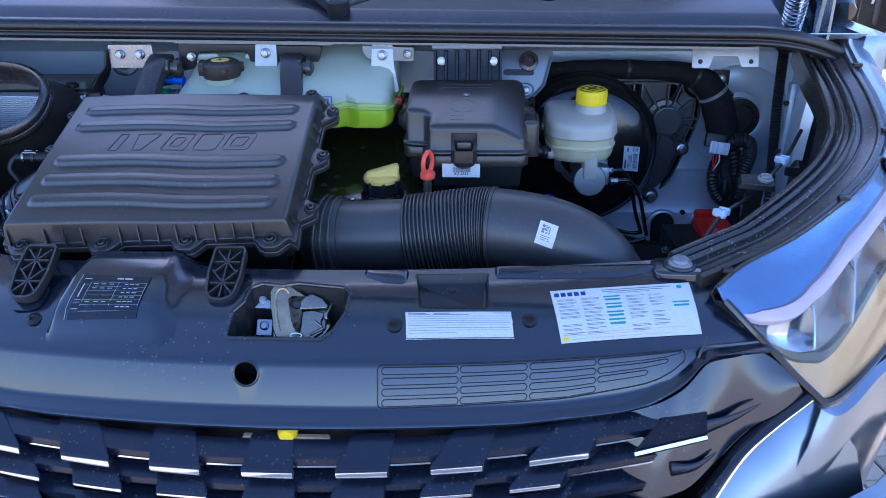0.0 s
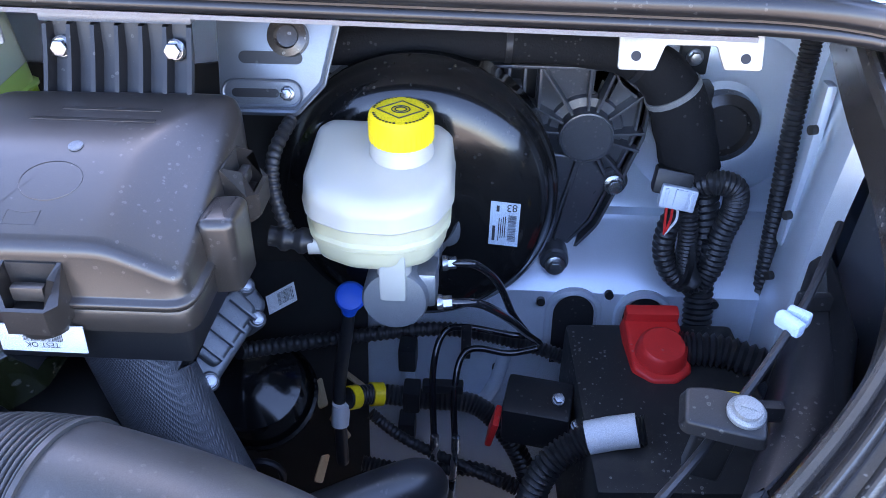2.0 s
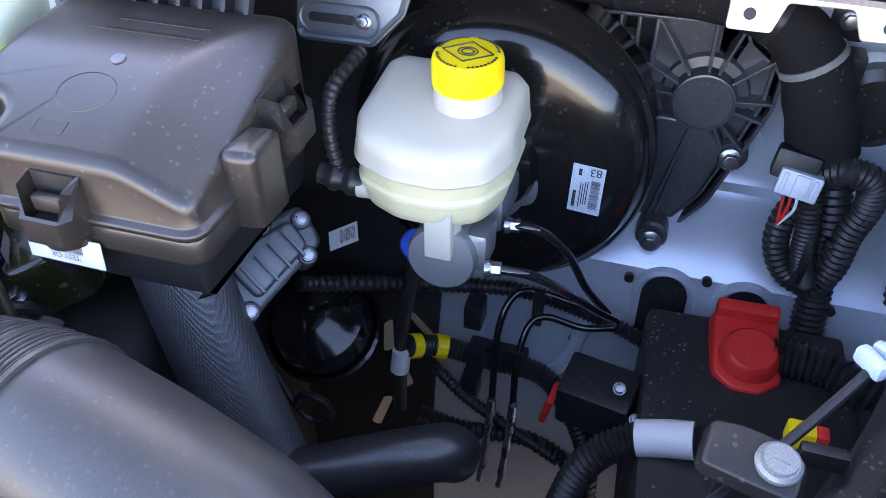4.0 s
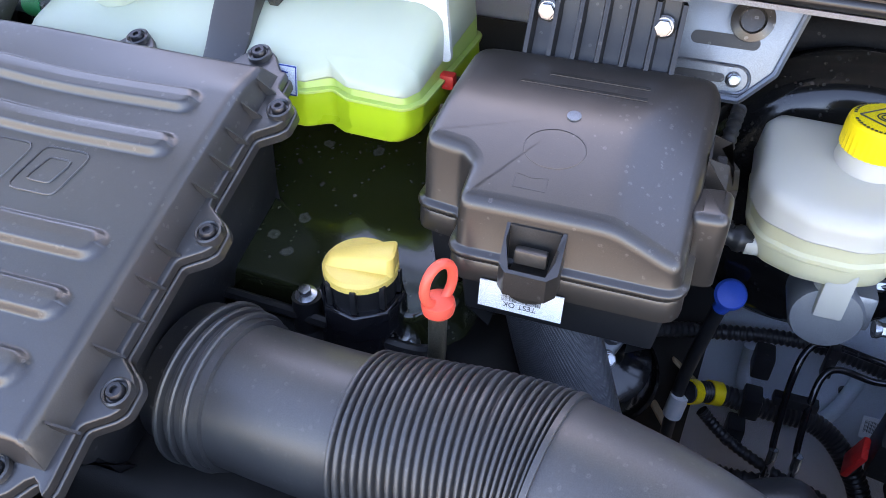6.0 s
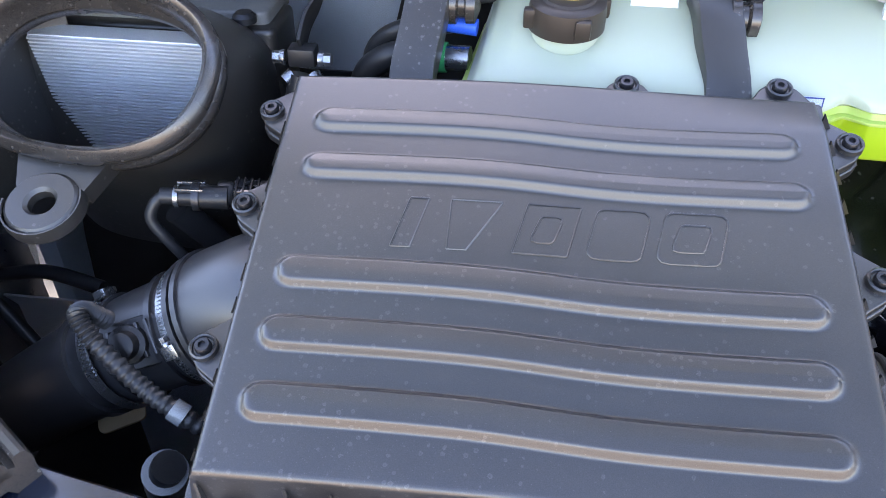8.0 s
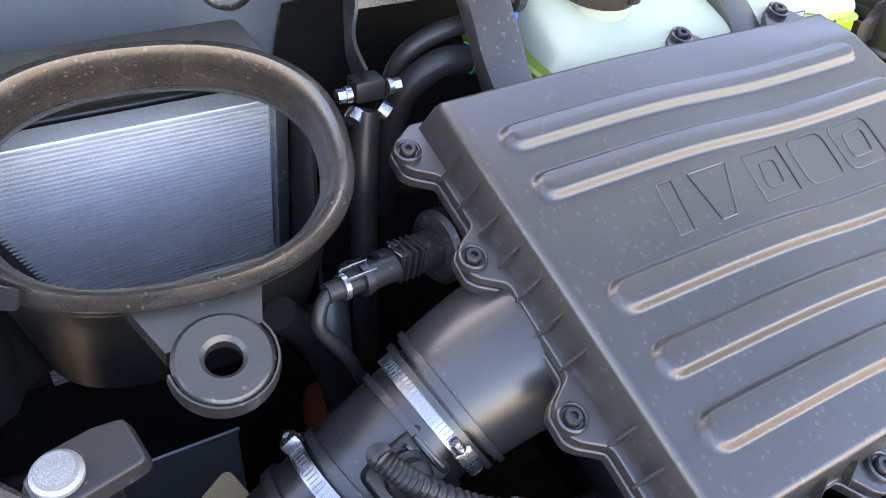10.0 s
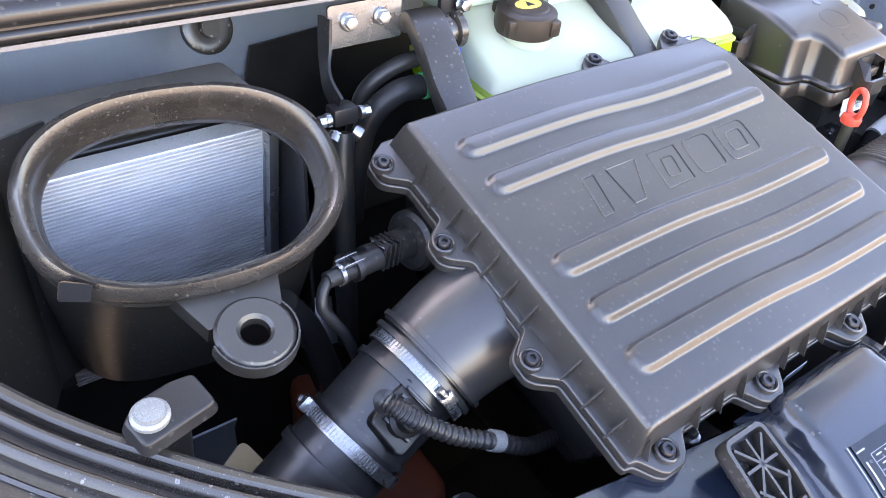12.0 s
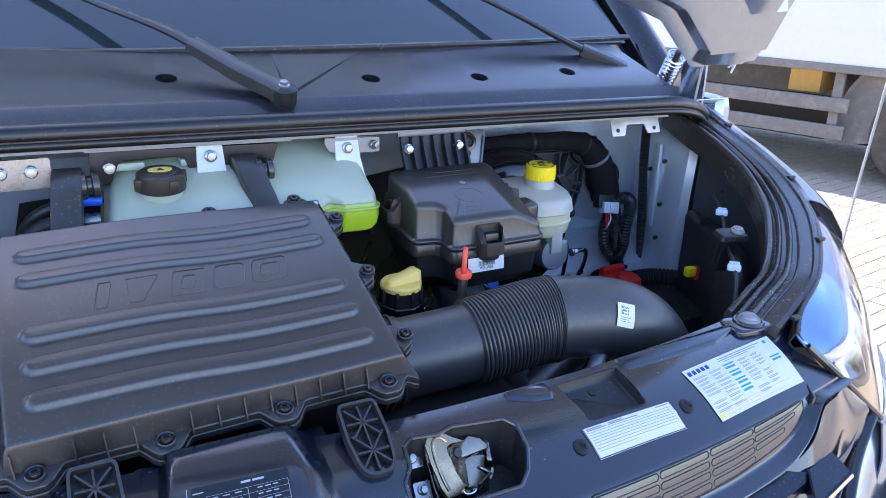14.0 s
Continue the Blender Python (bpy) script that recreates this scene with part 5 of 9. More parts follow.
def headlamp(sx):
    t = thing("headlamp", (CX + sx * 0.75, 0.02, 1.1), "clear headlamp with chrome reflector and dark bezel", "headlamp", "headlamps")

    def P(x, y, z):
        return Vector((CX + sx * (x - CX), y, z))
    # rows from the rear inner edge to the front lower edge
    rear = spline([P(0.600, 0.040, 1.166), P(0.642, 0.072, 1.184), P(0.722, 0.112, 1.209), P(0.810, 0.184, 1.234), P(0.868, 0.244, 1.250), P(0.908, 0.300, 1.264)], 5)
    front = spline([P(0.6079, 0.025, 1.1512), P(0.6576, 0.0, 1.1038), P(0.725, -0.020, 1.040), P(0.7562, -0.018, 1.024), P(0.8361, 0.050, 1.0441), P(0.985, 0.21, 1.08)], 5)
    n = len(rear)
    loops = []
    for i in range(n):
        a, b = rear[i], front[i]
        out = Vector((sx * 0.35, -0.65, 0.5)).normalized()
        loops.append([a + (b - a) * s + out * 0.022 * math.sin(math.pi * s) * min(1, 4 * i / n) for s in [k / 8 for k in range(9)]])
    bm = B()
    shell(bm, loops, 0.003)
    lens = part("lens", bm, LENS, t, "clear polycarbonate lens")
    lens.visible_shadow = False
    inw = Vector((-sx * 0.30, 0.60, -0.62)).normalized()

    def inner(i, s, depth):
        a, b = rear[i], front[i]
        k = min(i + 0.0, n - 1.0)
        out = Vector((sx * 0.35, -0.65, 0.5)).normalized()
        return a + (b - a) * s + out * 0.022 * math.sin(math.pi * s) * min(1, 4 * i / n) + inw * (depth * min(1.0, 0.25 + 3.0 * k / n))

    g_top = [(0.0, 0.92), (0.10, 0.86), (0.2, 0.60), (0.4, 0.33), (0.6, 0.19), (0.8, 0.16), (1.0, 0.15)]
    g_low = [(0.0, 0.95), (0.10, 0.92), (0.2, 0.77), (0.4, 0.46), (0.6, 0.35), (0.8, 0.31), (1.0, 0.30)]
    r_low = [(0.0, 0.97), (0.10, 0.95), (0.2, 0.90), (0.4, 0.74), (0.6, 0.68), (0.8, 0.53), (1.0, 0.46)]

    def zone(name, i0, i1, lo, hi, qs, depths, material, label=""):
        """A strip between two edge tables, at depths below the lens."""
        z = B()
        rows = []
        for i in range(i0, i1):
            a, b = (along(e, i / (n - 1)) if isinstance(e, list) else e for e in (lo, hi))
            rows.append([inner(i, a + (b - a) * q, d) for q, d in zip(qs, depths)])
        shell(z, rows, -0.002)
        return part(name, z, material, t, label)
    # Blue of the reflected sky is put into the silver trim's colour.
    trim = mat("sky_tinted_lamp_trim", (0.22, 0.34, 0.52), 0.20, metal=0.75, var=0.10, bump=0.0, rvar=0.03)
    zone("upper_trim", 0, n, 0.02, g_top, (0, 0.3, 0.7, 1), (0.003, 0.010, 0.010, 0.008), trim, "silver trim under the lens, tinted with reflected sky blue")
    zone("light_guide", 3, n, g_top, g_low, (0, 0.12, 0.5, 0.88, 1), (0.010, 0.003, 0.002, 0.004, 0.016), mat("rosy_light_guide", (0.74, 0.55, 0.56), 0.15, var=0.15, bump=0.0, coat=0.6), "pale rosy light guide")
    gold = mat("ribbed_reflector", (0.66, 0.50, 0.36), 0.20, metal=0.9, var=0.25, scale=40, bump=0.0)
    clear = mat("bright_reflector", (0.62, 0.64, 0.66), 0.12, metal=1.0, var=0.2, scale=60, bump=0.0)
    # bright facets beside the inner corner, ribbed bowls outward
    for i0, i1, deep in ((4, 6, 0.030), (6, 8, 0.022), (8, 10, 0.034)):
        zone("facet", i0, i1 + 1, g_low, r_low, (0, 0.45, 1), (0.014, deep, 0.016), clear, "bright mirror facet")
    for i0, i1 in ((10, 16), (16, 21), (21, n)):
        e = min(n, i1 + 1)
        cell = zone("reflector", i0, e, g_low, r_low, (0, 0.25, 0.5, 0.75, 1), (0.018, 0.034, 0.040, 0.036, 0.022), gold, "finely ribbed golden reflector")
        for k in range(22):
            q = 0.03 + 0.044 * k
            rib = B()
            row = []
            for i in range(i0, e):
                a, b = along(g_low, i / (n - 1)), along(r_low, i / (n - 1))
                row.append(inner(i, a + (b - a) * q, 0.017 + 0.022 * math.sin(math.pi * min(1, q * 0.95 + 0.02))))
            tube(rib, row, 0.0009, 4)
            part("reflector_rib", rib, gold, cell)
        w = B()
        a, b = along(g_low, i0 / (n - 1)), along(r_low, i0 / (n - 1))
        shell(w, [[inner(i0, a + (b - a) * q, d) for q in (0, 0.3, 0.7, 1)] for d in (0.006, 0.038)], 0.003)
        part("cell_wall", w, clear, t, "bright cell divider")
    edge = [(u, v + 0.075) for u, v in r_low]
    edge2 = [(u, min(0.985, v)) for u, v in edge]
    zone("bezel_step", 5, n, r_low, edge2, (0, 0.2, 0.8, 1), (0.024, 0.010, 0.010, 0.014), mat("dark_brown_bezel", (0.045, 0.030, 0.022), 0.25, spots=0.5), "dark brown bezel step")
    # Tan stands for sunlit paving mirrored in the bezel, put into its colour.
    zone("lower_bezel", 2, n, edge2, 0.995, (0, 0.3, 0.7, 1), (0.014, 0.012, 0.009, 0.003), mat("paving_tinted_bezel", (0.72, 0.42, 0.17), 0.42, metal=0.0, var=0.12, bump=0.02), "satin lower bezel, tan of reflected paving put in")
    z = B()
    shell(z, [[inner(i, q, d) for q, d in ((0.0, 0.012), (0.3, 0.07), (0.7, 0.07), (1.0, 0.008))] for i in range(n)], -0.002)
    part("housing", z, DEEP, t, "black lamp housing")
    bm = B()
    tube(bm, [q[0] for q in loops], 0.0035, 8)
    part("rear_trim", bm, RUBBER, t)
    bm = B()
    tube(bm, [q[-1] for q in loops], 0.006, 8)
    part("front_trim", bm, GLOSS, t)
    return t


headlamp(1)
headlamp(-1)

# ---- engine bay shell ----
def bay():
    t = thing("engine_bay", (CX, 0.6, 0.9), "silver painted bulkhead and inner wings of the engine bay", "bulkhead", kind="structure")
    # bulkhead: upper wall, step, lower wall
    bm = B()
    xs = [-0.97 + 1.94 * k / 30 for k in range(31)]
    loops = []
    for x in xs:
        loops.append([Vector((x + CX, y, z)) for y, z in ((0.60, 1.405), (0.64, 1.39), (0.80, 1.36), (0.832, 1.33), (0.832, 1.075), (0.826, 1.064), (0.812, 1.060), (0.806, 1.052), (0.772, 1.034), (0.742, 1.016), (0.724, 0.996), (0.716, 0.95), (0.700, 0.90), (0.682, 0.82), (0.66, 0.70), (0.66, 0.3))])
    shell(bm, loops, -0.002)
    wall = part("bulkhead", bm, PAINT_BAY, t, "silver blue painted bulkhead panel", sharp=30)
    # pressed beads and holes in the lower wall
    for x in (0.682, 0.770):
        bm = B()
        path = [Vector((x + 0.030, 0.706, 0.90))] + [Vector((x + 0.030 * math.cos(a), 0.7195 - 0.05 * max(0.0, 0.97 - 0.970 - 0.030 * math.sin(a)), 0.970 + 0.030 * math.sin(a))) for a in [math.pi * k / 14 for k in range(15)]] + [Vector((x - 0.030, 0.706, 0.90))]
        tube(bm, path, 0.0065, 8)
        part("pressed_arch", bm, PAINT_BAY, t)
        bm = B()
        loop = [(p.x, p.z) for p in path]
        bm.faces.new([bm.verts.new((a + (x - a) * 0.14, (0.7125 if b > 0.95 else 0.698), b)) for a, b in loop])
        part("arch_opening", bm, PLASTIC_DARK, t)
    for x, y, z in ((0.724, 0.7165, 1.000), (0.855, 0.7165, 0.992), (0.597, 0.7115, 0.934), (0.588, 0.695, 0.889), (0.640, 0.7165, 0.985)):
        bm = B()
        lathe(bm, [(0.0055, -0.004), (0.0055, 0.003)], frame_at((x, y, z), (0, -1, 0.2)), 14)
        part("bulkhead_hole", bm, PLASTIC_DARK, t)
    # stiffening frame low on the toe panel, and the broad round boss behind the harness
    bm = B()
    tube(bm, spline([(0.470, 0.690, 0.93), (0.475, 0.680, 0.87), (0.50, 0.672, 0.845), (0.56, 0.670, 0.845), (0.585, 0.680, 0.87), (0.60, 0.696, 0.92)], 5), 0.009, 10)
    part("pressed_frame", bm, PAINT_BAY, t)
    bm = B()
    lathe(bm, [(0.118, -0.008), (0.112, 0.0), (0.104, 0.006), (0.060, 0.008), (0.052, 0.004)], frame_at((0.845, 0.832, 1.19), (0, -1, 0)), 56, False, False)
    part("pressed_boss", bm, PAINT_BAY, t)
    # black sound insulation over the lower bulkhead
    bm = B()
    shell(bm, [[Vector((x + CX, y - 0.012, z)) for y, z in ((0.832, top), (0.832, 1.10), (0.80, 1.055), (0.73, 1.03), (0.705, 0.93), (0.68, 0.82), (0.66, 0.7), (0.66, 0.3))] for x, top in ((-0.88, 1.14), (-0.45, 1.14), (-0.42, 1.26), (-0.30, 1.27), (-0.28, 1.24), (0.15, 1.24), (0.30, 1.26), (0.395, 1.22), (0.40, 1.18))], -0.004)
    part("insulation", bm, DEEP, t, "black insulation mat")
    for sx in (1, -1):
        for y, z in ((0.66, 1.26), (0.66, 1.16), (0.745, 1.22), (0.66, 1.08)):
            bm = B()
            lathe(bm, [(0.005, -0.004), (0.005, 0.003)], frame_at((CX + sx * (0.866 + 0.45 * max(0, y - 0.66)), y, z), (-sx, -0.3, 0)), 12)
            part("wing_hole", bm, DEEP, t)
    # inner wings
    for sx in (1, -1):
        bm = B()
        loops = []
        for y, dx in ((0.598, 0.035), (0.608, 0.018), (0.625, 0.014), (0.70, 0.035), (0.80, 0.062), (0.87, 0.080)):
            loops.append([Vector((CX + sx * (xx + dx), y, z)) for xx, z in ((0.93, 1.36), (0.90, 1.34), (0.868, 1.30), (0.86, 1.2), (0.85, 1.0), (0.85, 0.6))])
        shell(bm, loops, 0.002)
        part("inner_wing", bm, PAINT_BAY, t, "silver inner wing panel")
        bm = B()
        box(bm, (CX + sx * 0.893, 0.712, 1.19), (0.012, 0.020, 0.20), None, 0.005)
        part("stiffener", bm, PAINT_BAY, t)
        bm = B()
        loops = []
        for y, x in ((0.60, 0.915), (0.52, 0.93), (0.40, 0.925), (0.28, 0.84), (0.18, 0.72), (0.12, 0.62), (0.03, 0.58), (-0.03, 0.55)):
            loops.append([Vector((CX + sx * x, y, 1.27 - 0.30 * (0.52 - y))), Vector((CX + sx * (x - 0.01), y, 1.05)), Vector((CX + sx * (x - 0.02), y, 0.6))])
        shell(bm, loops, 0.003)
        part("wheel_arch_liner", bm, COVER, t, "black plastic liner")
    # Added black boxes that stop sunlit ground showing past the left liner.
    for sx in (-1,):
        bm = B()
        box(bm, (CX + sx * 0.80, 0.30, 0.63), (0.012, 0.64, 0.44))
        box(bm, (CX + sx * 0.69, -0.03, 0.68), (0.21, 0.012, 0.54))
        part("gap_blocker", bm, DEEP, t, "black panel added to hide bright ground")
    bm = B()
    box(bm, (CX, 0.35, 0.42), (1.8, 1.0, 0.02))
    part("undertray", bm, DEEP, t, "black undertray")
    bm = B()
    box(bm, (CX, -0.02, 0.75), (1.2, 0.02, 0.6))
    part("radiator_back", bm, DEEP, t, "dark radiator and fan cowl")
    return t


bay()


def engine():
    t = thing("engine", (0.1, 0.4, 0.7), "black engine with plastic rocker cover under the coolant tank", "engine")
    bm = B()
    box(bm, (0.06, 0.42, 0.82), (0.36, 0.50, 0.52), None, 0.04, 3)
    part("block", bm, DEEP, t)
    bm = B()
    m = pose(0.07, 0.45, 1.172, 15, 0, 0)
    prism(bm, rounded([(-0.22, -0.085), (-0.02, -0.090), (0.08, -0.095), (0.115, -0.06), (0.13, 0.02), (0.13, 0.19), (-0.22, 0.19)], 0.02), -0.05, 0.008, m, 0.008, 0.004)
    # Olive of the green tank's reflection is put into the black base colour.
    part("rocker_cover", bm, mat("glossy_black_cover", (0.020, 0.023, 0.009), 0.10, spots=0.22, var=0.3, rvar=0.04, spotscale=55.0, spotcut=1.3, coat=0.6), t, "glossy black cover tinted olive by tank reflection, with dried leaf-shaped water marks")
    bm = B()
    tube(bm, spline([m @ Vector(p) for p in ((-0.20, -0.098, -0.006), (-0.02, -0.104, -0.006), (0.078, -0.110, -0.006), (0.098, -0.100, -0.02), (0.100, -0.096, -0.06))], 5), 0.006, 8)
    part("cover_rim", bm, PLASTIC_DARK, t)
    bm = B()
    box(bm, (0.0, -0.135, -0.045), (0.26, 0.07, 0.05), m, 0.010)
    part("front_housing", bm, PLASTIC_DARK, t, "black housing before the cover")
    for x, y, z in ((0.053, 0.358, 1.157), (0.144, 0.362, 1.128)):
        b = B()
        bolt(b, (x, y, z), (0, -0.25, 1), 0.007, 0.010, 1.7)
        part("bolt", b, ZINC, t, "zinc flange bolt")
        b = B()
        lathe(b, [(0.014, -0.04), (0.013, 0.0)], frame_at((x, y, z), (0, 0, 1)), 14)
        part("boss", b, PLASTIC_DARK, t)
    return t


engine()

# ---- air box and intake ----
AU, AV = Vector((1, 0, 0.042)).normalized(), Vector((0, 0.944, 0.331)).normalized()
AM = frame_at((-0.215, 0.105, 1.188), AU.cross(AV), AU)      # the lid's flange plane: x across, y up the slope


def stadium(x0, x1, y, r, n=8):
    return [(x1 + r * math.cos(a), y + r * math.sin(a)) for a in [math.pi * (-0.5 + k / n) for k in range(n + 1)]] + \
           [(x0 + r * math.cos(a), y + r * math.sin(a)) for a in [math.pi * (0.5 + k / n) for k in range(n + 1)]]


SCREWS = {"front": (-0.184, -0.061, 0.065, 0.190), "left": (0.11, 0.236, 0.336), "right": (0.064, 0.193, 0.318), "back": (0.069, 0.194)}


def flange_outline(d=0.0):
    """The flange's outline with a lobe at each screw, counter-clockwise from the front left."""
    out = []
    x0, x1, y0, y1 = -0.218, 0.226, 0.004, 0.362

    def side(a, b, screws, along, sign):
        pts = []
        for s in sorted(screws, reverse=sign < 0):
            for ds, h in ((-0.026, 0.0), (-0.015, 0.016), (-0.009, 0.021), (0.009, 0.021), (0.015, 0.016), (0.026, 0.0)):
                pts.append((s + ds * sign, h))
        return [p for p in pts if a < p[0] < b]
    out.append((x0, y0))
    out += [(s, y0 - h) for s, h in side(x0, x1 - 0.002, SCREWS["front"], 0, 1)]
    out.append((x1 + 0.004, y0 - 0.016))
    out += [(x1 + h, s) for s, h in side(y0, y1, SCREWS["right"], 1, 1)]
    out.append((x1, y1))
    out += [(s, y1 + h) for s, h in side(x0, x1, SCREWS["back"], 0, -1)]
    out.append((x0, y1))
    out += [(x0 - h, s) for s, h in side(y0, y1, SCREWS["left"], 1, -1)]
    return inset(rounded(out, 0.006, 2), d)


def lid_height(x, y):
    """The lid's top is not quite flat: a slow wave across it."""
    fall = min(1.0, max(0.0, (y - 0.305) / 0.05)) * min(1.0, max(0.0, (x - 0.02) / 0.19))
    return 0.0340 - 0.0035 * math.tanh((x - 0.01) / 0.06) + 0.0012 * math.sin(9 * y) - 0.009 * fall * fall * (3 - 2 * fall)


def airbox():
    t = thing("air_box", (-0.215, 0.25, 1.15), "dusty black plastic engine air box with ribbed lid and screwed flange", "air box")
    bm = B()
    outl = flange_outline()
    prism(bm, outl, -0.004, 0.004, AM, 0.002)
    lower = part("lid_flange", bm, PLASTIC_LID, t)
    bm = B()
    prism(bm, inset(outl, -0.0015), -0.014, -0.0055, AM, 0.002)
    part("base_flange", bm, PLASTIC_LID, t)
    # lid body as a fine height field with pressed-up bars
    bars = [(-0.172, 0.177, 0.2945, 0.0135), (-0.173, 0.180, 0.248, 0.0135), (-0.173, 0.177, 0.1535, 0.0145), (-0.174, 0.177, 0.1055, 0.0145), (-0.175, 0.177, 0.057, 0.0150)]
    X0, X1, Y0, Y1 = -0.206, 0.2155, 0.012, 0.350
    nx, ny = 150, 150
    bm = B()

    def bar_h(x, y):
        h = 0.0
        for a, b, c, r in bars:
            c -= 0.0036 * math.tanh((x - 0.01) / 0.06)
            a += 0.005
            d = abs(y - c) if a <= x <= b else math.hypot(x - (a if x < a else b), y - c)
            s = min(1.0, max(0.0, (r - d) / (0.0072 if y < c else 0.0055)))
            h = max(h, (0.0066 if y < c else 0.0048 + 0.0018 * min(1.0, max(0.0, 1 - (y - c) / r))) * s * s * (3 - 2 * s))
        return h
    ys = {Y0 + (Y1 - Y0) * j / 70 for j in range(71)} | {Y0 + 0.0008 * j for j in range(8)} | {Y1 - 0.0008 * j for j in range(8)}
    for a, b, c, r in bars:
        ys |= {c - r + 0.0006 * k for k in range(-8, 20)} | {c + r - 0.0010 * k for k in range(-8, 10)}
    ys = sorted(ys)
    ny = len(ys) - 1
    grid = []
    for i in range(nx + 1):
        x = X0 + (X1 - X0) * i / nx
        row = []
        for j in range(ny + 1):
            y = ys[j]
            e = min(x - X0, X1 - x, y - Y0, Y1 - y)
            drop = 0.006 * (1 - math.sqrt(max(0.0, 1 - (1 - e / 0.006) ** 2))) if e < 0.006 else 0.0
            row.append(bm.verts.new(AM @ Vector((x, y, lid_height(x, y) + bar_h(x, y) - drop))))
        grid.append(row)
    for i in range(nx):
        for j in range(ny):
            bm.faces.new((grid[i][j], grid[i + 1][j], grid[i + 1][j + 1], grid[i][j + 1]))
    rim = [grid[i][0] for i in range(nx + 1)] + [grid[nx][j] for j in range(1, ny + 1)] + [grid[i][ny] for i in range(nx - 1, -1, -1)] + [grid[0][j] for j in range(ny - 1, 0, -1)]
    inv = AM.inverted()
    low = []
    for v in rim:
        p = inv @ v.co
        low.append(bm.verts.new(AM @ Vector((p.x + (-0.007 if p.x < X0 + 0.002 else 0.007 if p.x > X1 - 0.002 else 0), p.y + (-0.007 if p.y < Y0 + 0.002 else 0.007 if p.y > Y1 - 0.002 else 0), 0.0))))
    for i in range(len(rim)):
        j = (i + 1) % len(rim)
        bm.faces.new((rim[i], low[i], low[j], rim[j]))
    part("lid", bm, PLASTIC_LID, t, "black ribbed lid with slow waves and dried spots", sharp=50)
    # raised five-part mark
    for k, (w, cut_) in enumerate(((0.014, 0), (0.038, 1), (0.038, 2), (0.038, 3), (0.044, 4))):
        x = (-0.104, -0.074, -0.018, 0.032, 0.080)[k]
        sh = 0.010
        y0, y1 = 0.182, 0.225
        loop = rounded([(x + (0.010 if k == 1 else 0), y0), (x + w - (0.014 if k == 1 else 0), y0), (x + w + sh, y1), (x + sh, y1)], 0.008 if k > 2 else 0.001, 3)
        b = B()
        tube(b, [AM @ Vector((p, q, lid_height(p, q) + 0.0002)) for p, q in loop + loop[:1]], 0.0008, 5, False)
        if k in (2, 4):
            inner = rounded([(x + 0.011, y0 + 0.010), (x + w - 0.010, y0 + 0.010), (x + w + sh - 0.012, y1 - 0.010), (x + sh + 0.010, y1 - 0.010)], 0.004, 2)
            tube(b, [AM @ Vector((p, q, lid_height(p, q) + 0.0002)) for p, q in inner + inner[:1]], 0.0008, 5, False)
        part("raised_mark", b, PLASTIC_LID, t)
    # screws with bosses
    spots_ = [(s, -0.002) for s in SCREWS["front"]] + [(-0.232, s) for s in SCREWS["left"]] + [(0.240, s) for s in SCREWS["right"]] + [(s, 0.376) for s in SCREWS["back"]]
    for x, y in spots_:
        b = B()
        lathe(b, [(0.0110, 0.002), (0.0104, 0.008), (0.0090, 0.009), (0.0078, 0.008), (0.0078, 0.006)], AM @ Matrix.Translation((x, y, 0)), 18)
        boss = part("screw_boss", b, PLASTIC_LID, t)
        b = B()
        lathe(b, [(0.0062, 0.005), (0.0062, 0.0095), (0.0052, 0.011), (0.0028, 0.011), (0.0024, 0.0085)], AM @ Matrix.Translation((x, y, 0)), 14)
        part("screw", b, DARKMETAL, boss, "dark recessed-head screw")
    # stiffening fins
    def fin(p, d, ln, h):
        b = B()
        a = Vector(p)
        n2 = Vector((-d[1], d[0])) * 0.0009
        e = a + Vector(d) * ln
        lo = [AM @ Vector((a.x + n2.x, a.y + n2.y, 0.002)), AM @ Vector((e.x + n2.x, e.y + n2.y, 0.002)), AM @ Vector((a.x + n2.x, a.y + n2.y, h))]
        hi = [AM @ Vector((a.x - n2.x, a.y - n2.y, 0.002)), AM @ Vector((e.x - n2.x, e.y - n2.y, 0.002)), AM @ Vector((a.x - n2.x, a.y - n2.y, h))]
        skin(b, [lo, hi])
        part("fin", b, PLASTIC_LID, t)
    for k in range(15):
        x = -0.203 + 0.0283 * k
        if min(abs(x - s) for s in SCREWS["front"]) > 0.011:
            fin((x, 0.009), (0.1, -0.99), 0.011, 0.028)
    for k in range(12):
        y = 0.03 + 0.0275 * k
        if min(abs(y - s) for s in SCREWS["right"]) > 0.010:
            fin((0.218, y), (0.93, 0.36), 0.012, 0.024)
        if min(abs(y - s) for s in SCREWS["left"]) > 0.010:
            fin((-0.209, y), (-0.99, 0.1), 0.012, 0.028)
    # base
    bm = B()
    base = rounded([(-0.203, 0.02), (0.212, 0.02), (0.212, 0.345), (-0.203, 0.345)], 0.02)
    skin(bm, [[AM @ Vector((x, y, -0.014)) for x, y in base], [AM @ Vector((x, y, -0.06)) for x, y in inset(base, 0.006)], [AM @ Vector((x, y, -0.16 + 0.1 * (0.35 - y))) for x, y in inset(base, 0.03)]])
    part("base", bm, PLASTIC_DARK, t)
    # coded sticker under the front flange
    cor = [Vector(p) for p in ((-0.232, 0.104, 1.170), (-0.200, 0.105, 1.171), (-0.200, 0.108, 1.158), (-0.232, 0.107, 1.157))]
    b = B()
    tile_plate(b, cor, 0.0008)
    stick = part("coded_sticker", b, PAPERBLUE, t, "pale blue coded sticker")
    rr = random.Random(21)
    b = B()
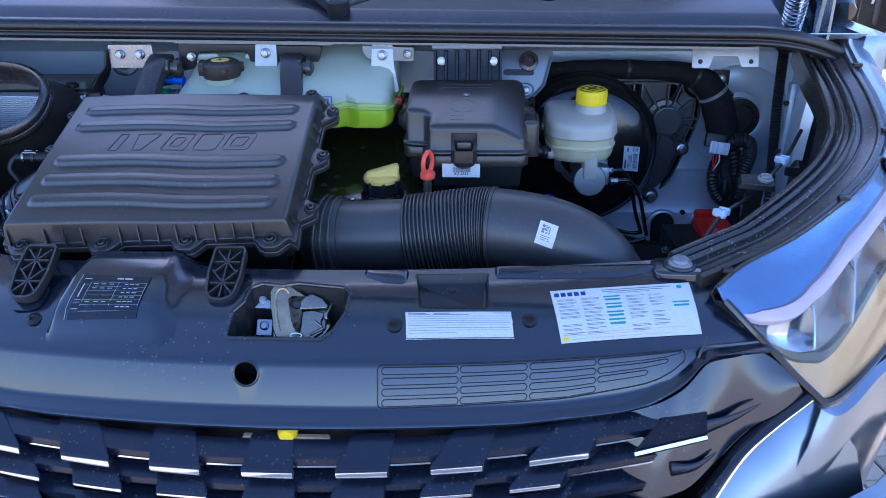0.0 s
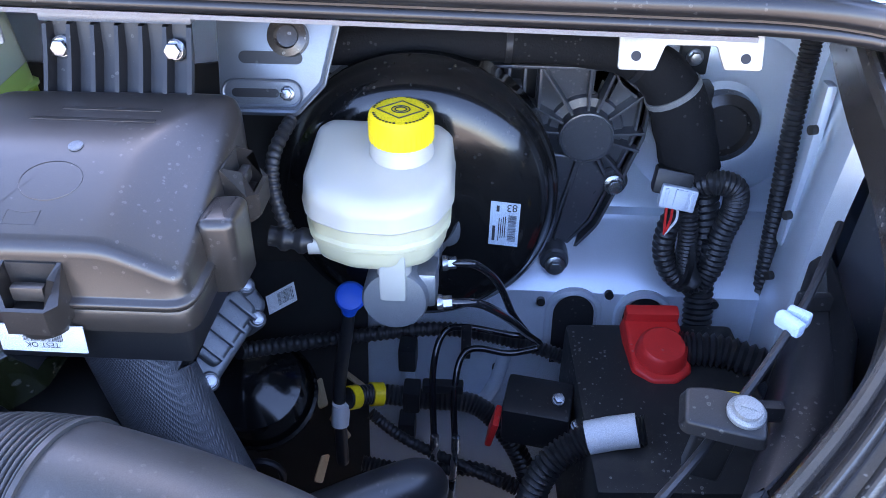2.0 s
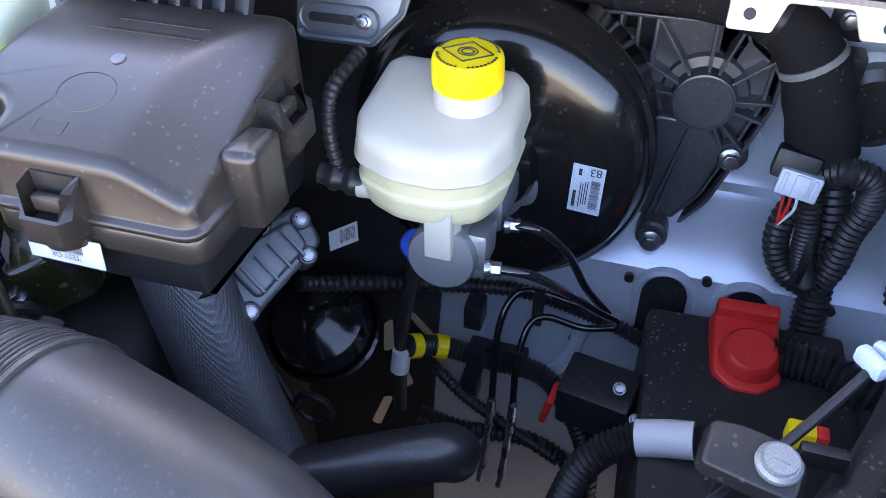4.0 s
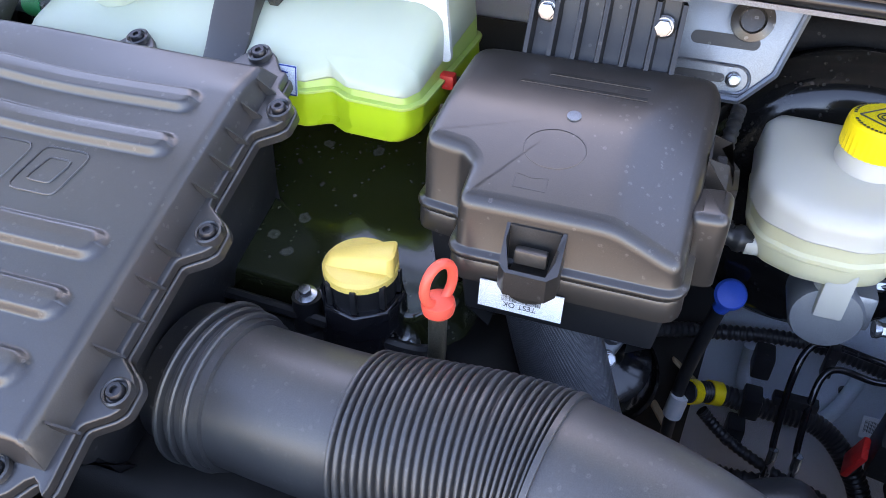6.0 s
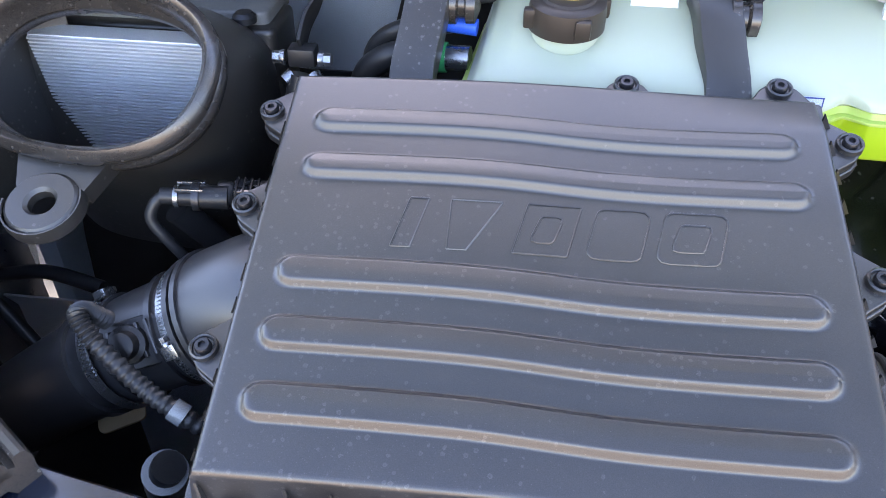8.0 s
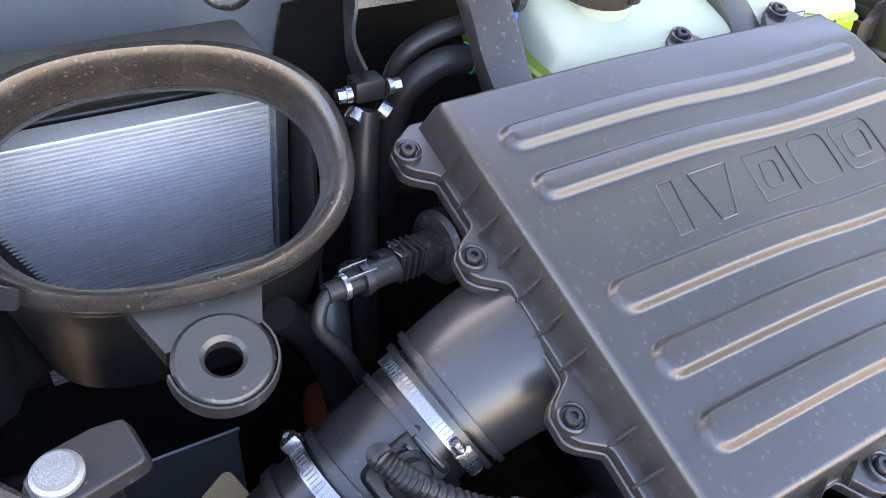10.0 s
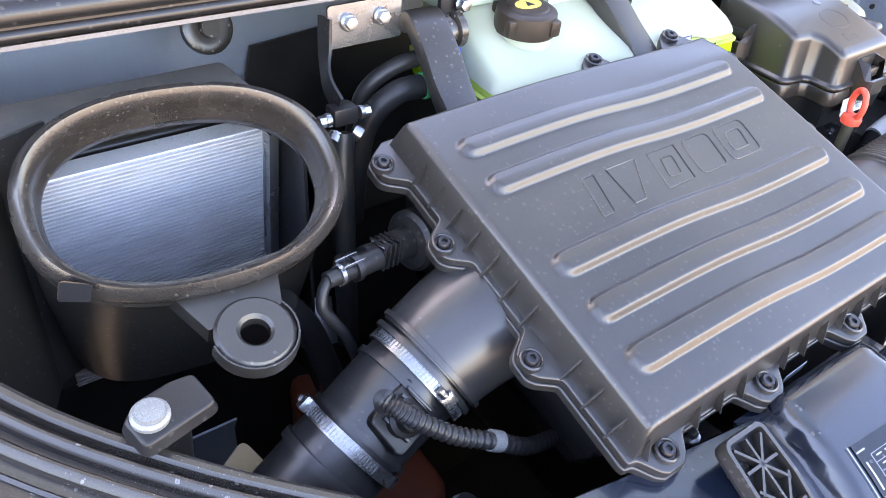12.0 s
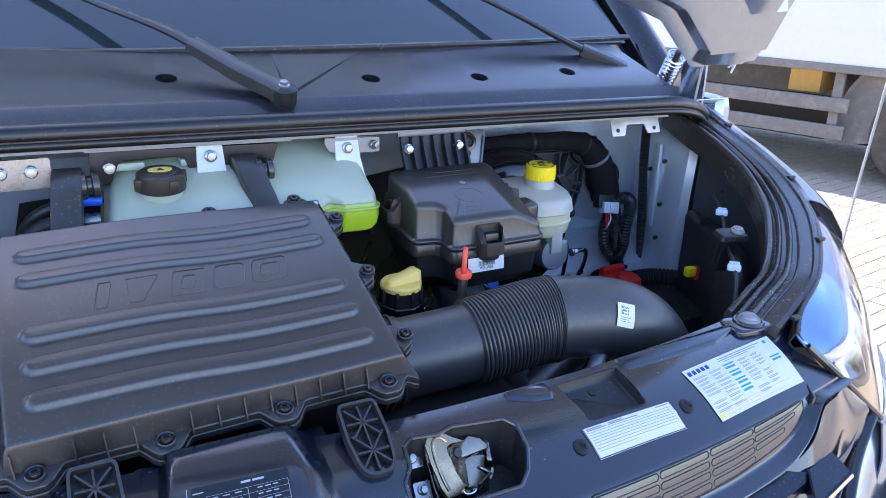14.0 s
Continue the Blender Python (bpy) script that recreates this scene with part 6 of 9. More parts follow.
    print_on(b, cor, [(0.08 + 0.05 * i, 0.2 + 0.2 * j, 0.08 + 0.05 * i + 0.035, 0.33 + 0.2 * j) for i in range(17) for j in range(3) if rr.random() < 0.6], 0.0014)
    tagged(part("sticker_print", b, INKBLUE, stick), kind="stuff")
    # sensor stub on the left flank
    b = B()
    m = frame_at((-0.432, 0.392, 1.222), (-1, -0.18, 0.12))
    lathe(b, [(0.030, -0.02), (0.030, 0.008), (0.026, 0.012), (0.016, 0.013), (0.015, 0.03)], m, 24)
    stub = part("sensor_stub", b, PLASTIC_DARK, t)
    b = B()
    box(b, (0, 0, 0.040), (0.021, 0.024, 0.026), m, 0.002)
    plug = part("sensor_plug", b, GLOSS, stub)
    for k in range(4):
        b = B()
        box(b, (0, 0, 0.032 + 0.006 * k), (0.0225, 0.0255, 0.0016), m, 0.0005)
        part("plug_rib", b, PLASTIC_DARK, stub)
    b = B()
    box(b, (0.0115, 0, 0.044), (0.003, 0.011, 0.020), m, 0.001)
    part("plug_latch", b, ZINC, stub, "bright plug latch")
    b = B()
    lathe(b, [(0.010, 0.052), (0.0125, 0.056), (0.0125, 0.066), (0.008, 0.068), (0.008, 0.076), (0.0115, 0.078), (0.0115, 0.088), (0.006, 0.090)], m, 16)
    part("plug_neck", b, PLASTIC_DARK, stub)
    b = B()
    lathe(b, [(0.012, -0.006), (0.012, 0.006), (0.008, 0.008)], m @ Matrix.Translation((0, 0, 0.086)) @ Matrix.Rotation(radians(90), 4, "X"), 14)
    part("plug_elbow", b, PLASTIC_DARK, stub)
    return t


airbox()


def bellows_hose():
    t = thing("intake_hose", (0.25, 0.22, 1.15), "black plastic intake hose with bellows and smooth elbow", "hose")
    line = spline([(0.0, 0.262, 1.138), (0.05, 0.254, 1.139), (0.16, 0.243, 1.149), (0.27, 0.239, 1.163), (0.34, 0.225, 1.164), (0.40, 0.213, 1.154), (0.45, 0.208, 1.127), (0.485, 0.200, 1.080), (0.50, 0.185, 1.02), (0.505, 0.18, 0.95)], 12)
    n = len(line)

    def seg(a, b):
        return [p for p in line if True][a:b]
    i1, i2 = 24, 40
    b = B()
    tube(b, line[4:i1 + 1], 0.0575, 40)
    part("inlet_pipe", b, INTAKE, t)
    b = B()
    pts = line[i1:i2 + 1]
    fine = []
    m = 25 * 10
    for k in range(m + 1):
        u = k / m * (len(pts) - 1)
        i = min(int(u), len(pts) - 2)
        fine.append(pts[i].lerp(pts[i + 1], u - i))
    def ridge(s):
        return 0.0580 + 0.0056 * (0.5 + 0.5 * math.tanh(2.4 * (0.25 - math.cos(2 * math.pi * 25 * s)))) + 0.002 * s
    tube(b, fine, ridge, 48)
    part("bellows", b, INTAKE, t, "ribbed black bellows", sharp=70)
    b = B()
    tube(b, line[i2:], lambda s: 0.0635 - 0.004 * s, 44)
    part("elbow", b, INTAKE, t, "smooth black elbow")
    b = B()
    for k, r in ((i2, 0.0665),):
        tube(b, [line[k] + (line[k + 1] - line[k]) * 0.0, line[k] + (line[k + 1] - line[k]) * 0.7], r, 44)
    part("seam_ring", b, INTAKE, t)
    for a, w, r in ((7, 0.9, 0.0685), (9, 0.8, 0.0665), (11, 0.8, 0.0655)):
        b = B()
        d = (line[a + 1] - line[a])
        tube(b, [line[a] + d * (w * k / 4) for k in range(5)], lambda s, r=r: r - (0.0012 if s in (0.0, 1.0) else 0.0), 44)
        part("collar_ring", b, INTAKE, t)
    b = B()
    tube(b, line[6:14], 0.0615, 44)
    part("collar_sleeve", b, INTAKE, t)
    b = B()
    tube(b, line[:7], 0.059, 36)
    part("socket", b, PLASTIC_DARK, t)
    # sticker wrapped on the elbow
    cor = [Vector(p) for p in ((0.3685, 0.1737, 1.2032), (0.3948, 0.1663, 1.1966), (0.3853, 0.1524, 1.167), (0.3590, 0.1589, 1.1747))]

    def at(u, v, h):
        q = (cor[0] * (1 - u) + cor[1] * u) * (1 - v) + (cor[3] * (1 - u) + cor[2] * u) * v
        c = min(line, key=lambda w: (w - q).length)
        return c + (q - c).normalized() * (0.0640 + h)
    b = B()
    fitted_sheet(b, at, 8, 0.0008)
    st = part("sticker", b, PAPER, t, "white coded sticker")
    rects = []
    rr = random.Random(7)
    for i in range(6):
        for j in range(6):
            if rr.random() < 0.55:
                rects.append((0.2 + 0.075 * i, 0.12 + 0.06 * j, 0.2 + 0.075 * (i + 1), 0.12 + 0.06 * (j + 1)))
    rects += [(0.2, 0.58, 0.75, 0.61), (0.2, 0.66, 0.65, 0.69), (0.2, 0.74, 0.75, 0.77), (0.75, 0.2, 0.8, 0.5)]
    b = B()
    fitted_print(b, at, rects, 0.0014)
    part("print", b, INKGREY, st)
    return t


bellows_hose()


def clamp(parent, c, axis, r, screw_dir):
    """A worm-drive hose clamp: toothed band and screw housing."""
    m = frame_at(c, axis, screw_dir)
    b = B()
    lathe(b, [(r, -0.0058), (r + 0.0012, -0.0058), (r + 0.0012, 0.0058), (r, 0.0058)], m, 64, False, False)
    band = part("hose_clamp", b, ZINC, parent, "zinc worm-drive hose clamp")
    q = B()
    box(q, (r + 0.0015, 0, 0), (0.0012, 0.0018, 0.0078), m)
    tooth = mesh_of("band_tooth", q, ZINC)
    for k in range(-26, 27):
        if abs(k) < 3:
            continue
        ob = new("band_tooth", tooth)
        ob.parent = band
        ob.matrix_parent_inverse = Matrix.Identity(4)
        ob.matrix_local = m @ Matrix.Rotation(k * 0.068, 4, "Z") @ m.inverted()
    q = B()
    mm = m @ Matrix.Translation((r + 0.0045, 0, 0))
    box(q, (0, 0, 0), (0.008, 0.013, 0.0135), mm, 0.002)
    part("screw_housing", q, ZINC, band)
    q = B()
    bolt(q, mm @ Vector((0.001, 0.006, 0)), (mm.to_3x3() @ Vector((0, 1, 0))), 0.0042, 0.008, 1.2)
    part("clamp_screw", q, ZINC, band)
    return band


def left_duct():
    t = thing("rubber_duct", (-0.52, 0.28, 1.12), "black rubber intake duct with two zinc clamps and plugged sensor", "duct")
    line = spline([(-0.385, 0.298, 1.192), (-0.428, 0.300, 1.184), (-0.462, 0.300, 1.171), (-0.494, 0.299, 1.154), (-0.530, 0.295, 1.137), (-0.566, 0.290, 1.118), (-0.622, 0.286, 1.082), (-0.70, 0.29, 1.02)], 10)
    b = B()
    tube(b, line[:27], lambda s: 0.064 - 0.009 * s, 36)
    part("elbow", b, HOSE, t)
    b = B()
    tube(b, line[25:], lambda s: 0.0485 - 0.004 * s, 36)
    part("pipe", b, HOSE, t)
    for k, r in ((24, 0.0585), (27, 0.0565), (34, 0.0515), (47, 0.050), (54, 0.050)):
        b = B()
        tube(b, [line[k], line[k] + (line[k + 1] - line[k]) * 1.4], r, 36)
        part("bead", b, HOSE, t)
    d1 = (line[31] - line[29]).normalized()
    clamp(t, line[30], d1, 0.0515, Vector((0.45, -0.75, 0.5)))
    d2 = (line[51] - line[49]).normalized()
    clamp(t, line[50], d2, 0.0505, Vector((-0.33, 0.5, 0.75)))
    # sensor pad with corrugated cable
    c = line[43]
    d = (line[45] - line[41]).normalized()
    nrm = Vector((0.05, -0.75, 0.62))
    m = frame_at(c + nrm.normalized() * 0.047, nrm, d)
    b = B()
    prism(b, rounded([(-0.030, -0.018), (0.022, -0.022), (0.026, 0.020), (-0.026, 0.024)], 0.008), -0.004, 0.006, m, 0.002)
    part("sensor_flange", b, PLASTIC_DARK, t)
    for x in (-0.020, -0.012, 0.012):
        b = B()
        box(b, (x, 0.0, 0.008), (0.003, 0.030, 0.006), m, 0.001)
        part("flange_rib", b, HOSE, t)
    b = B()
    lathe(b, [(0.017, 0.004), (0.016, 0.012), (0.012, 0.014), (0.011, 0.024), (0.008, 0.026)], m, 20)
    part("sensor_head", b, PLASTIC_DARK, t)
    return t


left_duct()


def corrugated(name, pts, r, label, category="cable", pitch=0.006, material=None):
    line = spline(pts, 10)
    ln = sum((b - a).length for a, b in zip(line, line[1:]))
    k = max(8, int(ln / pitch))
    m = k * 4
    fine = []
    for i in range(m + 1):
        u = i / m * (len(line) - 1)
        j = min(int(u), len(line) - 2)
        fine.append(line[j].lerp(line[j + 1], u - j))
    b = B()
    tube(b, fine, lambda s: r * (0.88 + 0.12 * math.cos(2 * math.pi * k * s)), 12)
    return solo(name, b, material or SHEATH, label, category, sharp=70)


corrugated("corrugated_cable", [(-0.553, 0.258, 1.186), (-0.560, 0.247, 1.205), (-0.560, 0.236, 1.209), (-0.545, 0.226, 1.193), (-0.514, 0.214, 1.167), (-0.480, 0.203, 1.149), (-0.44, 0.205, 1.115), (-0.39, 0.22, 1.08)], 0.0082, "black corrugated cable sleeve from duct sensor")


b = B()
tube(b, [(-0.485, 0.2045, 1.152), (-0.475, 0.2025, 1.146)], 0.0092, 16)
solo("cable_collar", b, ALUPAINT, "pale grey collar on corrugated cable sleeve", "collar")
b = B()
tube(b, spline([(-0.505, 0.200, 1.075), (-0.515, 0.212, 1.045), (-0.525, 0.225, 1.00)], 10), lambda s: 0.017 + 0.002 * math.cos(s * 38), 18)
cuff = solo("pale_cuff", b, ALUPAINT, "pale grey ribbed cuff on black hose", "hose cuff")
b = B()
tube(b, [(-0.508, 0.204, 1.066), (-0.503, 0.201, 1.078), (-0.500, 0.200, 1.083)], 0.0145, 16)
part("hose_end", b, SHEATH, cuff, "black hose end")


def funnel():
    """Fresh-air box: oval rubber lip over a moulded funnel with the heat exchanger inside."""
    t = thing("air_intake_funnel", (-0.63, 0.43, 1.2), "black oval fresh-air funnel with rubber lip and aluminium core inside", "air intake")
    nrm = Vector((-0.058, -0.607, 0.793)).normalized()
    m = frame_at(FUN_C, nrm, FUN_X)

    def oval(sx, sy, p=2.35, n=112):
        out = []
        for k in range(n):
            a = 2 * math.pi * k / n
            c, s = math.cos(a), math.sin(a)
            out.append((sx * math.copysign(abs(c) ** (2 / p), c), sy * math.copysign(abs(s) ** (2 / p), s)))
        return out
    A, Bq = FUN_A, FUN_B
    rings = [(A - 0.017, Bq - 0.017, -0.045), (A - 0.018, Bq - 0.018, -0.036), (A - 0.020, Bq - 0.020, -0.034), (A - 0.0195, Bq - 0.0195, -0.030), (A - 0.0165, Bq - 0.0165, -0.026), (A - 0.0155, Bq - 0.0155, -0.012), (A - 0.014, Bq - 0.014, -0.002),
             (A - 0.008, Bq - 0.008, 0.003), (A - 0.001, Bq - 0.001, -0.003), (A, Bq, -0.010), (A - 0.004, Bq - 0.004, -0.018), (A - 0.001, Bq - 0.001, -0.022), (A - 0.002, Bq - 0.002, -0.030), (A - 0.008, Bq - 0.008, -0.034)]
    b = B()
    skin(b, [[m @ Vector((x, y, h)) for x, y in oval(a, c)] for a, c, h in rings], False, False)
    part("rubber_lip", b, LIP, t, "black rubber lip with a few pale drops", sharp=60)
    b = B()
    skin(b, [[m @ Vector((x, y + dy, h)) for x, y in oval(a, c, p)] for a, c, h, dy, p in ((A - 0.008, Bq - 0.008, -0.03, 0.0, 2.35), (A - 0.004, Bq + 0.002, -0.07, 0.016, 3.0), (A - 0.004, Bq + 0.012, -0.12, 0.022, 3.6), (A - 0.012, Bq + 0.015, -0.22, 0.0, 3.6))], False, True)
    part("funnel_body", b, PLASTIC, t)
    # heat exchanger standing upright at the back of the funnel
    cm = frame_at((-0.608, 0.538, 1.21), (0, -0.98, -0.155), (1, 0, 0))
    b = B()
    box(b, (-0.0160, -0.037, -0.012), (0.214, 0.262, 0.02), cm)
    core = part("core", b, MESHFIN, t, "bright aluminium heat exchanger core")
    for k in range(62):
        q = B()
        box(q, (-0.0180, -0.1644 + 0.0042 * k, 0.0), (0.208, 0.0018, 0.006), cm)
        part("fin", q, MESHFIN, core)
    b = B()
    box(b, (0.0935, -0.037, -0.001), (0.010, 0.262, 0.028), cm, 0.001)
    part("core_edge", b, ZINC, t)
    b = B()
    shell(b, [[Vector((x, y, z)) for z in (1.305, 1.2, 1.1, 1.0)] for x, y in ((-0.507, 0.545), (-0.500, 0.50), (-0.508, 0.46))], 0.003)
    part("side_baffle", b, PLASTIC_DARK, t)
    # lug with hole
    c = Vector((-0.625, 0.325, 1.247))
    lm = frame_at(c, (0.0, -0.35, 0.93), (1, 0, 0))
    b = B()
    o = [(0.031 * math.cos(a), 0.031 * math.sin(a)) for a in [2 * math.pi * k / 28 for k in range(28)]]
    i_ = [(0.0115 * math.cos(a), 0.0115 * math.sin(a)) for a in [2 * math.pi * k / 28 for k in range(28)]]
    skin(b, [[lm @ Vector((x, y, -0.004)) for x, y in o], [lm @ Vector((x, y, 0.0)) for x, y in o], [lm @ Vector((x * 0.9, y * 0.9, 0.003)) for x, y in o], [lm @ Vector((x * 1.25, y * 1.25, 0.003)) for x, y in i_],
             [lm @ Vector((x, y, 0.0)) for x, y in i_], [lm @ Vector((x, y, -0.008)) for x, y in i_]], False, False)
    part("mounting_lug", b, PLASTIC, t)
    b = B()
    prism(b, [(-0.046, 0.062), (-0.030, 0.016), (0.030, 0.016), (0.046, 0.062)][::-1], -0.02, -0.002, lm)
    part("lug_web", b, PLASTIC, t)
    b = B()
    path = [lm @ Vector((0.033 * math.cos(a), 0.033 * math.sin(a), -0.004)) for a in [math.pi * (1.0 + 1.15 * k / 16) for k in range(17)]]
    tube(b, path, 0.0035, 6, flat=(0.4, 2.2))
    part("lug_collar", b, PLASTIC, t)
    # small tab on the far side of the lip
    b = B()
    prism(b, rounded([(-0.012, -0.007), (0.011, -0.006), (0.012, 0.007), (-0.011, 0.008)], 0.003), -0.0015, 0.0015, frame_at((-0.730, 0.386, 1.288), (-0.45, -0.75, 0.45), (0.7, -0.6, 0)), 0.0006)
    part("lip_tab", b, TAPE, t)
    return t


FUN_C = Vector((-0.6247, 0.4295, 1.324))
FUN_X = Vector((0.9926, -0.12, -0.019))
FUN_A, FUN_B = 0.1271, 0.0895
funnel()

# ---- coolant tank, fuse box, brake unit ----
def coolant_tank():
    t = thing("coolant_tank", (-0.1, 0.52, 1.3), "milky expansion tank part-filled with yellow-green coolant, brown screw cap", "coolant tank")
    low = rounded([(-0.295, 0.455), (0.015, 0.455), (0.035, 0.470), (0.055, 0.458), (0.108, 0.456), (0.118, 0.475), (0.122, 0.64), (-0.28, 0.64)], [0.02, 0.01, 0.008, 0.01, 0.014, 0.014, 0.02, 0.02], 4)

    def row(z, d, lift=0.0):
        """A ring of the tank; its top falls towards the front."""
        k = max(0.0, (z - 1.304) / 0.046)
        return [Vector((x, y, z + lift + k * 0.38 * (y - 0.555))) for x, y in (inset(low, d) if d < 0.005 else shrink(low, d))]
    b = B()
    skin(b, [row(1.262, 0.016), row(1.264, 0.010), row(1.270, 0.003), row(1.282, 0.0), row(1.296, 0.001)], True, True)
    part("coolant_level", b, COOLANT, t, "yellow-green coolant in the lower tank")
    b = B()
    skin(b, [row(1.3142, 0.0045), row(1.325, 0.0055), row(1.345, 0.008), row(1.354, 0.012), row(1.360, 0.022), row(1.364, 0.04)])
    part("tank_body", b, TANK, t)
    b = B()
    skin(b, [row(1.2965, 0.001), row(1.2975, -0.002), row(1.3000, -0.002), row(1.3010, 0.003), row(1.3140, 0.0045)])
    part("level_band", b, LEVEL, t, "pale green band where coolant shows above the seam")
    for x0, x1 in ((-0.29, -0.22), (-0.17, -0.09), (-0.075, -0.045)):
        b = B()
        box(b, ((x0 + x1) / 2, 0.585, 1.372), (x1 - x0, 0.06, 0.012), None, 0.005)
        part("top_bead", b, TANK, t)
    # neck and cap
    m = frame_at((-0.205, 0.520, 1.340), (0, -0.10, 1))
    b = B()
    lathe(b, [(0.034, -0.02), (0.031, 0.012)], m, 28)
    part("neck", b, TANK, t)
    b = B()
    lathe(b, [(0.0345, 0.006), (0.0345, 0.020), (0.0335, 0.029), (0.029, 0.032), (0.024, 0.032), (0.022, 0.034), (0.004, 0.0345)], m, 36)
    cap = part("cap", b, mat("brown_black_cap", (0.032, 0.024, 0.018), 0.42), t, "brown-black screw cap with yellow warning mark")
    for k in range(4):
        q = B()
        box(q, (0.034 * math.cos(math.pi / 2 * k + 0.4), 0.034 * math.sin(math.pi / 2 * k + 0.4), 0.018), (0.014, 0.010, 0.018), m @ Matrix.Translation((0, 0, 0)), 0.003)
        part("cap_grip", q, cap.data.materials[0], cap)
    q = B()
    lathe(q, [(0.017, 0.0340), (0.017, 0.0352)], m @ Matrix.Scale(0.62, 4, (0, 1, 0)), 28)
    part("warning_disc", q, YELLOW, cap, "yellow printed warning")
    q = B()
    prism(q, [(-0.005, -0.005), (0.005, -0.005), (0.0, 0.005)], 0.0352, 0.0358, m)
    part("warning_sign", q, INK, cap)
    # hose end and green connector
    b = B()
    tube(b, [(-0.29, 0.522, 1.306), (-0.335, 0.527, 1.304)], 0.0125, 18)
    part("outlet", b, ZINC, t)
    b = B()
    tube(b, [(-0.312, 0.525, 1.305), (-0.336, 0.527, 1.304)], 0.0145, 18)
    part("green_sleeve", b, GREEN, t, "green banded hose sleeve")
    b = B()
    tube(b, [(-0.285, 0.535, 1.332), (-0.330, 0.54, 1.334)], 0.008, 14)
    part("blue_connector", b, BLUE, t, "blue quick connector")
    b = B()
    tube(b, spline([(-0.31, 0.54, 1.332), (-0.36, 0.55, 1.32), (-0.39, 0.56, 1.29), (-0.40, 0.57, 1.22)], 6), 0.009, 10)
    part("vent_hose", b, SHEATH, t)
    b = B()
    tube(b, spline([(-0.335, 0.527, 1.304), (-0.37, 0.53, 1.30), (-0.40, 0.54, 1.26), (-0.41, 0.55, 1.15)], 6), 0.013, 12)
    part("lower_hose", b, SHEATH, t)
    # lifting tabs up to the scuttle
    tabmat = mat("clear_white_tab", (0.58, 0.62, 0.59), 0.3, sss=0.3)
    for x0, x1 in ((-0.146, -0.108), (0.073, 0.111)):
        b = B()
        lp = rounded([(x0 - 0.010, 1.312), (x1 + 0.012, 1.312), (x1 + 0.002, 1.36), (x1, 1.398), (x0, 1.398), (x0 - 0.002, 1.36)], 0.004, 2)
        skin(b, [[Vector((x, 0.548 + 0.25 * (z - 1.38), z)) for x, z in lp], [Vector((x, 0.554 + 0.25 * (z - 1.38), z)) for x, z in lp]])
        part("hanging_tab", b, tabmat, t, "white translucent hanging tab")
    for x, z in ((-0.127, 1.381), (0.092, 1.377)):
        b = B()
        bolt(b, (x, 0.547, z), (0, -1, 0.1), 0.008, 0.010, 1.4)
        part("tab_bolt", b, ZINC, t, "zinc bolt")
    b = B()
    lv = [(-0.016, 0.4555, 1.322), (0.010, 0.4555, 1.322), (0.010, 0.4515, 1.296), (-0.016, 0.4515, 1.296)]
    tile_plate(b, lv, 0.001)
    lab = part("level_label", b, PAPERBLUE, t, "pale label with blue level mark")
    b = B()
    print_on(b, lv, [(0, 0, 1, 0.05), (0, 0.95, 1, 1), (0, 0, 0.04, 1), (0.96, 0, 1, 1), (0.46, 0.2, 0.54, 0.6), (0.36, 0.55, 0.64, 0.68), (0.2, 0.60, 0.8, 0.63), (0.54, 0.22, 0.7, 0.27), (0.54, 0.36, 0.7, 0.41)], 0.0016)
    part("label_print", b, INKBLUE, lab)
    return t


coolant_tank()


def strap(x0, x1, label):
    """A broad black rubber strap with its round buffer."""
    t = thing("tank_strap", (x0, 0.5, 1.32), label, "strap", "tank straps")
    b = B()
    pts = spline([(x0, 0.556, 1.366), (x0, 0.542, 1.370), (x0 + (x1 - x0) * 0.3, 0.522, 1.360), (x0 + (x1 - x0) * 0.6, 0.497, 1.339), (x1, 0.470, 1.314), (x1, 0.44, 1.285)], 5)
    sweep(b, pts, rounded([(-0.020, -0.012), (0.020, -0.012), (0.020, 0.010), (-0.020, 0.010)], 0.004, 2))
    part("strap_band", b, PLASTIC, t)
    m = frame_at((x0 + 0.012, 0.532, 1.356), (1, 0, 0))
    b = B()
    lathe(b, [(0.013, 0.0), (0.0195, 0.002), (0.0195, 0.010), (0.014, 0.012), (0.014, 0.017), (0.0185, 0.019), (0.0185, 0.027), (0.012, 0.029), (0.006, 0.031)], m, 24)
    part("rubber_buffer", b, RUBBER, t)
    return t


strap(-0.326, -0.336, "black rubber strap with buffer beside the coolant tank")
strap(-0.078, -0.066, "black rubber strap and buffer across the coolant tank")


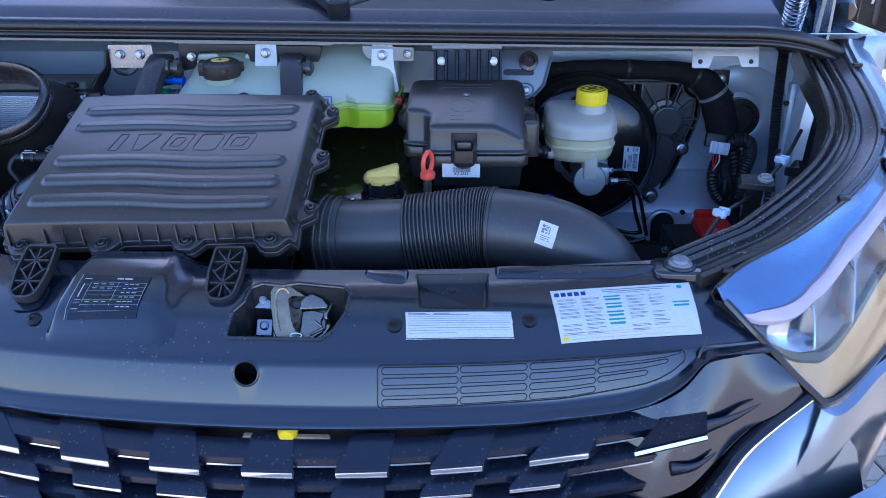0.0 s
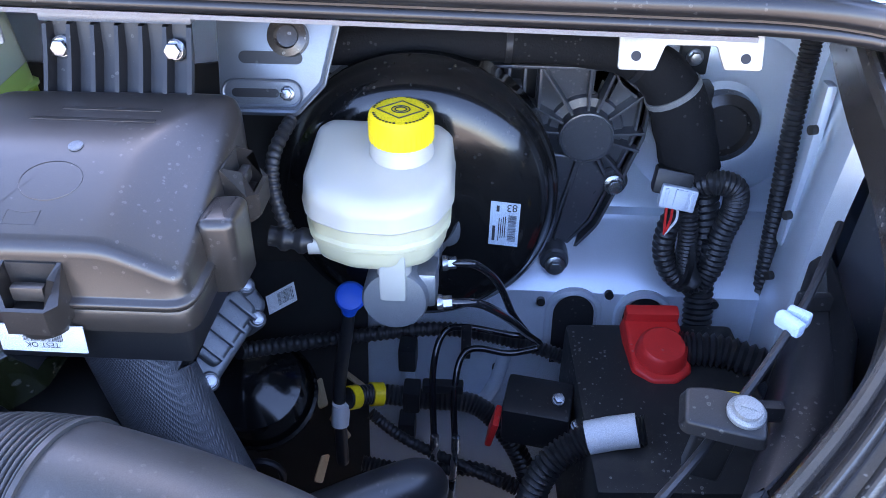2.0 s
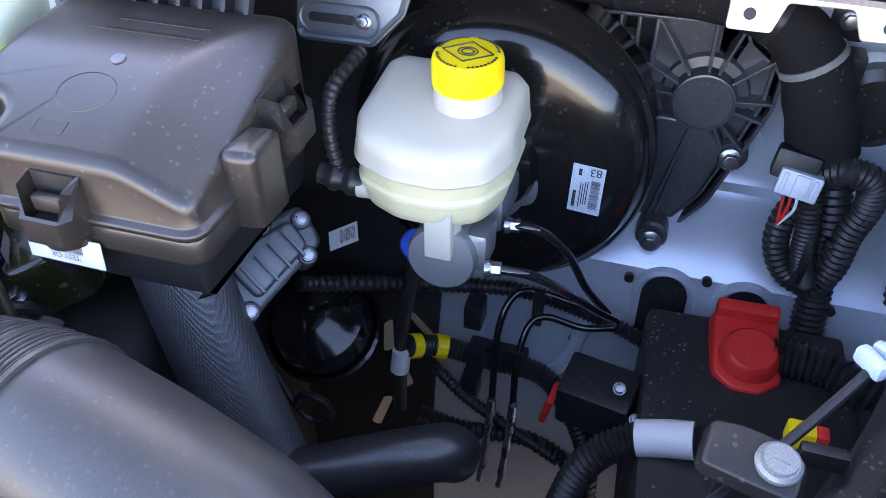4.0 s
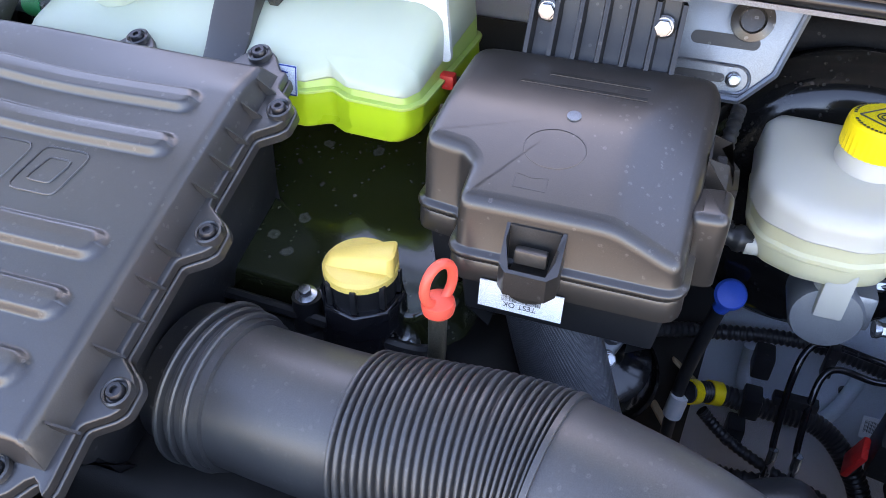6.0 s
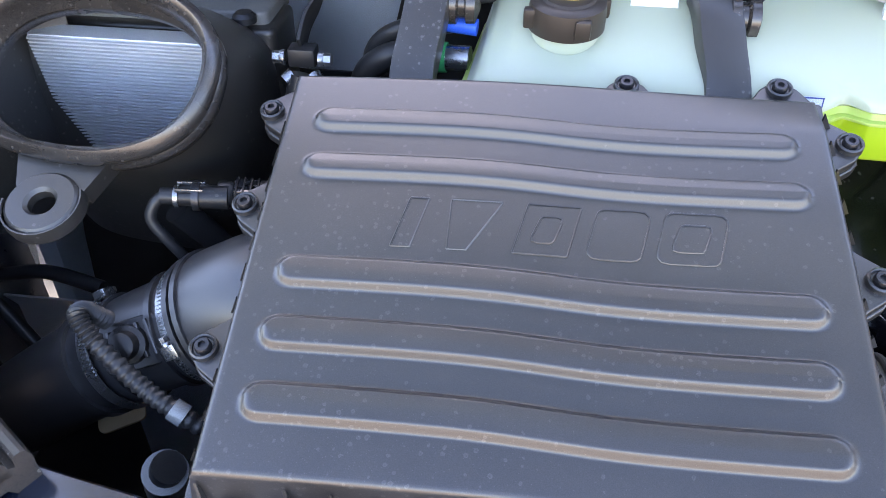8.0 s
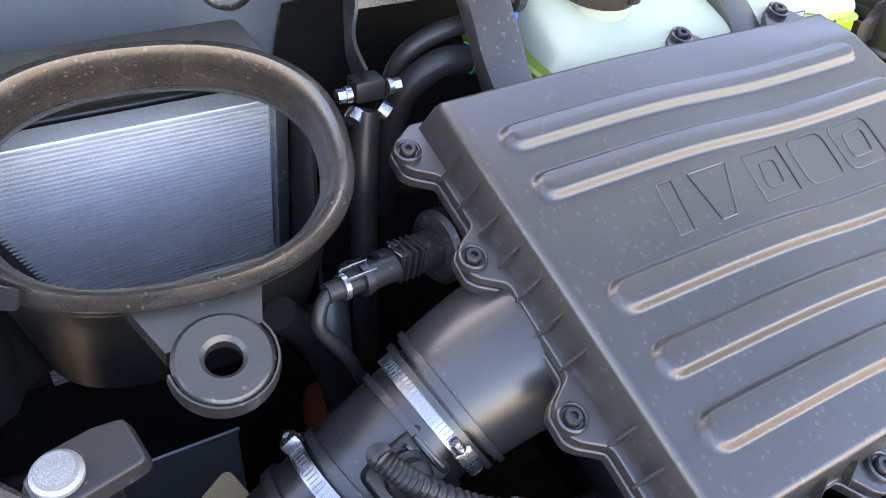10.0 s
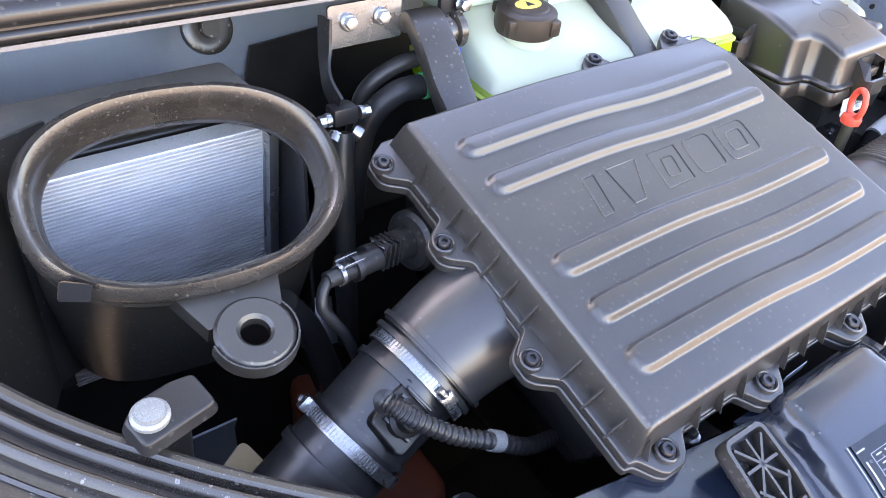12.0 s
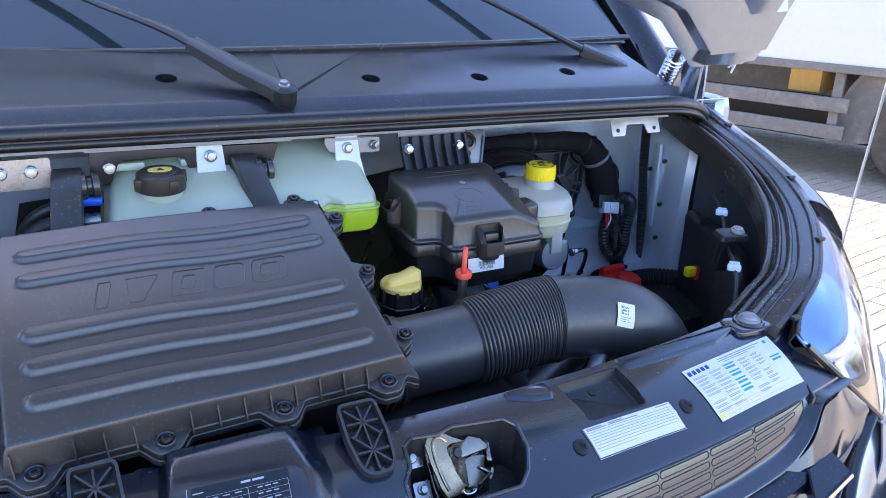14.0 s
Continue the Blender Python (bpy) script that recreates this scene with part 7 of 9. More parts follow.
def fuse_box():
    t = thing("fuse_box", (0.25, 0.44, 1.27), "black-brown moulded fuse box with clipped lid", "fuse box")
    top = rounded([(0.146, 0.397), (0.178, 0.393), (0.188, 0.384), (0.188, 0.350), (0.353, 0.352), (0.357, 0.540), (0.150, 0.528)], [0.010, 0.010, 0.010, 0.010, 0.014, 0.024, 0.024], 4)
    dense = []
    for p, q in zip(top, top[1:] + top[:1]):
        k = max(1, int(math.hypot(q[0] - p[0], q[1] - p[1]) / 0.004))
        dense += [(p[0] + (q[0] - p[0]) * i / k, p[1] + (q[1] - p[1]) * i / k) for i in range(k)]
    top = dense

    def tz(x, y):
        """The lid's top: falls to the front, with one sloping facet at the front right corner."""
        u = y - 0.442
        z = 1.331 + 0.10 * u - 0.13 * (-u + math.sqrt(u * u + 0.0004)) - 4.0 * max(0.0, y - 0.50) ** 2
        f = 1.298 - 0.49 * (x - 0.30) + 0.33 * (y - 0.35)
        return 0.5 * (z + f - math.sqrt((z - f) ** 2 + 0.000010))

    def low(z, y):
        return z + 0.05 * (y - 0.35)
    b = B()
    loops = [[Vector((x, y, low(z, y))) for x, y in inset(top, d)] for d, z in ((-0.001, 1.2490), (-0.0048, 1.2494), (-0.0060, 1.2510), (-0.0060, 1.2535), (-0.0048, 1.2552), (-0.0012, 1.2560), (-0.0004, 1.2575))]
    for d, dz in ((0.0006, -0.0085), (0.0011, -0.0055), (0.0024, -0.0030), (0.0046, -0.0012), (0.0075, -0.0003), (0.011, 0.0)):
        loops.append([Vector((x, y, tz(x, y) + dz)) for x, y in inset(top, d)])
    skin(b, loops, False, False)
    ring = inset(top, 0.011)
    cx, cy = sum(p[0] for p in ring) / len(ring), sum(p[1] for p in ring) / len(ring)
    rings = [ring] + [[(cx + (x - cx) * q, cy + (y - cy) * q) for x, y in ring] for q in [1 - k / 44 for k in range(1, 43)]]
    skin(b, [[Vector((x, y, tz(x, y))) for x, y in r] for r in rings], False, True)
    lid = part("lid", b, FUSE, t, "dark brown-black lid with sloping corner", sharp=60)
    b = B()
    skin(b, [[Vector((x, y, low(z, y))) for x, y in inset(top, d)] for d, z in ((0.006, 1.2265), (-0.0010, 1.2270), (-0.0042, 1.2290), (-0.0046, 1.2310), (-0.0040, 1.2450), (-0.0030, 1.2472), (0.0040, 1.2480))], True, True)
    part("rim", b, FUSE, t)
    b = B()
    skin(b, [[Vector((x, y, low(1.228, y))) for x, y in inset(top, 0.004)], [Vector((x, y, 1.19)) for x, y in inset(top, 0.009)], [Vector((x, y, 1.172)) for x, y in inset(top, 0.028)]])
    part("base", b, PLASTIC_DARK, t)
    # clips: front, right rear, left rear, right flank
    def clip(c, n, name="clip"):
        m = frame_at(c, (0, 0, 1), Vector((n[1] * -1, n[0], 0)))
        b = B()
        u = [(k * 0.84, y) for k, y in ((-0.026, 0.004), (-0.0225, 0.004), (-0.0215, -0.012), (-0.016, -0.0185), (0.016, -0.0185), (0.0215, -0.012), (0.0225, 0.004), (0.026, 0.004), (0.0255, -0.014), (0.018, -0.0225), (-0.018, -0.0225), (-0.0255, -0.014))]
        skin(b, [[m @ Vector((x, y, -0.024)) for x, y in u], [m @ Vector((x, y, -0.004 if y < -0.013 else 0.020 + 0.2 * (y - 0.004))) for x, y in u]])
        g = part("clip_guard", b, FUSE, t)
        b = B()
        box(b, (0, -0.007, 0.002), (0.024, 0.008, 0.012), m, 0.002)
        part("clip_tongue", b, PLASTIC, g, "worn grey clip tongue")
        b = B()
        box(b, (0, -0.008, -0.012), (0.028, 0.012, 0.006), m, 0.002)
        part("clip_hook", b, FUSE, g)
        b = B()
        box(b, (0, 0.003, 0.0), (0.036, 0.002, 0.040), m)
        part("clip_back", b, DEEP, g)
        b = B()
        lathe(b, [(0.012, -0.037), (0.0180, -0.033), (0.0205, -0.020)], m @ Matrix.Translation((0, -0.001, 0)) @ Matrix.Scale(0.9, 4, (0, 1, 0)), 20)
        part("clip_foot", b, FUSE, g)
    clip((0.249, 0.347, 1.266), (0, -1))
    clip((0.358, 0.475, 1.286), (1, 0))
    clip((0.150, 0.478, 1.292), (-1, 0))
    b = B()
    prism(b, rounded([(0.348, 0.396), (0.377, 0.399), (0.379, 0.444), (0.350, 0.440)], 0.010), 1.230, 1.293, None, 0.008)
    part("side_bulge", b, FUSE, t)
    # lid marks
    b = B()
    lathe(b, [(0.0055, -0.002), (0.0055, 0.0006), (0.004, 0.001)], frame_at((0.251, 0.442, tz(0.251, 0.442) + 0.0006), (0.0, -0.22, 1)), 18)
    part("round_mark", b, INKGREY, lid, "small pale round mark")
    b = B()
    c = Vector((0.245, 0.408, 0))
    tube(b, [Vector((c.x + 0.023 * math.cos(a), c.y + 0.018 * math.sin(a), tz(c.x + 0.023 * math.cos(a), c.y + 0.018 * math.sin(a)))) for a in [2 * math.pi * k / 28 for k in range(29)]], 0.0004, 5, False)
    part("moulded_circle", b, FUSE, lid)
    b = B()
    tube(b, [Vector((x, y, tz(x, y))) for x, y in ((0.224, 0.369), (0.248, 0.369), (0.248, 0.381), (0.236, 0.379), (0.224, 0.381), (0.224, 0.369))], 0.0003, 4, False)
    part("moulded_symbol", b, FUSE, lid)
    for k in range(2):
        b = B()
        box(b, (0.25 + 0.01 * k, 0.478 + 0.016 * k, tz(0.25, 0.478 + 0.016 * k)), (0.10 - 0.02 * k, 0.005, 0.0005), None, 0.0002)
        part("moulded_text_bar", b, FUSE, lid)
    # test label under the front clip
    cor = [(0.212, 0.3440, 1.235), (0.276, 0.3440, 1.235), (0.276, 0.3415, 1.212), (0.212, 0.3415, 1.212)]
    b = B()
    tile_plate(b, cor, 0.001)
    lb = part("test_label", b, PAPER, t, "white barcode label reading TEST OK upside down")
    b = B()
    rr = random.Random(3)
    print_on(b, cor, [(0.28 + 0.013 * k, 0.25, 0.28 + 0.013 * k + 0.003 + 0.006 * rr.random(), 0.6) for k in range(36)], 0.0014)
    part("barcode", b, INK, lb)
    cu = bpy.data.curves.new("test_text", "FONT")
    cu.body = "TEST OK"
    cu.size = 0.0065
    cu.align_x = "CENTER"
    tx = bpy.data.objects.new("test_text", cu)
    scene.collection.objects.link(tx)
    bpy.context.view_layer.update()
    me = bpy.data.meshes.new_from_object(tx.evaluated_get(bpy.context.evaluated_depsgraph_get()))
    bpy.data.objects.remove(tx)
    me.transform(frame_at((0.244, 0.3405, 1.221), (0, -1, 0.1), (-1, 0, 0)))
    me.materials.append(INK)
    ob = new("printed_word", me)
    ob.parent = lb
    return t


FUSE = mat("brown_black_plastic", (0.026, 0.022, 0.019), 0.31, spots=0.14, dust=0.03, bump=0.08, bscale=900, spec=0.9, rvar=0.04, dustcol=(0.2, 0.17, 0.13))
fuse_box()


def brake_unit():
    t = thing("brake_servo", (0.50, 0.62, 1.17), "glossy black brake servo with barcode label", "brake servo")
    ax = Vector((0, -1, 0.10)).normalized()
    m = frame_at((0.487, 0.671, 1.157), ax, (1, 0, 0))
    b = B()
    R = 0.158
    lathe(b, [(R - 0.02, -0.10), (R - 0.004, -0.075), (R - 0.004, -0.022), (R, -0.018), (R, -0.010), (R - 0.004, -0.006), (R - 0.007, -0.003), (R - 0.009, 0.002), (R - 0.013, 0.010), (R - 0.019, 0.017), (R - 0.028, 0.023), (R - 0.040, 0.027), (R - 0.055, 0.0295), (0.075, 0.031), (0.05, 0.032), (0.045, 0.045), (0.03, 0.047)], m, 96)
    part("servo_shell", b, BOOSTER, t, sharp=50)
    def face(x, z):
        """On the servo's front face."""
        return m @ Vector((x - 0.487, (z - 1.157) / 0.995, 0.0318))
    cor = [face(0.5695, 1.1725), face(0.601, 1.170), face(0.600, 1.119), face(0.5685, 1.1215)]
    b = B()
    tile_plate(b, cor, 0.0006)
    lb = part("barcode_label", b, PAPERBLUE, t, "pale blue barcode label numbered 83")
    rr = random.Random(5)
    rects = [(0.62, 0.28 + 0.016 * k, 0.90, 0.28 + 0.016 * k + 0.004 + 0.008 * rr.random()) for k in range(38)]
    rects += [(0.30 + 0.07 * j, 0.3 + 0.09 * rr.random(), 0.33 + 0.07 * j, 0.8 + 0.1 * rr.random()) for j in range(4)]
    rects += [(0.10, 0.55, 0.20, 0.90), (0.20, 0.08, 0.30, 0.22)]
    b = B()
    print_on(b, cor, rects, 0.0011)
    part("print", b, INK, lb)
    cu = bpy.data.curves.new("num", "FONT")
    cu.body = "83"
    cu.size = 0.012
    tx = bpy.data.objects.new("num", cu)
    scene.collection.objects.link(tx)
    bpy.context.view_layer.update()
    me = bpy.data.meshes.new_from_object(tx.evaluated_get(bpy.context.evaluated_depsgraph_get()))
    bpy.data.objects.remove(tx)
    me.transform(frame_at(face(0.598, 1.1695) + Vector((0, -0.0020, 0)), (0, -1, 0.10), (-1, 0, 0)))
    me.materials.append(INK)
    ob = new("printed_number", me)
    ob.parent = lb
    # master cylinder
    t2 = thing("master_cylinder", (0.482, 0.52, 1.14), "cast aluminium brake master cylinder with two pipe unions", "master cylinder")
    mm = frame_at((0.483, 0.645, 1.138), ax, (1, 0, 0))
    b = B()
    lathe(b, [(0.045, -0.005), (0.045, 0.008), (0.024, 0.012), (0.024, 0.100), (0.031, 0.105), (0.031, 0.150), (0.029, 0.154), (0.012, 0.155)], mm, 32)
    part("cylinder_body", b, CASTALU, t2)
    b = B()
    box(b, (0.020, 0.010, 0.05), (0.036, 0.034, 0.075), mm, 0.006)
    box(b, (0.018, 0.006, 0.125), (0.04, 0.036, 0.04), mm, 0.006)
    part("union_block", b, CASTALU, t2)
    b = B()
    prism(b, rounded([(-0.055, -0.02), (0.055, -0.02), (0.055, 0.02), (-0.055, 0.02)], 0.018), 0.0, 0.010, mm, 0.002)
    part("mounting_flange", b, CASTALU, t2)
    for p in ((0.523, 0.561, 1.149), (0.522, 0.495, 1.151)):
        b = B()
        bolt(b, p, (1, 0.1, 0.05), 0.0075, 0.014, 1.25)
        part("pipe_union", b, ZINC, t2)
    b = B()
    tube(b, [(0.482, 0.505, 1.19), (0.482, 0.503, 1.16)], 0.016, 16)
    part("feed_stub", b, RESERVOIR, t2)
    # reservoir
    t3 = thing("brake_fluid_reservoir", (0.478, 0.53, 1.24), "white translucent brake fluid reservoir with yellow cap", "reservoir")

    def loop(d, z, tilt=0.0, base=None):
        p = rounded([(0.398, 0.530), (0.409, 0.498), (0.444, 0.481), (0.486, 0.479), (0.519, 0.495), (0.533, 0.530), (0.531, 0.600), (0.519, 0.614), (0.410, 0.617), (0.399, 0.604)], [0.04, 0.03, 0.04, 0.04, 0.03, 0.04, 0.012, 0.012, 0.012, 0.012], 5)
        return [Vector((x, y, z + tilt * (y - 0.55))) for x, y in shrink(p, d)]
    b = B()
    skin(b, [loop(0.026, 1.186), loop(0.015, 1.188), loop(0.009, 1.192), loop(0.006, 1.199), loop(0.004, 1.211), loop(0.0015, 1.213), loop(0.001, 1.217), loop(0.004, 1.220), loop(0.003, 1.236, 0.05)], True, True)
    part("fluid_chamber", b, FLUID, t3, "cream brake fluid showing through")
    b = B()
    skin(b, [loop(0.003, 1.2365, 0.05), loop(-0.001, 1.2375, 0.05), loop(-0.002, 1.240, 0.06), loop(-0.001, 1.243, 0.07), loop(0.0005, 1.255, 0.12), loop(0.0015, 1.262, 0.15), loop(0.0045, 1.2665, 0.16), loop(0.009, 1.2692, 0.16), loop(0.016, 1.2705, 0.16), loop(0.03, 1.271, 0.16)])
    part("upper_chamber", b, RESERVOIR, t3)
    b = B()
    box(b, (0.482, 0.497, 1.182), (0.024, 0.022, 0.05), None, 0.003)
    part("foot", b, RESERVOIR, t3)
    b = B()
    tube(b, [(0.425, 0.515, 1.20), (0.403, 0.513, 1.20)], 0.0105, 14)
    part("clutch_outlet", b, RESERVOIR, t3)
    cm = frame_at((0.485, 0.563, 1.276), (0, -0.06, 1))
    b = B()
    lathe(b, [(0.032, -0.008), (0.029, -0.002), (0.0275, 0.012)], cm, 32)
    part("neck", b, RESERVOIR, t3)
    b = B()
    prof = [(0.0295, 0.010), (0.0295, 0.030), (0.0285, 0.034), (0.026, 0.036), (0.020, 0.0365), (0.004, 0.037)]
    seg = 72
    loops = []
    for r, z in prof:
        loops.append([cm @ Vector(((r - (0.0008 if k % 2 and z < 0.033 else 0)) * math.cos(2 * math.pi * k / seg), (r - (0.0008 if k % 2 and z < 0.033 else 0)) * math.sin(2 * math.pi * k / seg), z)) for k in range(seg)])
    skin(b, loops)
    cap = part("cap", b, YELLOWCAP, t3, "bright yellow ribbed cap with black symbol", sharp=25)
    b = B()
    sq = [(0.0, -0.016), (0.021, 0.0), (0.0, 0.016), (-0.021, 0.0)]
    tube(b, [cm @ Vector((x, y, 0.0372)) for x, y in sq + sq[:1]], 0.0007, 4, False)
    part("diamond_symbol", b, INK, cap)
    b = B()
    for r in (0.0065, 0.004):
        tube(b, [cm @ Vector((r * 1.25 * math.cos(a), r * math.sin(a), 0.0374)) for a in [2 * math.pi * k / 20 for k in range(21)]], 0.0006, 4, False)
    part("ring_symbol", b, INK, cap)
    b = B()
    for k in range(44):
        a = 2 * math.pi * k / 44
        if k % 11 not in (0, 1):
            box(b, (0.0245 * math.cos(a), 0.0245 * math.sin(a), 0.0367), (0.0022, 0.0016, 0.0006), cm)
    tagged(part("cap_text_bars", b, INK, cap), kind="stuff")
    # elbow hose on the reservoir's side
    t4 = corrugated("clutch_hose", [(0.40, 0.513, 1.205), (0.385, 0.515, 1.212), (0.372, 0.53, 1.245), (0.37, 0.55, 1.27), (0.375, 0.60, 1.28)], 0.007, "thin black corrugated hose to the reservoir", "hose")
    b = B()
    tube(b, [Vector((0.408, 0.513, 1.201)).lerp(Vector((0.368, 0.512, 1.207)), k / 10) for k in range(11)], lambda s: 0.0125 if 0.15 < s < 0.35 or 0.5 < s < 0.75 else 0.0095, 16)
    solo("hose_connector", b, PLASTIC_DARK, "black quick connector on reservoir outlet", "connector")
    return t


brake_unit()


def servo_bracket():
    """Ribbed black plastic cover behind the servo, with hub and bolts."""
    t = thing("ribbed_bulkhead_cover", (0.64, 0.80, 1.17), "black ribbed plastic cover bolted to the bulkhead", "cover")
    W = Matrix(((1, 0, 0, 0), (0, 0, -1, 0.792), (0, 1, 0, 0), (0, 0, 0, 1)))          # x, z in the wall, depth forwards
    out = rounded([(0.42, 1.05), (0.50, 0.965), (0.617, 0.972), (0.664, 1.006), (0.708, 1.067), (0.732, 1.138), (0.748, 1.190), (0.750, 1.240), (0.720, 1.262), (0.714, 1.288), (0.46, 1.300), (0.40, 1.20)],
                  [0.02, 0.03, 0.02, 0.04, 0.05, 0.05, 0.03, 0.012, 0.010, 0.012, 0.02, 0.05], 4)
    b = B()
    prism(b, out, -0.004, 0.004, W, 0.001)
    plate = part("plate", b, COVER, t, "satin black back plate with slots")
    for hole in ([(0.588, 1.205), (0.601, 1.200), (0.601, 1.268), (0.588, 1.268)], [(0.605, 1.198), (0.617, 1.200), (0.618, 1.268), (0.605, 1.268)], [(0.684, 1.240), (0.701, 1.226), (0.711, 1.256), (0.704, 1.267), (0.684, 1.268)], [(0.545, 1.24), (0.580, 1.215), (0.580, 1.268), (0.545, 1.268)]):
        c = B()
        prism(c, rounded(hole, 0.003, 2), -0.03, 0.03, W)
        cut(plate, c)
    b = B()
    prism(b, rounded([(0.44, 1.02), (0.56, 0.985), (0.62, 0.985), (0.655, 1.012), (0.695, 1.07), (0.715, 1.130), (0.690, 1.160), (0.655, 1.165), (0.50, 1.165)], 0.02, 3), 0.003, 0.016, W, 0.005)
    part("lower_web", b, COVER, t)
    b = B()
    skin(b, [[W @ Vector((x, z, h)) for x, z in inset(out, d)] for d, h in ((0.0, -0.004), (0.0, 0.020), (0.0035, 0.020), (0.0035, 0.004), (0.010, 0.004), (0.010, 0.016), (0.013, 0.016), (0.013, 0.003))], False, False)
    part("double_rim", b, COVER, t)
    hub = Vector((0.679, 1.192))
    b = B()
    lathe(b, [(0.046, 0.002), (0.043, 0.010), (0.033, 0.012), (0.0318, 0.030), (0.0300, 0.0305), (0.0285, 0.028), (0.004, 0.028)], W @ Matrix.Translation((hub.x, hub.y, 0)), 36)
    part("hub", b, COVER, t)
    for q in ((0.622, 1.273), (0.677, 1.276), (0.703, 1.268), (0.742, 1.246), (0.746, 1.197), (0.743, 1.174), (0.610, 1.197), (0.708, 1.140), (0.728, 1.140), (0.655, 1.045), (0.642, 1.018), (0.560, 1.255)):
        q = Vector(q)
        d = (q - hub).normalized()
        p = hub + d * 0.030
        nn = Vector((-d.y, d.x)) * 0.0016
        b = B()
        prism(b, [tuple(p - nn), tuple(q - nn), tuple(q + nn), tuple(p + nn)], 0.0, 0.024, W, 0.0005)
        part("rib", b, COVER, t)
    for x0, x1, z in ((0.48, 0.712, 1.274), (0.48, 0.600, 1.250)):
        b = B()
        box(b, ((x0 + x1) / 2, z, 0.012), (x1 - x0, 0.0035, 0.022), W, 0.0005)
        part("cross_rib", b, COVER, t)
    for x in (0.544, 0.585, 0.603, 0.621):
        b = B()
        box(b, (x, 1.238, 0.012), (0.0035, 0.074, 0.022), W, 0.0005)
        part("upright_rib", b, COVER, t)
    # Dark sheet standing in for the shade behind the slots.
    b = B()
    prism(b, inset(out, 0.03), -0.030, -0.026, W)
    part("slot_dark_sheet", b, DEEP, t, "dark sheet added so the slots look black")
    for x, z, y in ((0.720, 1.127, 0.776), (0.655, 1.028, 0.741)):
        b = B()
        lathe(b, [(0.019, -0.04), (0.018, -0.006), (0.015, -0.003)], frame_at((x, y, z), (0, -1, 0.1)), 22)
        part("bolt_boss", b, COVER, t)
        b = B()
        bolt(b, (x, y - 0.004, z), (0, -1, 0.1), 0.0105, 0.011, 1.45)
        part("bolt", b, ZINC, t, "zinc hexagon bolt")
    return t


servo_bracket()

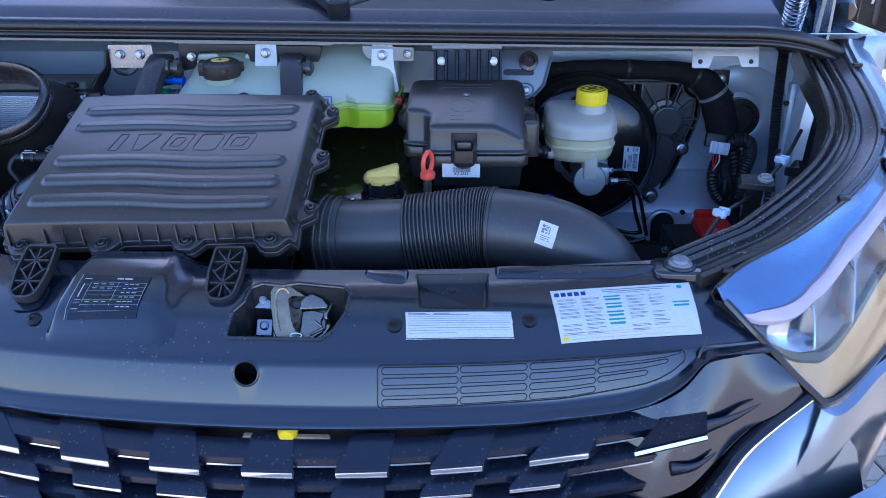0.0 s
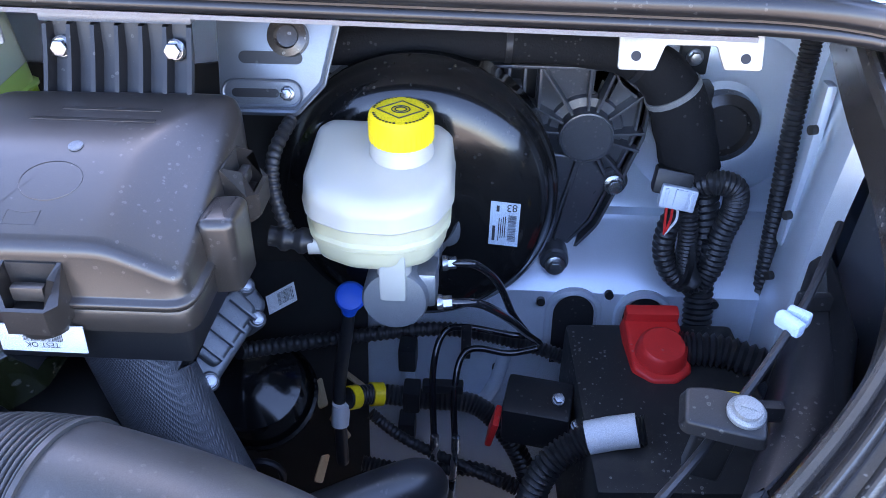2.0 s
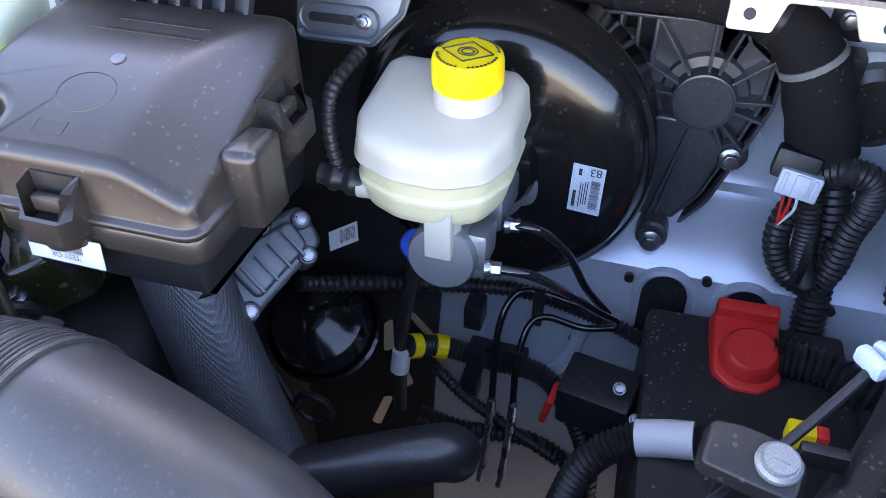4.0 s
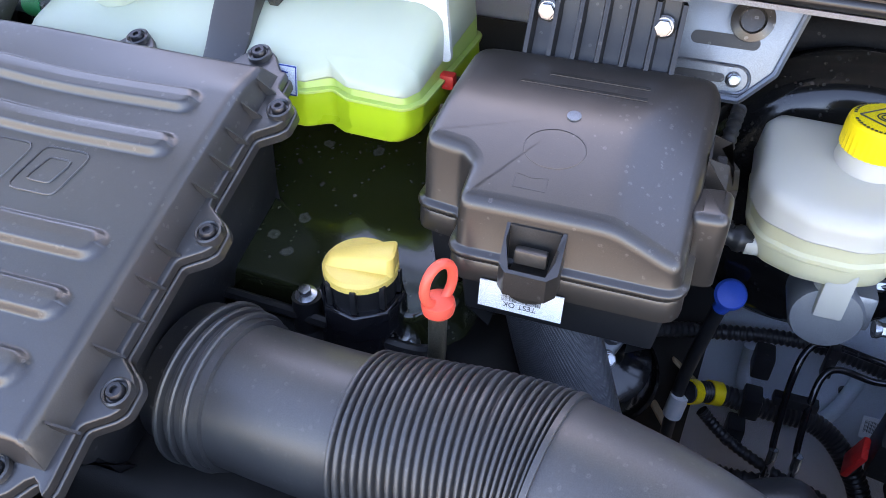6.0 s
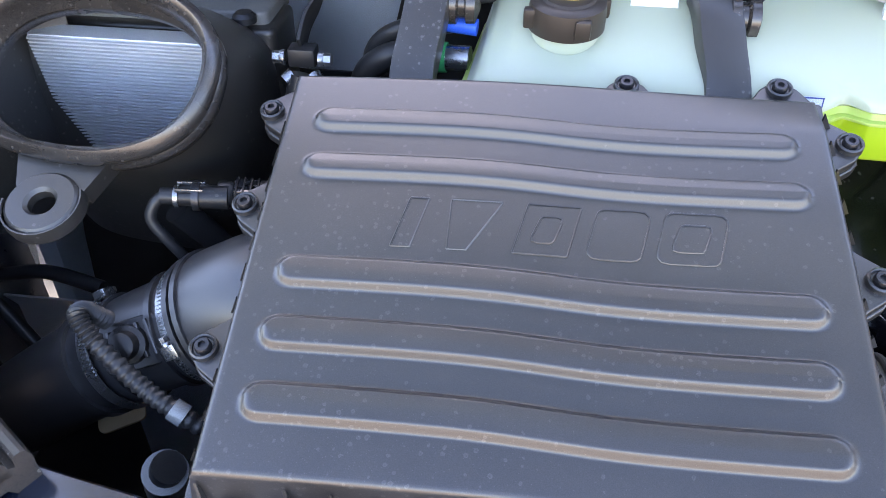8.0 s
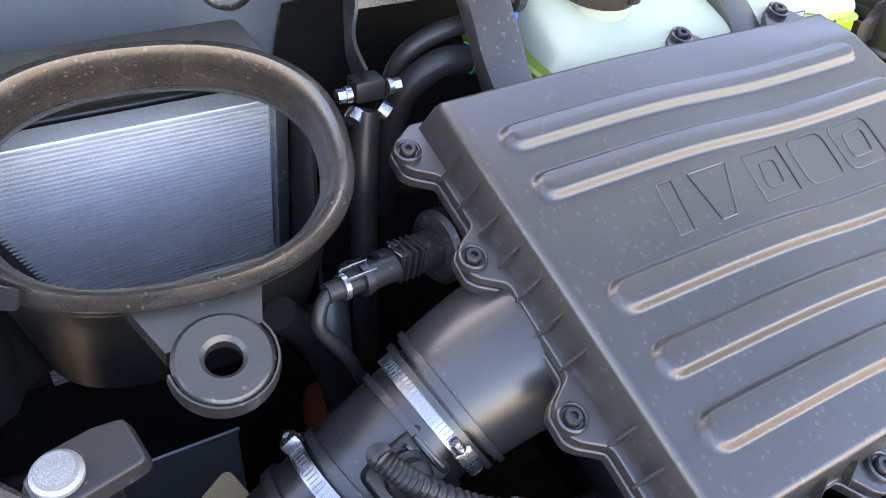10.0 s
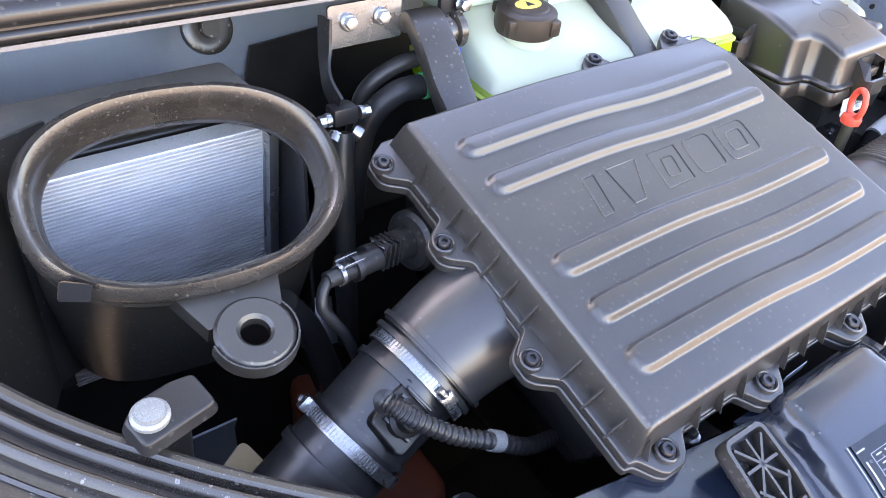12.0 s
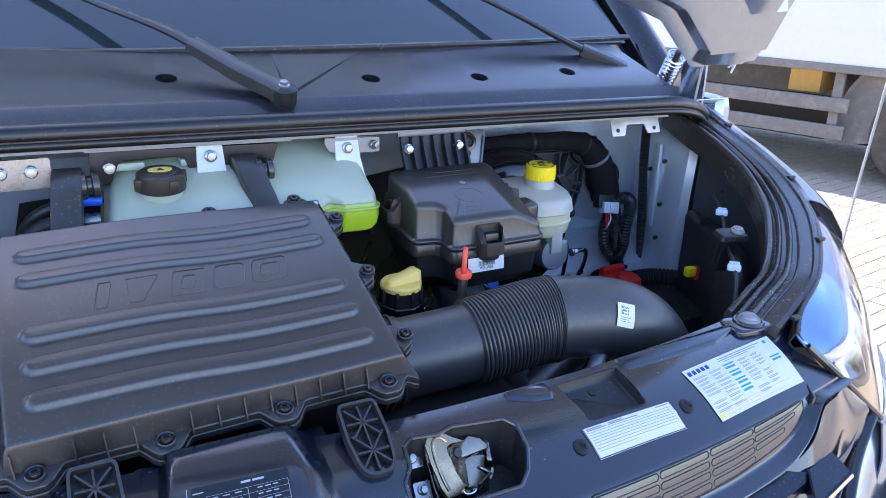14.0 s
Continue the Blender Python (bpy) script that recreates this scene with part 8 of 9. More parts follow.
# ---- scuttle brackets ----
def brackets():
    t = thing("scuttle_bracket", (-0.395, 0.555, 1.37), "galvanised flat bracket with two bolts under the scuttle", "bracket", "scuttle brackets")
    b = B()
    prism(b, rounded([(-0.430, 1.352), (-0.345, 1.352), (-0.345, 1.395), (-0.430, 1.395)], 0.004), 0.0, 0.003, Matrix(((1, 0, 0, 0), (0, 0, -1, 0.557), (0, 1, 0, 0), (0, 0, 0, 1))))
    part("plate", b, ZINC, t)
    for x in (-0.408, -0.370):
        b = B()
        bolt(b, (x, 0.553, 1.377), (0, -1, 0.1), 0.008, 0.009, 1.35)
        part("bolt", b, ZINC, t)
    b = B()
    sweep(b, spline([(-0.432, 0.556, 1.385), (-0.437, 0.55, 1.35), (-0.446, 0.53, 1.33), (-0.447, 0.505, 1.315)], 5), [(-0.012, -0.0015), (0.012, -0.0015), (0.012, 0.0015), (-0.012, 0.0015)], up=(1, 0, 0))
    part("arm", b, PLASTIC_DARK, t, "black bent arm")
    # valve at the arm's foot
    v = thing("hose_valve", (-0.445, 0.50, 1.30), "small black valve with zinc bolts on bracket arm", "valve")
    b = B()
    box(b, (-0.445, 0.505, 1.308), (0.026, 0.02, 0.018), None, 0.003)
    part("body", b, PLASTIC_DARK, v)
    for dx in (-0.016, 0.016):
        b = B()
        bolt(b, (-0.445 + dx, 0.500, 1.307), (math.copysign(1, dx), 0, 0), 0.007, 0.012, 1.2)
        part("bolt", b, ZINC, v)
    b = B()
    tube(b, [(-0.455, 0.50, 1.29), (-0.462, 0.495, 1.285)], 0.008, 10)
    tube(b, [(-0.436, 0.50, 1.29), (-0.430, 0.495, 1.285)], 0.008, 10)
    part("spring_clip", b, ZINC, v)
    b = B()
    tube(b, spline([(-0.447, 0.50, 1.29), (-0.455, 0.49, 1.25), (-0.46, 0.48, 1.18), (-0.465, 0.47, 1.05)], 6), 0.012, 12)
    part("hose", b, SHEATH, v)
    # black frame that carries the tank
    f = thing("tank_support_bracket", (-0.17, 0.56, 1.37), "black steel tank frame bolted below the scuttle", "bracket")
    b = B()
    W = Matrix(((1, 0, 0, 0), (0, 0, -1, 0.560), (0, 1, 0, 0), (0, 0, 0, 1)))
    prism(b, rounded([(-0.295, 1.345), (-0.270, 1.350), (-0.255, 1.382), (-0.165, 1.382), (-0.158, 1.362), (-0.03, 1.362), (-0.02, 1.392), (-0.295, 1.398)], 0.006), 0.0, 0.006, W, 0.001)
    part("frame_plate", b, PLASTIC_DARK, f)
    b = B()
    bolt(b, (-0.27, 0.551, 1.374), (0, -1, 0.1), 0.008, 0.010, 1.35)
    part("bolt", b, ZINC, f)
    b = B()
    sweep(b, [(-0.30, 0.556, 1.400), (-0.14, 0.556, 1.398), (0.0, 0.556, 1.396)], [(-0.012, -0.0015), (0.006, -0.0015), (0.006, 0.0015), (-0.012, 0.0015)])
    part("top_strip", b, ALUPAINT, f, "pale galvanised strip")
    # white bracket with stud
    w = thing("stud_bracket", (0.1, 0.56, 1.38), "pale galvanised bracket with stud beside the fuse box mount", "bracket", "scuttle brackets")
    b = B()
    prism(b, rounded([(0.055, 1.385), (0.062, 1.372), (0.075, 1.368), (0.115, 1.366), (0.150, 1.366), (0.150, 1.390), (0.055, 1.394)], 0.003), 0.0, 0.003, Matrix(((1, 0, 0, 0), (0, 0, -1, 0.553), (0, 1, 0, 0), (0, 0, 0, 1))))
    part("plate", b, ALUPAINT, w)
    b = B()
    bolt(b, (0.138, 0.549, 1.379), (0.3, -1, 0.0), 0.007, 0.012, 1.3)
    part("stud", b, ZINC, w)
    # finned black bracket
    k = thing("finned_mount", (0.25, 0.57, 1.35), "black ribbed plastic mount with two bolts under the scuttle", "mount")
    b = B()
    loops = []
    nx = 66
    for i in range(nx + 1):
        x = 0.188 + 0.122 * i / nx
        wv = 0.013 * (1 if i % 11 in (0, 1, 2) else 0)
        loops.append([Vector((x, 0.557 - wv * 0.6, 1.385)), Vector((x, 0.552 - wv, 1.362)), Vector((x, 0.543 - wv, 1.345)), Vector((x, 0.530 - wv, 1.322)), Vector((x, 0.526 - wv, 1.300))])
    shell(b, loops, -0.004)
    part("ribbed_plate", b, PLASTIC_DARK, k, sharp=30)
    b = B()
    box(b, (0.249, 0.558, 1.390), (0.13, 0.012, 0.008), None, 0.002)
    part("top_edge", b, BRACKET, k)
    for x in (0.202, 0.298):
        b = B()
        bolt(b, (x, 0.549, 1.366), (0, -1, 0.15), 0.0085, 0.010, 1.35)
        part("bolt", b, ZINC, k)
    # silver slotted bracket between mount and servo
    s = thing("slotted_bracket", (0.35, 0.63, 1.30), "silver slotted bracket plate with bolts", "bracket", "scuttle brackets")
    b = B()
    m = frame_at((0.345, 0.640, 1.305), (0.05, -0.95, 0.30), (1, 0, 0))
    face = rounded([(-0.046, -0.036), (0.030, -0.036), (0.058, -0.006), (0.072, 0.050), (0.072, 0.064), (-0.046, 0.064)], 0.010)
    prism(b, face, -0.003, 0.0, m, 0.001)
    plate = part("plate", b, BRACKET, s)
    b = B()
    tube(b, [m @ Vector((x, y, 0.001)) for x, y in inset(face, 0.004)[:24]], 0.0030, 6)
    part("folded_edge", b, BRACKET, plate)
    b = B()
    tube(b, [m @ Vector((x, y, 0.0006)) for x, y in stadium(-0.030, 0.022, -0.014, 0.0125) + stadium(-0.030, 0.022, -0.014, 0.0125)[:1]], 0.0016, 6, False)
    part("pressed_ring", b, BRACKET, plate)
    b = B()
    bolt(b, m @ Vector((0.020, -0.014, 0)), (0.05, -0.95, 0.3), 0.0062, 0.007, 1.4)
    part("bolt", b, ZINC, s)
    for x0, x1, y, r in ((-0.030, 0.008, -0.014, 0.0042), (-0.020, 0.030, 0.020, 0.0060)):
        b = B()
        prism(b, stadium(x0, x1, y, r), 0.0, 0.0008, m)
        part("slot", b, PLASTIC_DARK, s)
    b = B()
    lathe(b, [(0.019, -0.01), (0.019, 0.004), (0.012, 0.006), (0.010, 0.002)], frame_at((0.369, 0.645, 1.346), (0, -0.9, 0.4)), 22)
    part("grommet", b, RUBBER, s)
    g = thing("rubber_grommet", (0.05, 0.62, 1.355), "black rubber grommet in silver flange", "grommet", "grommets")
    b = B()
    lathe(b, [(0.022, -0.01), (0.022, 0.004), (0.014, 0.007), (0.011, 0.002)], frame_at((0.048, 0.620, 1.358), (0, -0.9, 0.4)), 22)
    part("ring", b, RUBBER, g)
    # bright bracket on the right
    r = thing("bonnet_catch_bracket", (0.72, 0.62, 1.37), "cream galvanised bracket under the scuttle seal", "bracket", "scuttle brackets")
    b = B()
    m = frame_at((0.735, 0.600, 1.366), (0, -0.92, 0.38), (1, 0, 0))
    prism(b, rounded([(-0.062, -0.024), (-0.030, -0.024), (-0.022, -0.002), (0.022, -0.002), (0.030, -0.022), (0.062, -0.022), (0.062, 0.020), (-0.062, 0.020)], 0.004), 0.0, 0.003, m, 0.001)
    part("plate", b, mat("cream_zinc", (0.52, 0.50, 0.46), 0.4, metal=0.4), r)
    for x in (-0.047, 0.047):
        b = B()
        lathe(b, [(0.0045, 0.003), (0.0045, 0.0036)], m @ Matrix.Translation((x, -0.012, 0)), 12)
        part("hole", b, INK, r)
    # wing bolt
    b = B()
    bolt(b, (0.921, 0.652, 1.321), (-0.3, -0.9, 0.3), 0.010, 0.012, 1.5)
    solo("wing_bolt", b, ZINC, "zinc flange bolt at the wing corner", "bolt")


brackets()


# ---- wiring ----
def harness():
    t = thing("main_harness", (0.7, 0.75, 1.25), "thick black taped wiring harness over servo down the bulkhead", "wiring harness")
    trunk_line = spline([(0.36, 0.735, 1.300), (0.42, 0.742, 1.304), (0.508, 0.748, 1.308), (0.582, 0.750, 1.308), (0.690, 0.752, 1.302), (0.740, 0.752, 1.285), (0.770, 0.752, 1.250), (0.788, 0.750, 1.205), (0.800, 0.748, 1.165)], 10)
    b = B()
    tube(b, trunk_line, lambda s: 0.020 + 0.014 * min(1.0, max(0.0, (s - 0.45) / 0.35)) + 0.0006 * math.sin(70 * s), 20)
    trunk = part("taped_trunk", b, TAPE, t, "cloth-taped trunk")
    for k in (30, 46, 58):
        b = B()
        d = (trunk_line[k + 1] - trunk_line[k]).normalized()
        r = 0.0215 + 0.014 * min(1.0, max(0.0, (k / 80 - 0.45) / 0.35))
        tube(b, [trunk_line[k] - d * 0.0035, trunk_line[k] + d * 0.0035], r, 20)
        part("cable_tie", b, ALUPAINT if k == 58 else PLASTIC_DARK, trunk, "pale tie band" if k == 58 else "")
    loops_ = (([(0.800, 0.742, 1.170), (0.795, 0.722, 1.140), (0.779, 0.714, 1.108), (0.779, 0.713, 1.070), (0.795, 0.712, 1.038), (0.820, 0.712, 1.026), (0.836, 0.716, 1.045), (0.836, 0.722, 1.085)], 0.0135),
              ([(0.800, 0.730, 1.150), (0.822, 0.716, 1.166), (0.844, 0.714, 1.160), (0.850, 0.716, 1.132), (0.843, 0.718, 1.092), (0.840, 0.716, 1.050), (0.828, 0.716, 1.020)], 0.0150),
              ([(0.795, 0.722, 1.155), (0.800, 0.706, 1.110), (0.806, 0.702, 1.060), (0.818, 0.704, 1.034)], 0.0120),
              ([(0.812, 0.742, 1.170), (0.826, 0.738, 1.10), (0.834, 0.735, 1.03), (0.838, 0.715, 0.97), (0.840, 0.69, 0.92)], 0.0190))
    for pts, r in loops_:
        line = spline(pts, 8)
        n = 34
        b = B()
        fine = []
        for i in range(n * 4 + 1):
            u = i / (n * 4) * (len(line) - 1)
            j = min(int(u), len(line) - 2)
            fine.append(line[j].lerp(line[j + 1], u - j))
        tube(b, fine, lambda s, r=r: r * (0.93 + 0.07 * math.cos(2 * math.pi * n * s)), 14)
        part("corrugated_branch", b, SHEATH, t)
    b = B()
    tube(b, [(0.806, 0.706, 1.0655), (0.800, 0.705, 1.0655)], 0.036, 20, flat=(0.6, 1.0))
    part("bundle_tie", b, PLASTIC_DARK, t)
    gb = thing("harness_bracket", (0.799, 0.815, 1.27), "black plate bracket with zinc bolt beside the harness", "bracket")
    b = B()
    box(b, (0.799, 0.822, 1.272), (0.034, 0.010, 0.040), None, 0.003)
    part("plate", b, PLASTIC_DARK, gb)
    b = B()
    bolt(b, (0.799, 0.817, 1.274), (0, -1, 0.1), 0.0085, 0.009, 1.4)
    part("bolt", b, ZINC, gb)
    b = B()
    box(b, (0.806, 0.800, 1.238), (0.030, 0.030, 0.024), None, 0.004)
    part("lug", b, PLASTIC_DARK, gb)
    b = B()
    m = frame_at((0.779, 0.712, 1.152), (-0.1, -0.9, 0.25), (1, 0, -0.15))
    box(b, (0.002, -0.002, 0.006), (0.040, 0.026, 0.022), m, 0.003)
    con = part("connector", b, mat("grey_connector", (0.55, 0.60, 0.66), 0.4), t, "pale grey multi-pin connector")
    b = B()
    box(b, (-0.006, 0.012, -0.006), (0.042, 0.030, 0.028), m, 0.004)
    part("connector_back", b, PLASTIC_DARK, con)
    b = B()
    box(b, (0.004, -0.002, 0.018), (0.014, 0.022, 0.004), m, 0.001)
    part("connector_latch", b, con.data.materials[0], con)
    for dx in (-0.012, 0.016):
        b = B()
        box(b, (dx, -0.002, 0.0172), (0.004, 0.020, 0.003), m, 0.001)
        part("connector_rib", b, con.data.materials[0], con)
    for k, c in enumerate((RED, RED, PAPER)):
        b = B()
        tube(b, spline([m @ Vector((-0.006 + 0.006 * k, -0.014, 0.004)), m @ Vector((-0.004 + 0.006 * k, -0.03, 0.004)), m @ Vector((0.0, -0.05, 0.0))], 4), 0.0016, 6)
        part("wire", b, c, con)
    b = B()
    lathe(b, [(0.045, -0.01), (0.045, 0.006), (0.034, 0.012), (0.030, 0.004)], frame_at((0.848, 0.822, 1.185), (0, -1, 0)), 28)
    solo("bulkhead_grommet", b, RUBBER, "large black rubber grommet in the bulkhead", "grommet", "grommets")
    corrugated("trim_cable", [(0.894, 0.742, 1.36), (0.896, 0.742, 1.308), (0.899, 0.742, 1.238), (0.905, 0.740, 1.151), (0.912, 0.738, 1.059), (0.918, 0.735, 0.97)], 0.0115, "black braided cable down the inner wing")
    # thin wire with pale clips along the gutter
    w = thing("clip_wire", (0.72, 0.3, 1.2), "thin black wire held by pale blue clips along the gutter", "wire")
    b = B()
    tube(b, spline([(0.86, 0.50, 1.25), (0.80, 0.40, 1.228), (0.72, 0.30, 1.20), (0.65, 0.215, 1.20), (0.61, 0.17, 1.17), (0.58, 0.15, 1.13)], 8), 0.0035, 8)
    part("wire", b, SHEATH, w)
    for p in ((0.795, 0.392, 1.230), (0.648, 0.214, 1.203)):
        b = B()
        box(b, (-0.006, 0, 0), (0.009, 0.022, 0.012), Matrix.Translation(p) @ Matrix.Rotation(0.6, 4, "Z"), 0.003)
        box(b, (0.007, 0, 0), (0.009, 0.018, 0.012), Matrix.Translation(p) @ Matrix.Rotation(0.9, 4, "Z"), 0.003)
        part("clip", b, mat("pale_blue_clip", (0.50, 0.62, 0.75), 0.4), w, "pale blue plastic clip")


harness()


# ---- engine top: filler, dipstick, hoses ----
def oil_filler():
    t = thing("oil_filler", (0.099, 0.362, 1.15), "black oil filler neck with yellow winged cap", "oil filler")
    m = frame_at((0.106, 0.364, 1.137), (0, -0.06, 1))
    b = B()
    lathe(b, [(0.040, -0.04), (0.038, 0.0), (0.034, 0.010), (0.033, 0.018)], m, 28)
    hexa = [(0.0375 * math.cos(math.pi / 4 * k + 0.2), 0.0375 * math.sin(math.pi / 4 * k + 0.2)) for k in range(8)]
    prism(b, hexa, 0.014, 0.042, m, 0.003)
    part("neck", b, GLOSS, t)
    b = B()
    lathe(b, [(0.029, 0.040), (0.029, 0.066)], m, 28)
    part("collar", b, PLASTIC_DARK, t)
    b = B()
    lathe(b, [(0.0315, 0.064), (0.0315, 0.070), (0.029, 0.073), (0.005, 0.074)], m, 32)
    cap = part("cap", b, YELLOW, t, "pale yellow winged oil cap")
    b = B()
    mm = m @ Matrix.Rotation(radians(12), 4, "Z")
    lo, hi = rounded([(-0.030, -0.011), (0.030, -0.016), (0.030, 0.016), (-0.030, 0.011)], 0.006), rounded([(-0.026, -0.007), (0.030, -0.013), (0.030, 0.013), (-0.026, 0.007)], 0.006)
    skin(b, [[mm @ Vector((x, y, 0.070)) for x, y in lo], [mm @ Vector((x, y, 0.0775 + 0.17 * (x + 0.026))) for x, y in hi], [mm @ Vector((x * 0.93, y * 0.8, 0.0790 + 0.17 * (x + 0.026))) for x, y in hi]])
    part("grip", b, YELLOW, cap)
    for k in range(8):
        a = math.pi / 4 * k + 0.2
        b = B()
        box(b, (0.031 * math.cos(a), 0.031 * math.sin(a), 0.055), (0.005, 0.005, 0.024), m, 0.001)
        part("neck_rib", b, PLASTIC_DARK, t)
    d = thing("dipstick", (0.19, 0.315, 1.2), "orange-red oil dipstick ring on steel tube", "dipstick")
    m = frame_at((0.189, 0.315, 1.226), (0.02, -0.05, 1), (0.5, 0.87, 0))
    b = B()
    lathe(b, [(0.012, -0.006), (0.0130, 0.0), (0.012, 0.004), (0.006, 0.006)], m, 26)
    part("flange", b, REDORANGE, d)
    b = B()
    tube(b, [m @ Vector((0.0135 * math.cos(a), 0.0, 0.020 + 0.0185 * math.sin(a))) for a in [2 * math.pi * k / 30 for k in range(31)]], 0.0040, 10, False)
    part("pull_ring", b, REDORANGE, d)
    b = B()
    tube(b, [m @ Vector((0, 0, -0.004)), m @ Vector((0.0, 0.0, -0.05)), m @ Vector((0, 0.006, -0.14))], 0.0072, 14)
    part("tube", b, mat("dull_brass_tube", (0.30, 0.27, 0.20), 0.35, metal=0.9), d, "dull metal tube")


oil_filler()


def hoses():
    b = B()
    line = spline([(0.235, 0.455, 1.19), (0.255, 0.44, 1.13), (0.285, 0.42, 1.06), (0.32, 0.40, 0.98), (0.36, 0.38, 0.88)], 10)
    tube(b, line, 0.041, 28)
    solo("braided_pipe", b, BRAID, "grey braided heat-sleeved pipe below the fuse box", "pipe")
    # grey casting beside it
    c = thing("aluminium_casting", (0.30, 0.53, 1.06), "cast aluminium valve housing with bolts", "housing")
    b = B()
    m = frame_at((0.306, 0.500, 1.098), (0.45, -0.55, 0.7), (0.45, 0.75, 0.35)) @ Matrix.Scale(1.05, 4)
    prism(b, rounded([(-0.05, -0.03), (0.05, -0.02), (0.06, 0.02), (0.0, 0.035), (-0.05, 0.03)], 0.012), -0.04, 0.01, m, 0.006)
    part("body", b, OLDALU, c)
    b = B()
    prism(b, rounded([(-0.030, -0.020), (0.036, -0.014), (0.040, 0.014), (-0.002, 0.024), (-0.030, 0.018)], 0.008), 0.008, 0.022, m, 0.004)
    part("raised_cover", b, OLDALU, c)
    for x, y, h in ((-0.042, -0.022, 0.018), (0.048, 0.008, 0.016), (-0.036, 0.022, 0.016), (0.016, 0.027, 0.020), (0.030, -0.020, 0.014)):
        b = B()
        lathe(b, [(0.0095, -0.035), (0.0095, h - 0.003), (0.0078, h)], m @ Matrix.Translation((x, y, 0)), 14)
        part("boss", b, OLDALU, c)
        b = B()
        bolt(b, m @ Vector((x, y, h)), m.to_3x3() @ Vector((0, 0, 1)), 0.0065, 0.006, 1.3)
        part("bolt", b, ZINC, c)
    for k in range(4):
        b = B()
        box(b, (-0.022 + 0.016 * k, -0.004, 0.025), (0.0025, 0.030, 0.008), m, 0.0006)
        part("rib", b, OLDALU, c)
    b = B()
    tube(b, [m @ Vector((-0.045, -0.005, -0.012)), m @ Vector((-0.072, -0.012, -0.010))], 0.014, 18)
    part("pipe_stub", b, OLDALU, c)
    b = B()
    cor = [(0.331, 0.585, 1.078), (0.362, 0.590, 1.096), (0.367, 0.579, 1.080), (0.336, 0.574, 1.062)]
    tile_plate(b, cor, 0.0008)
    tg = solo("wire_tag", b, PAPER, "white barcode tag on thin wire beside the casting", "tag")
    rr = random.Random(12)
    b = B()
    print_on(b, cor, [(0.4 + 0.03 * k, 0.15, 0.4 + 0.03 * k + 0.008 + 0.012 * rr.random(), 0.8) for k in range(18)], 0.0014)
    tagged(part("barcode", b, INK, tg), kind="stuff")
    # blue cap on a thin black stem
    v = thing("blue_capped_valve", (0.418, 0.60, 1.05), "blue plastic valve cap on black stem", "valve cap")
    m = frame_at((0.418, 0.612, 1.062), (0.1, -0.75, 0.65))
    b = B()
    lathe(b, [(0.008, -0.012), (0.016, -0.006), (0.0175, 0.002), (0.015, 0.006), (0.006, 0.008)], m, 22)
    part("cap", b, BLUE, v)
    b = B()
    tube(b, spline([(0.418, 0.615, 1.058), (0.416, 0.618, 1.045), (0.413, 0.62, 1.034)], 5), lambda s: 0.011 - 0.002 * s, 12)
    part("cap_neck", b, BLUE, v)
    b = B()
    tube(b, spline([(0.413, 0.62, 1.036), (0.408, 0.62, 1.0), (0.40, 0.615, 0.95), (0.395, 0.61, 0.90), (0.395, 0.6, 0.8)], 5), 0.008, 10)
    part("stem", b, SHEATH, v)
    b = B()
    tube(b, [(0.398, 0.607, 0.90), (0.395, 0.603, 0.868)], 0.0115, 12)
    part("paper_tag", b, PAPER, v, "white paper tag")
    # black round accumulator
    vc = thing("vacuum_canister", (0.335, 0.62, 0.90), "glossy black round canister low in the bay", "canister")
    vm = frame_at((0.302, 0.60, 0.915), (0.05, -0.45, 0.88)) @ Matrix.Scale(1.12, 4)
    b = B()
    lathe(b, [(0.02, -0.06), (0.052, -0.03), (0.058, 0.0), (0.048, 0.035), (0.02, 0.05), (0.005, 0.052)], vm, 30)
    part("shell", b, BOOSTER, vc)
    b = B()
    lathe(b, [(0.058, -0.006), (0.0615, -0.004), (0.0615, 0.002), (0.058, 0.004)], vm, 30, False, False)
    part("rim", b, BOOSTER, vc)
    b = B()
    tube(b, [(0.262 + 0.0, 0.538, 0.90)] + [(0.322 + 0.022 * math.cos(a), 0.515, 0.872 + 0.022 * math.sin(a)) for a in [math.pi * (1.1 - 2.0 * k / 18) for k in range(19)]], 0.0045, 8)
    part("wire_loop", b, DARKMETAL, vc, "dull wire clip loop")
    b = B()
    tube(b, spline([(0.300, 0.360, 0.93), (0.38, 0.385, 0.945), (0.45, 0.415, 0.957), (0.492, 0.433, 0.962), (0.507, 0.442, 0.958), (0.512, 0.452, 0.94)], 8), lambda s: 0.0275 if s < 0.9 else 0.0275 - 0.10 * (s - 0.9), 24)
    solo("rubber_hose", b, HOSE, "thick black rubber hose with rounded end beside intake elbow", "hose")
    # yellow-banded cable trunk
    t = thing("banded_cable", (0.5, 0.63, 0.9), "black corrugated cable trunk with yellow bands", "cable")
    pts = [(0.405, 0.610, 0.905), (0.44, 0.635, 0.890), (0.50, 0.64, 0.880), (0.56, 0.64, 0.875), (0.60, 0.62, 0.850), (0.63, 0.60, 0.80), (0.64, 0.58, 0.72)]
    line = spline(pts, 10)
    b = B()
    n = 60
    fine = []
    for i in range(n * 4 + 1):
        u = i / (n * 4) * (len(line) - 1)
        j = min(int(u), len(line) - 2)
        fine.append(line[j].lerp(line[j + 1], u - j))
    tube(b, fine, lambda s: 0.0135 * (0.94 + 0.06 * math.cos(2 * math.pi * n * s)), 14)
    part("sheath", b, SHEATH, t)
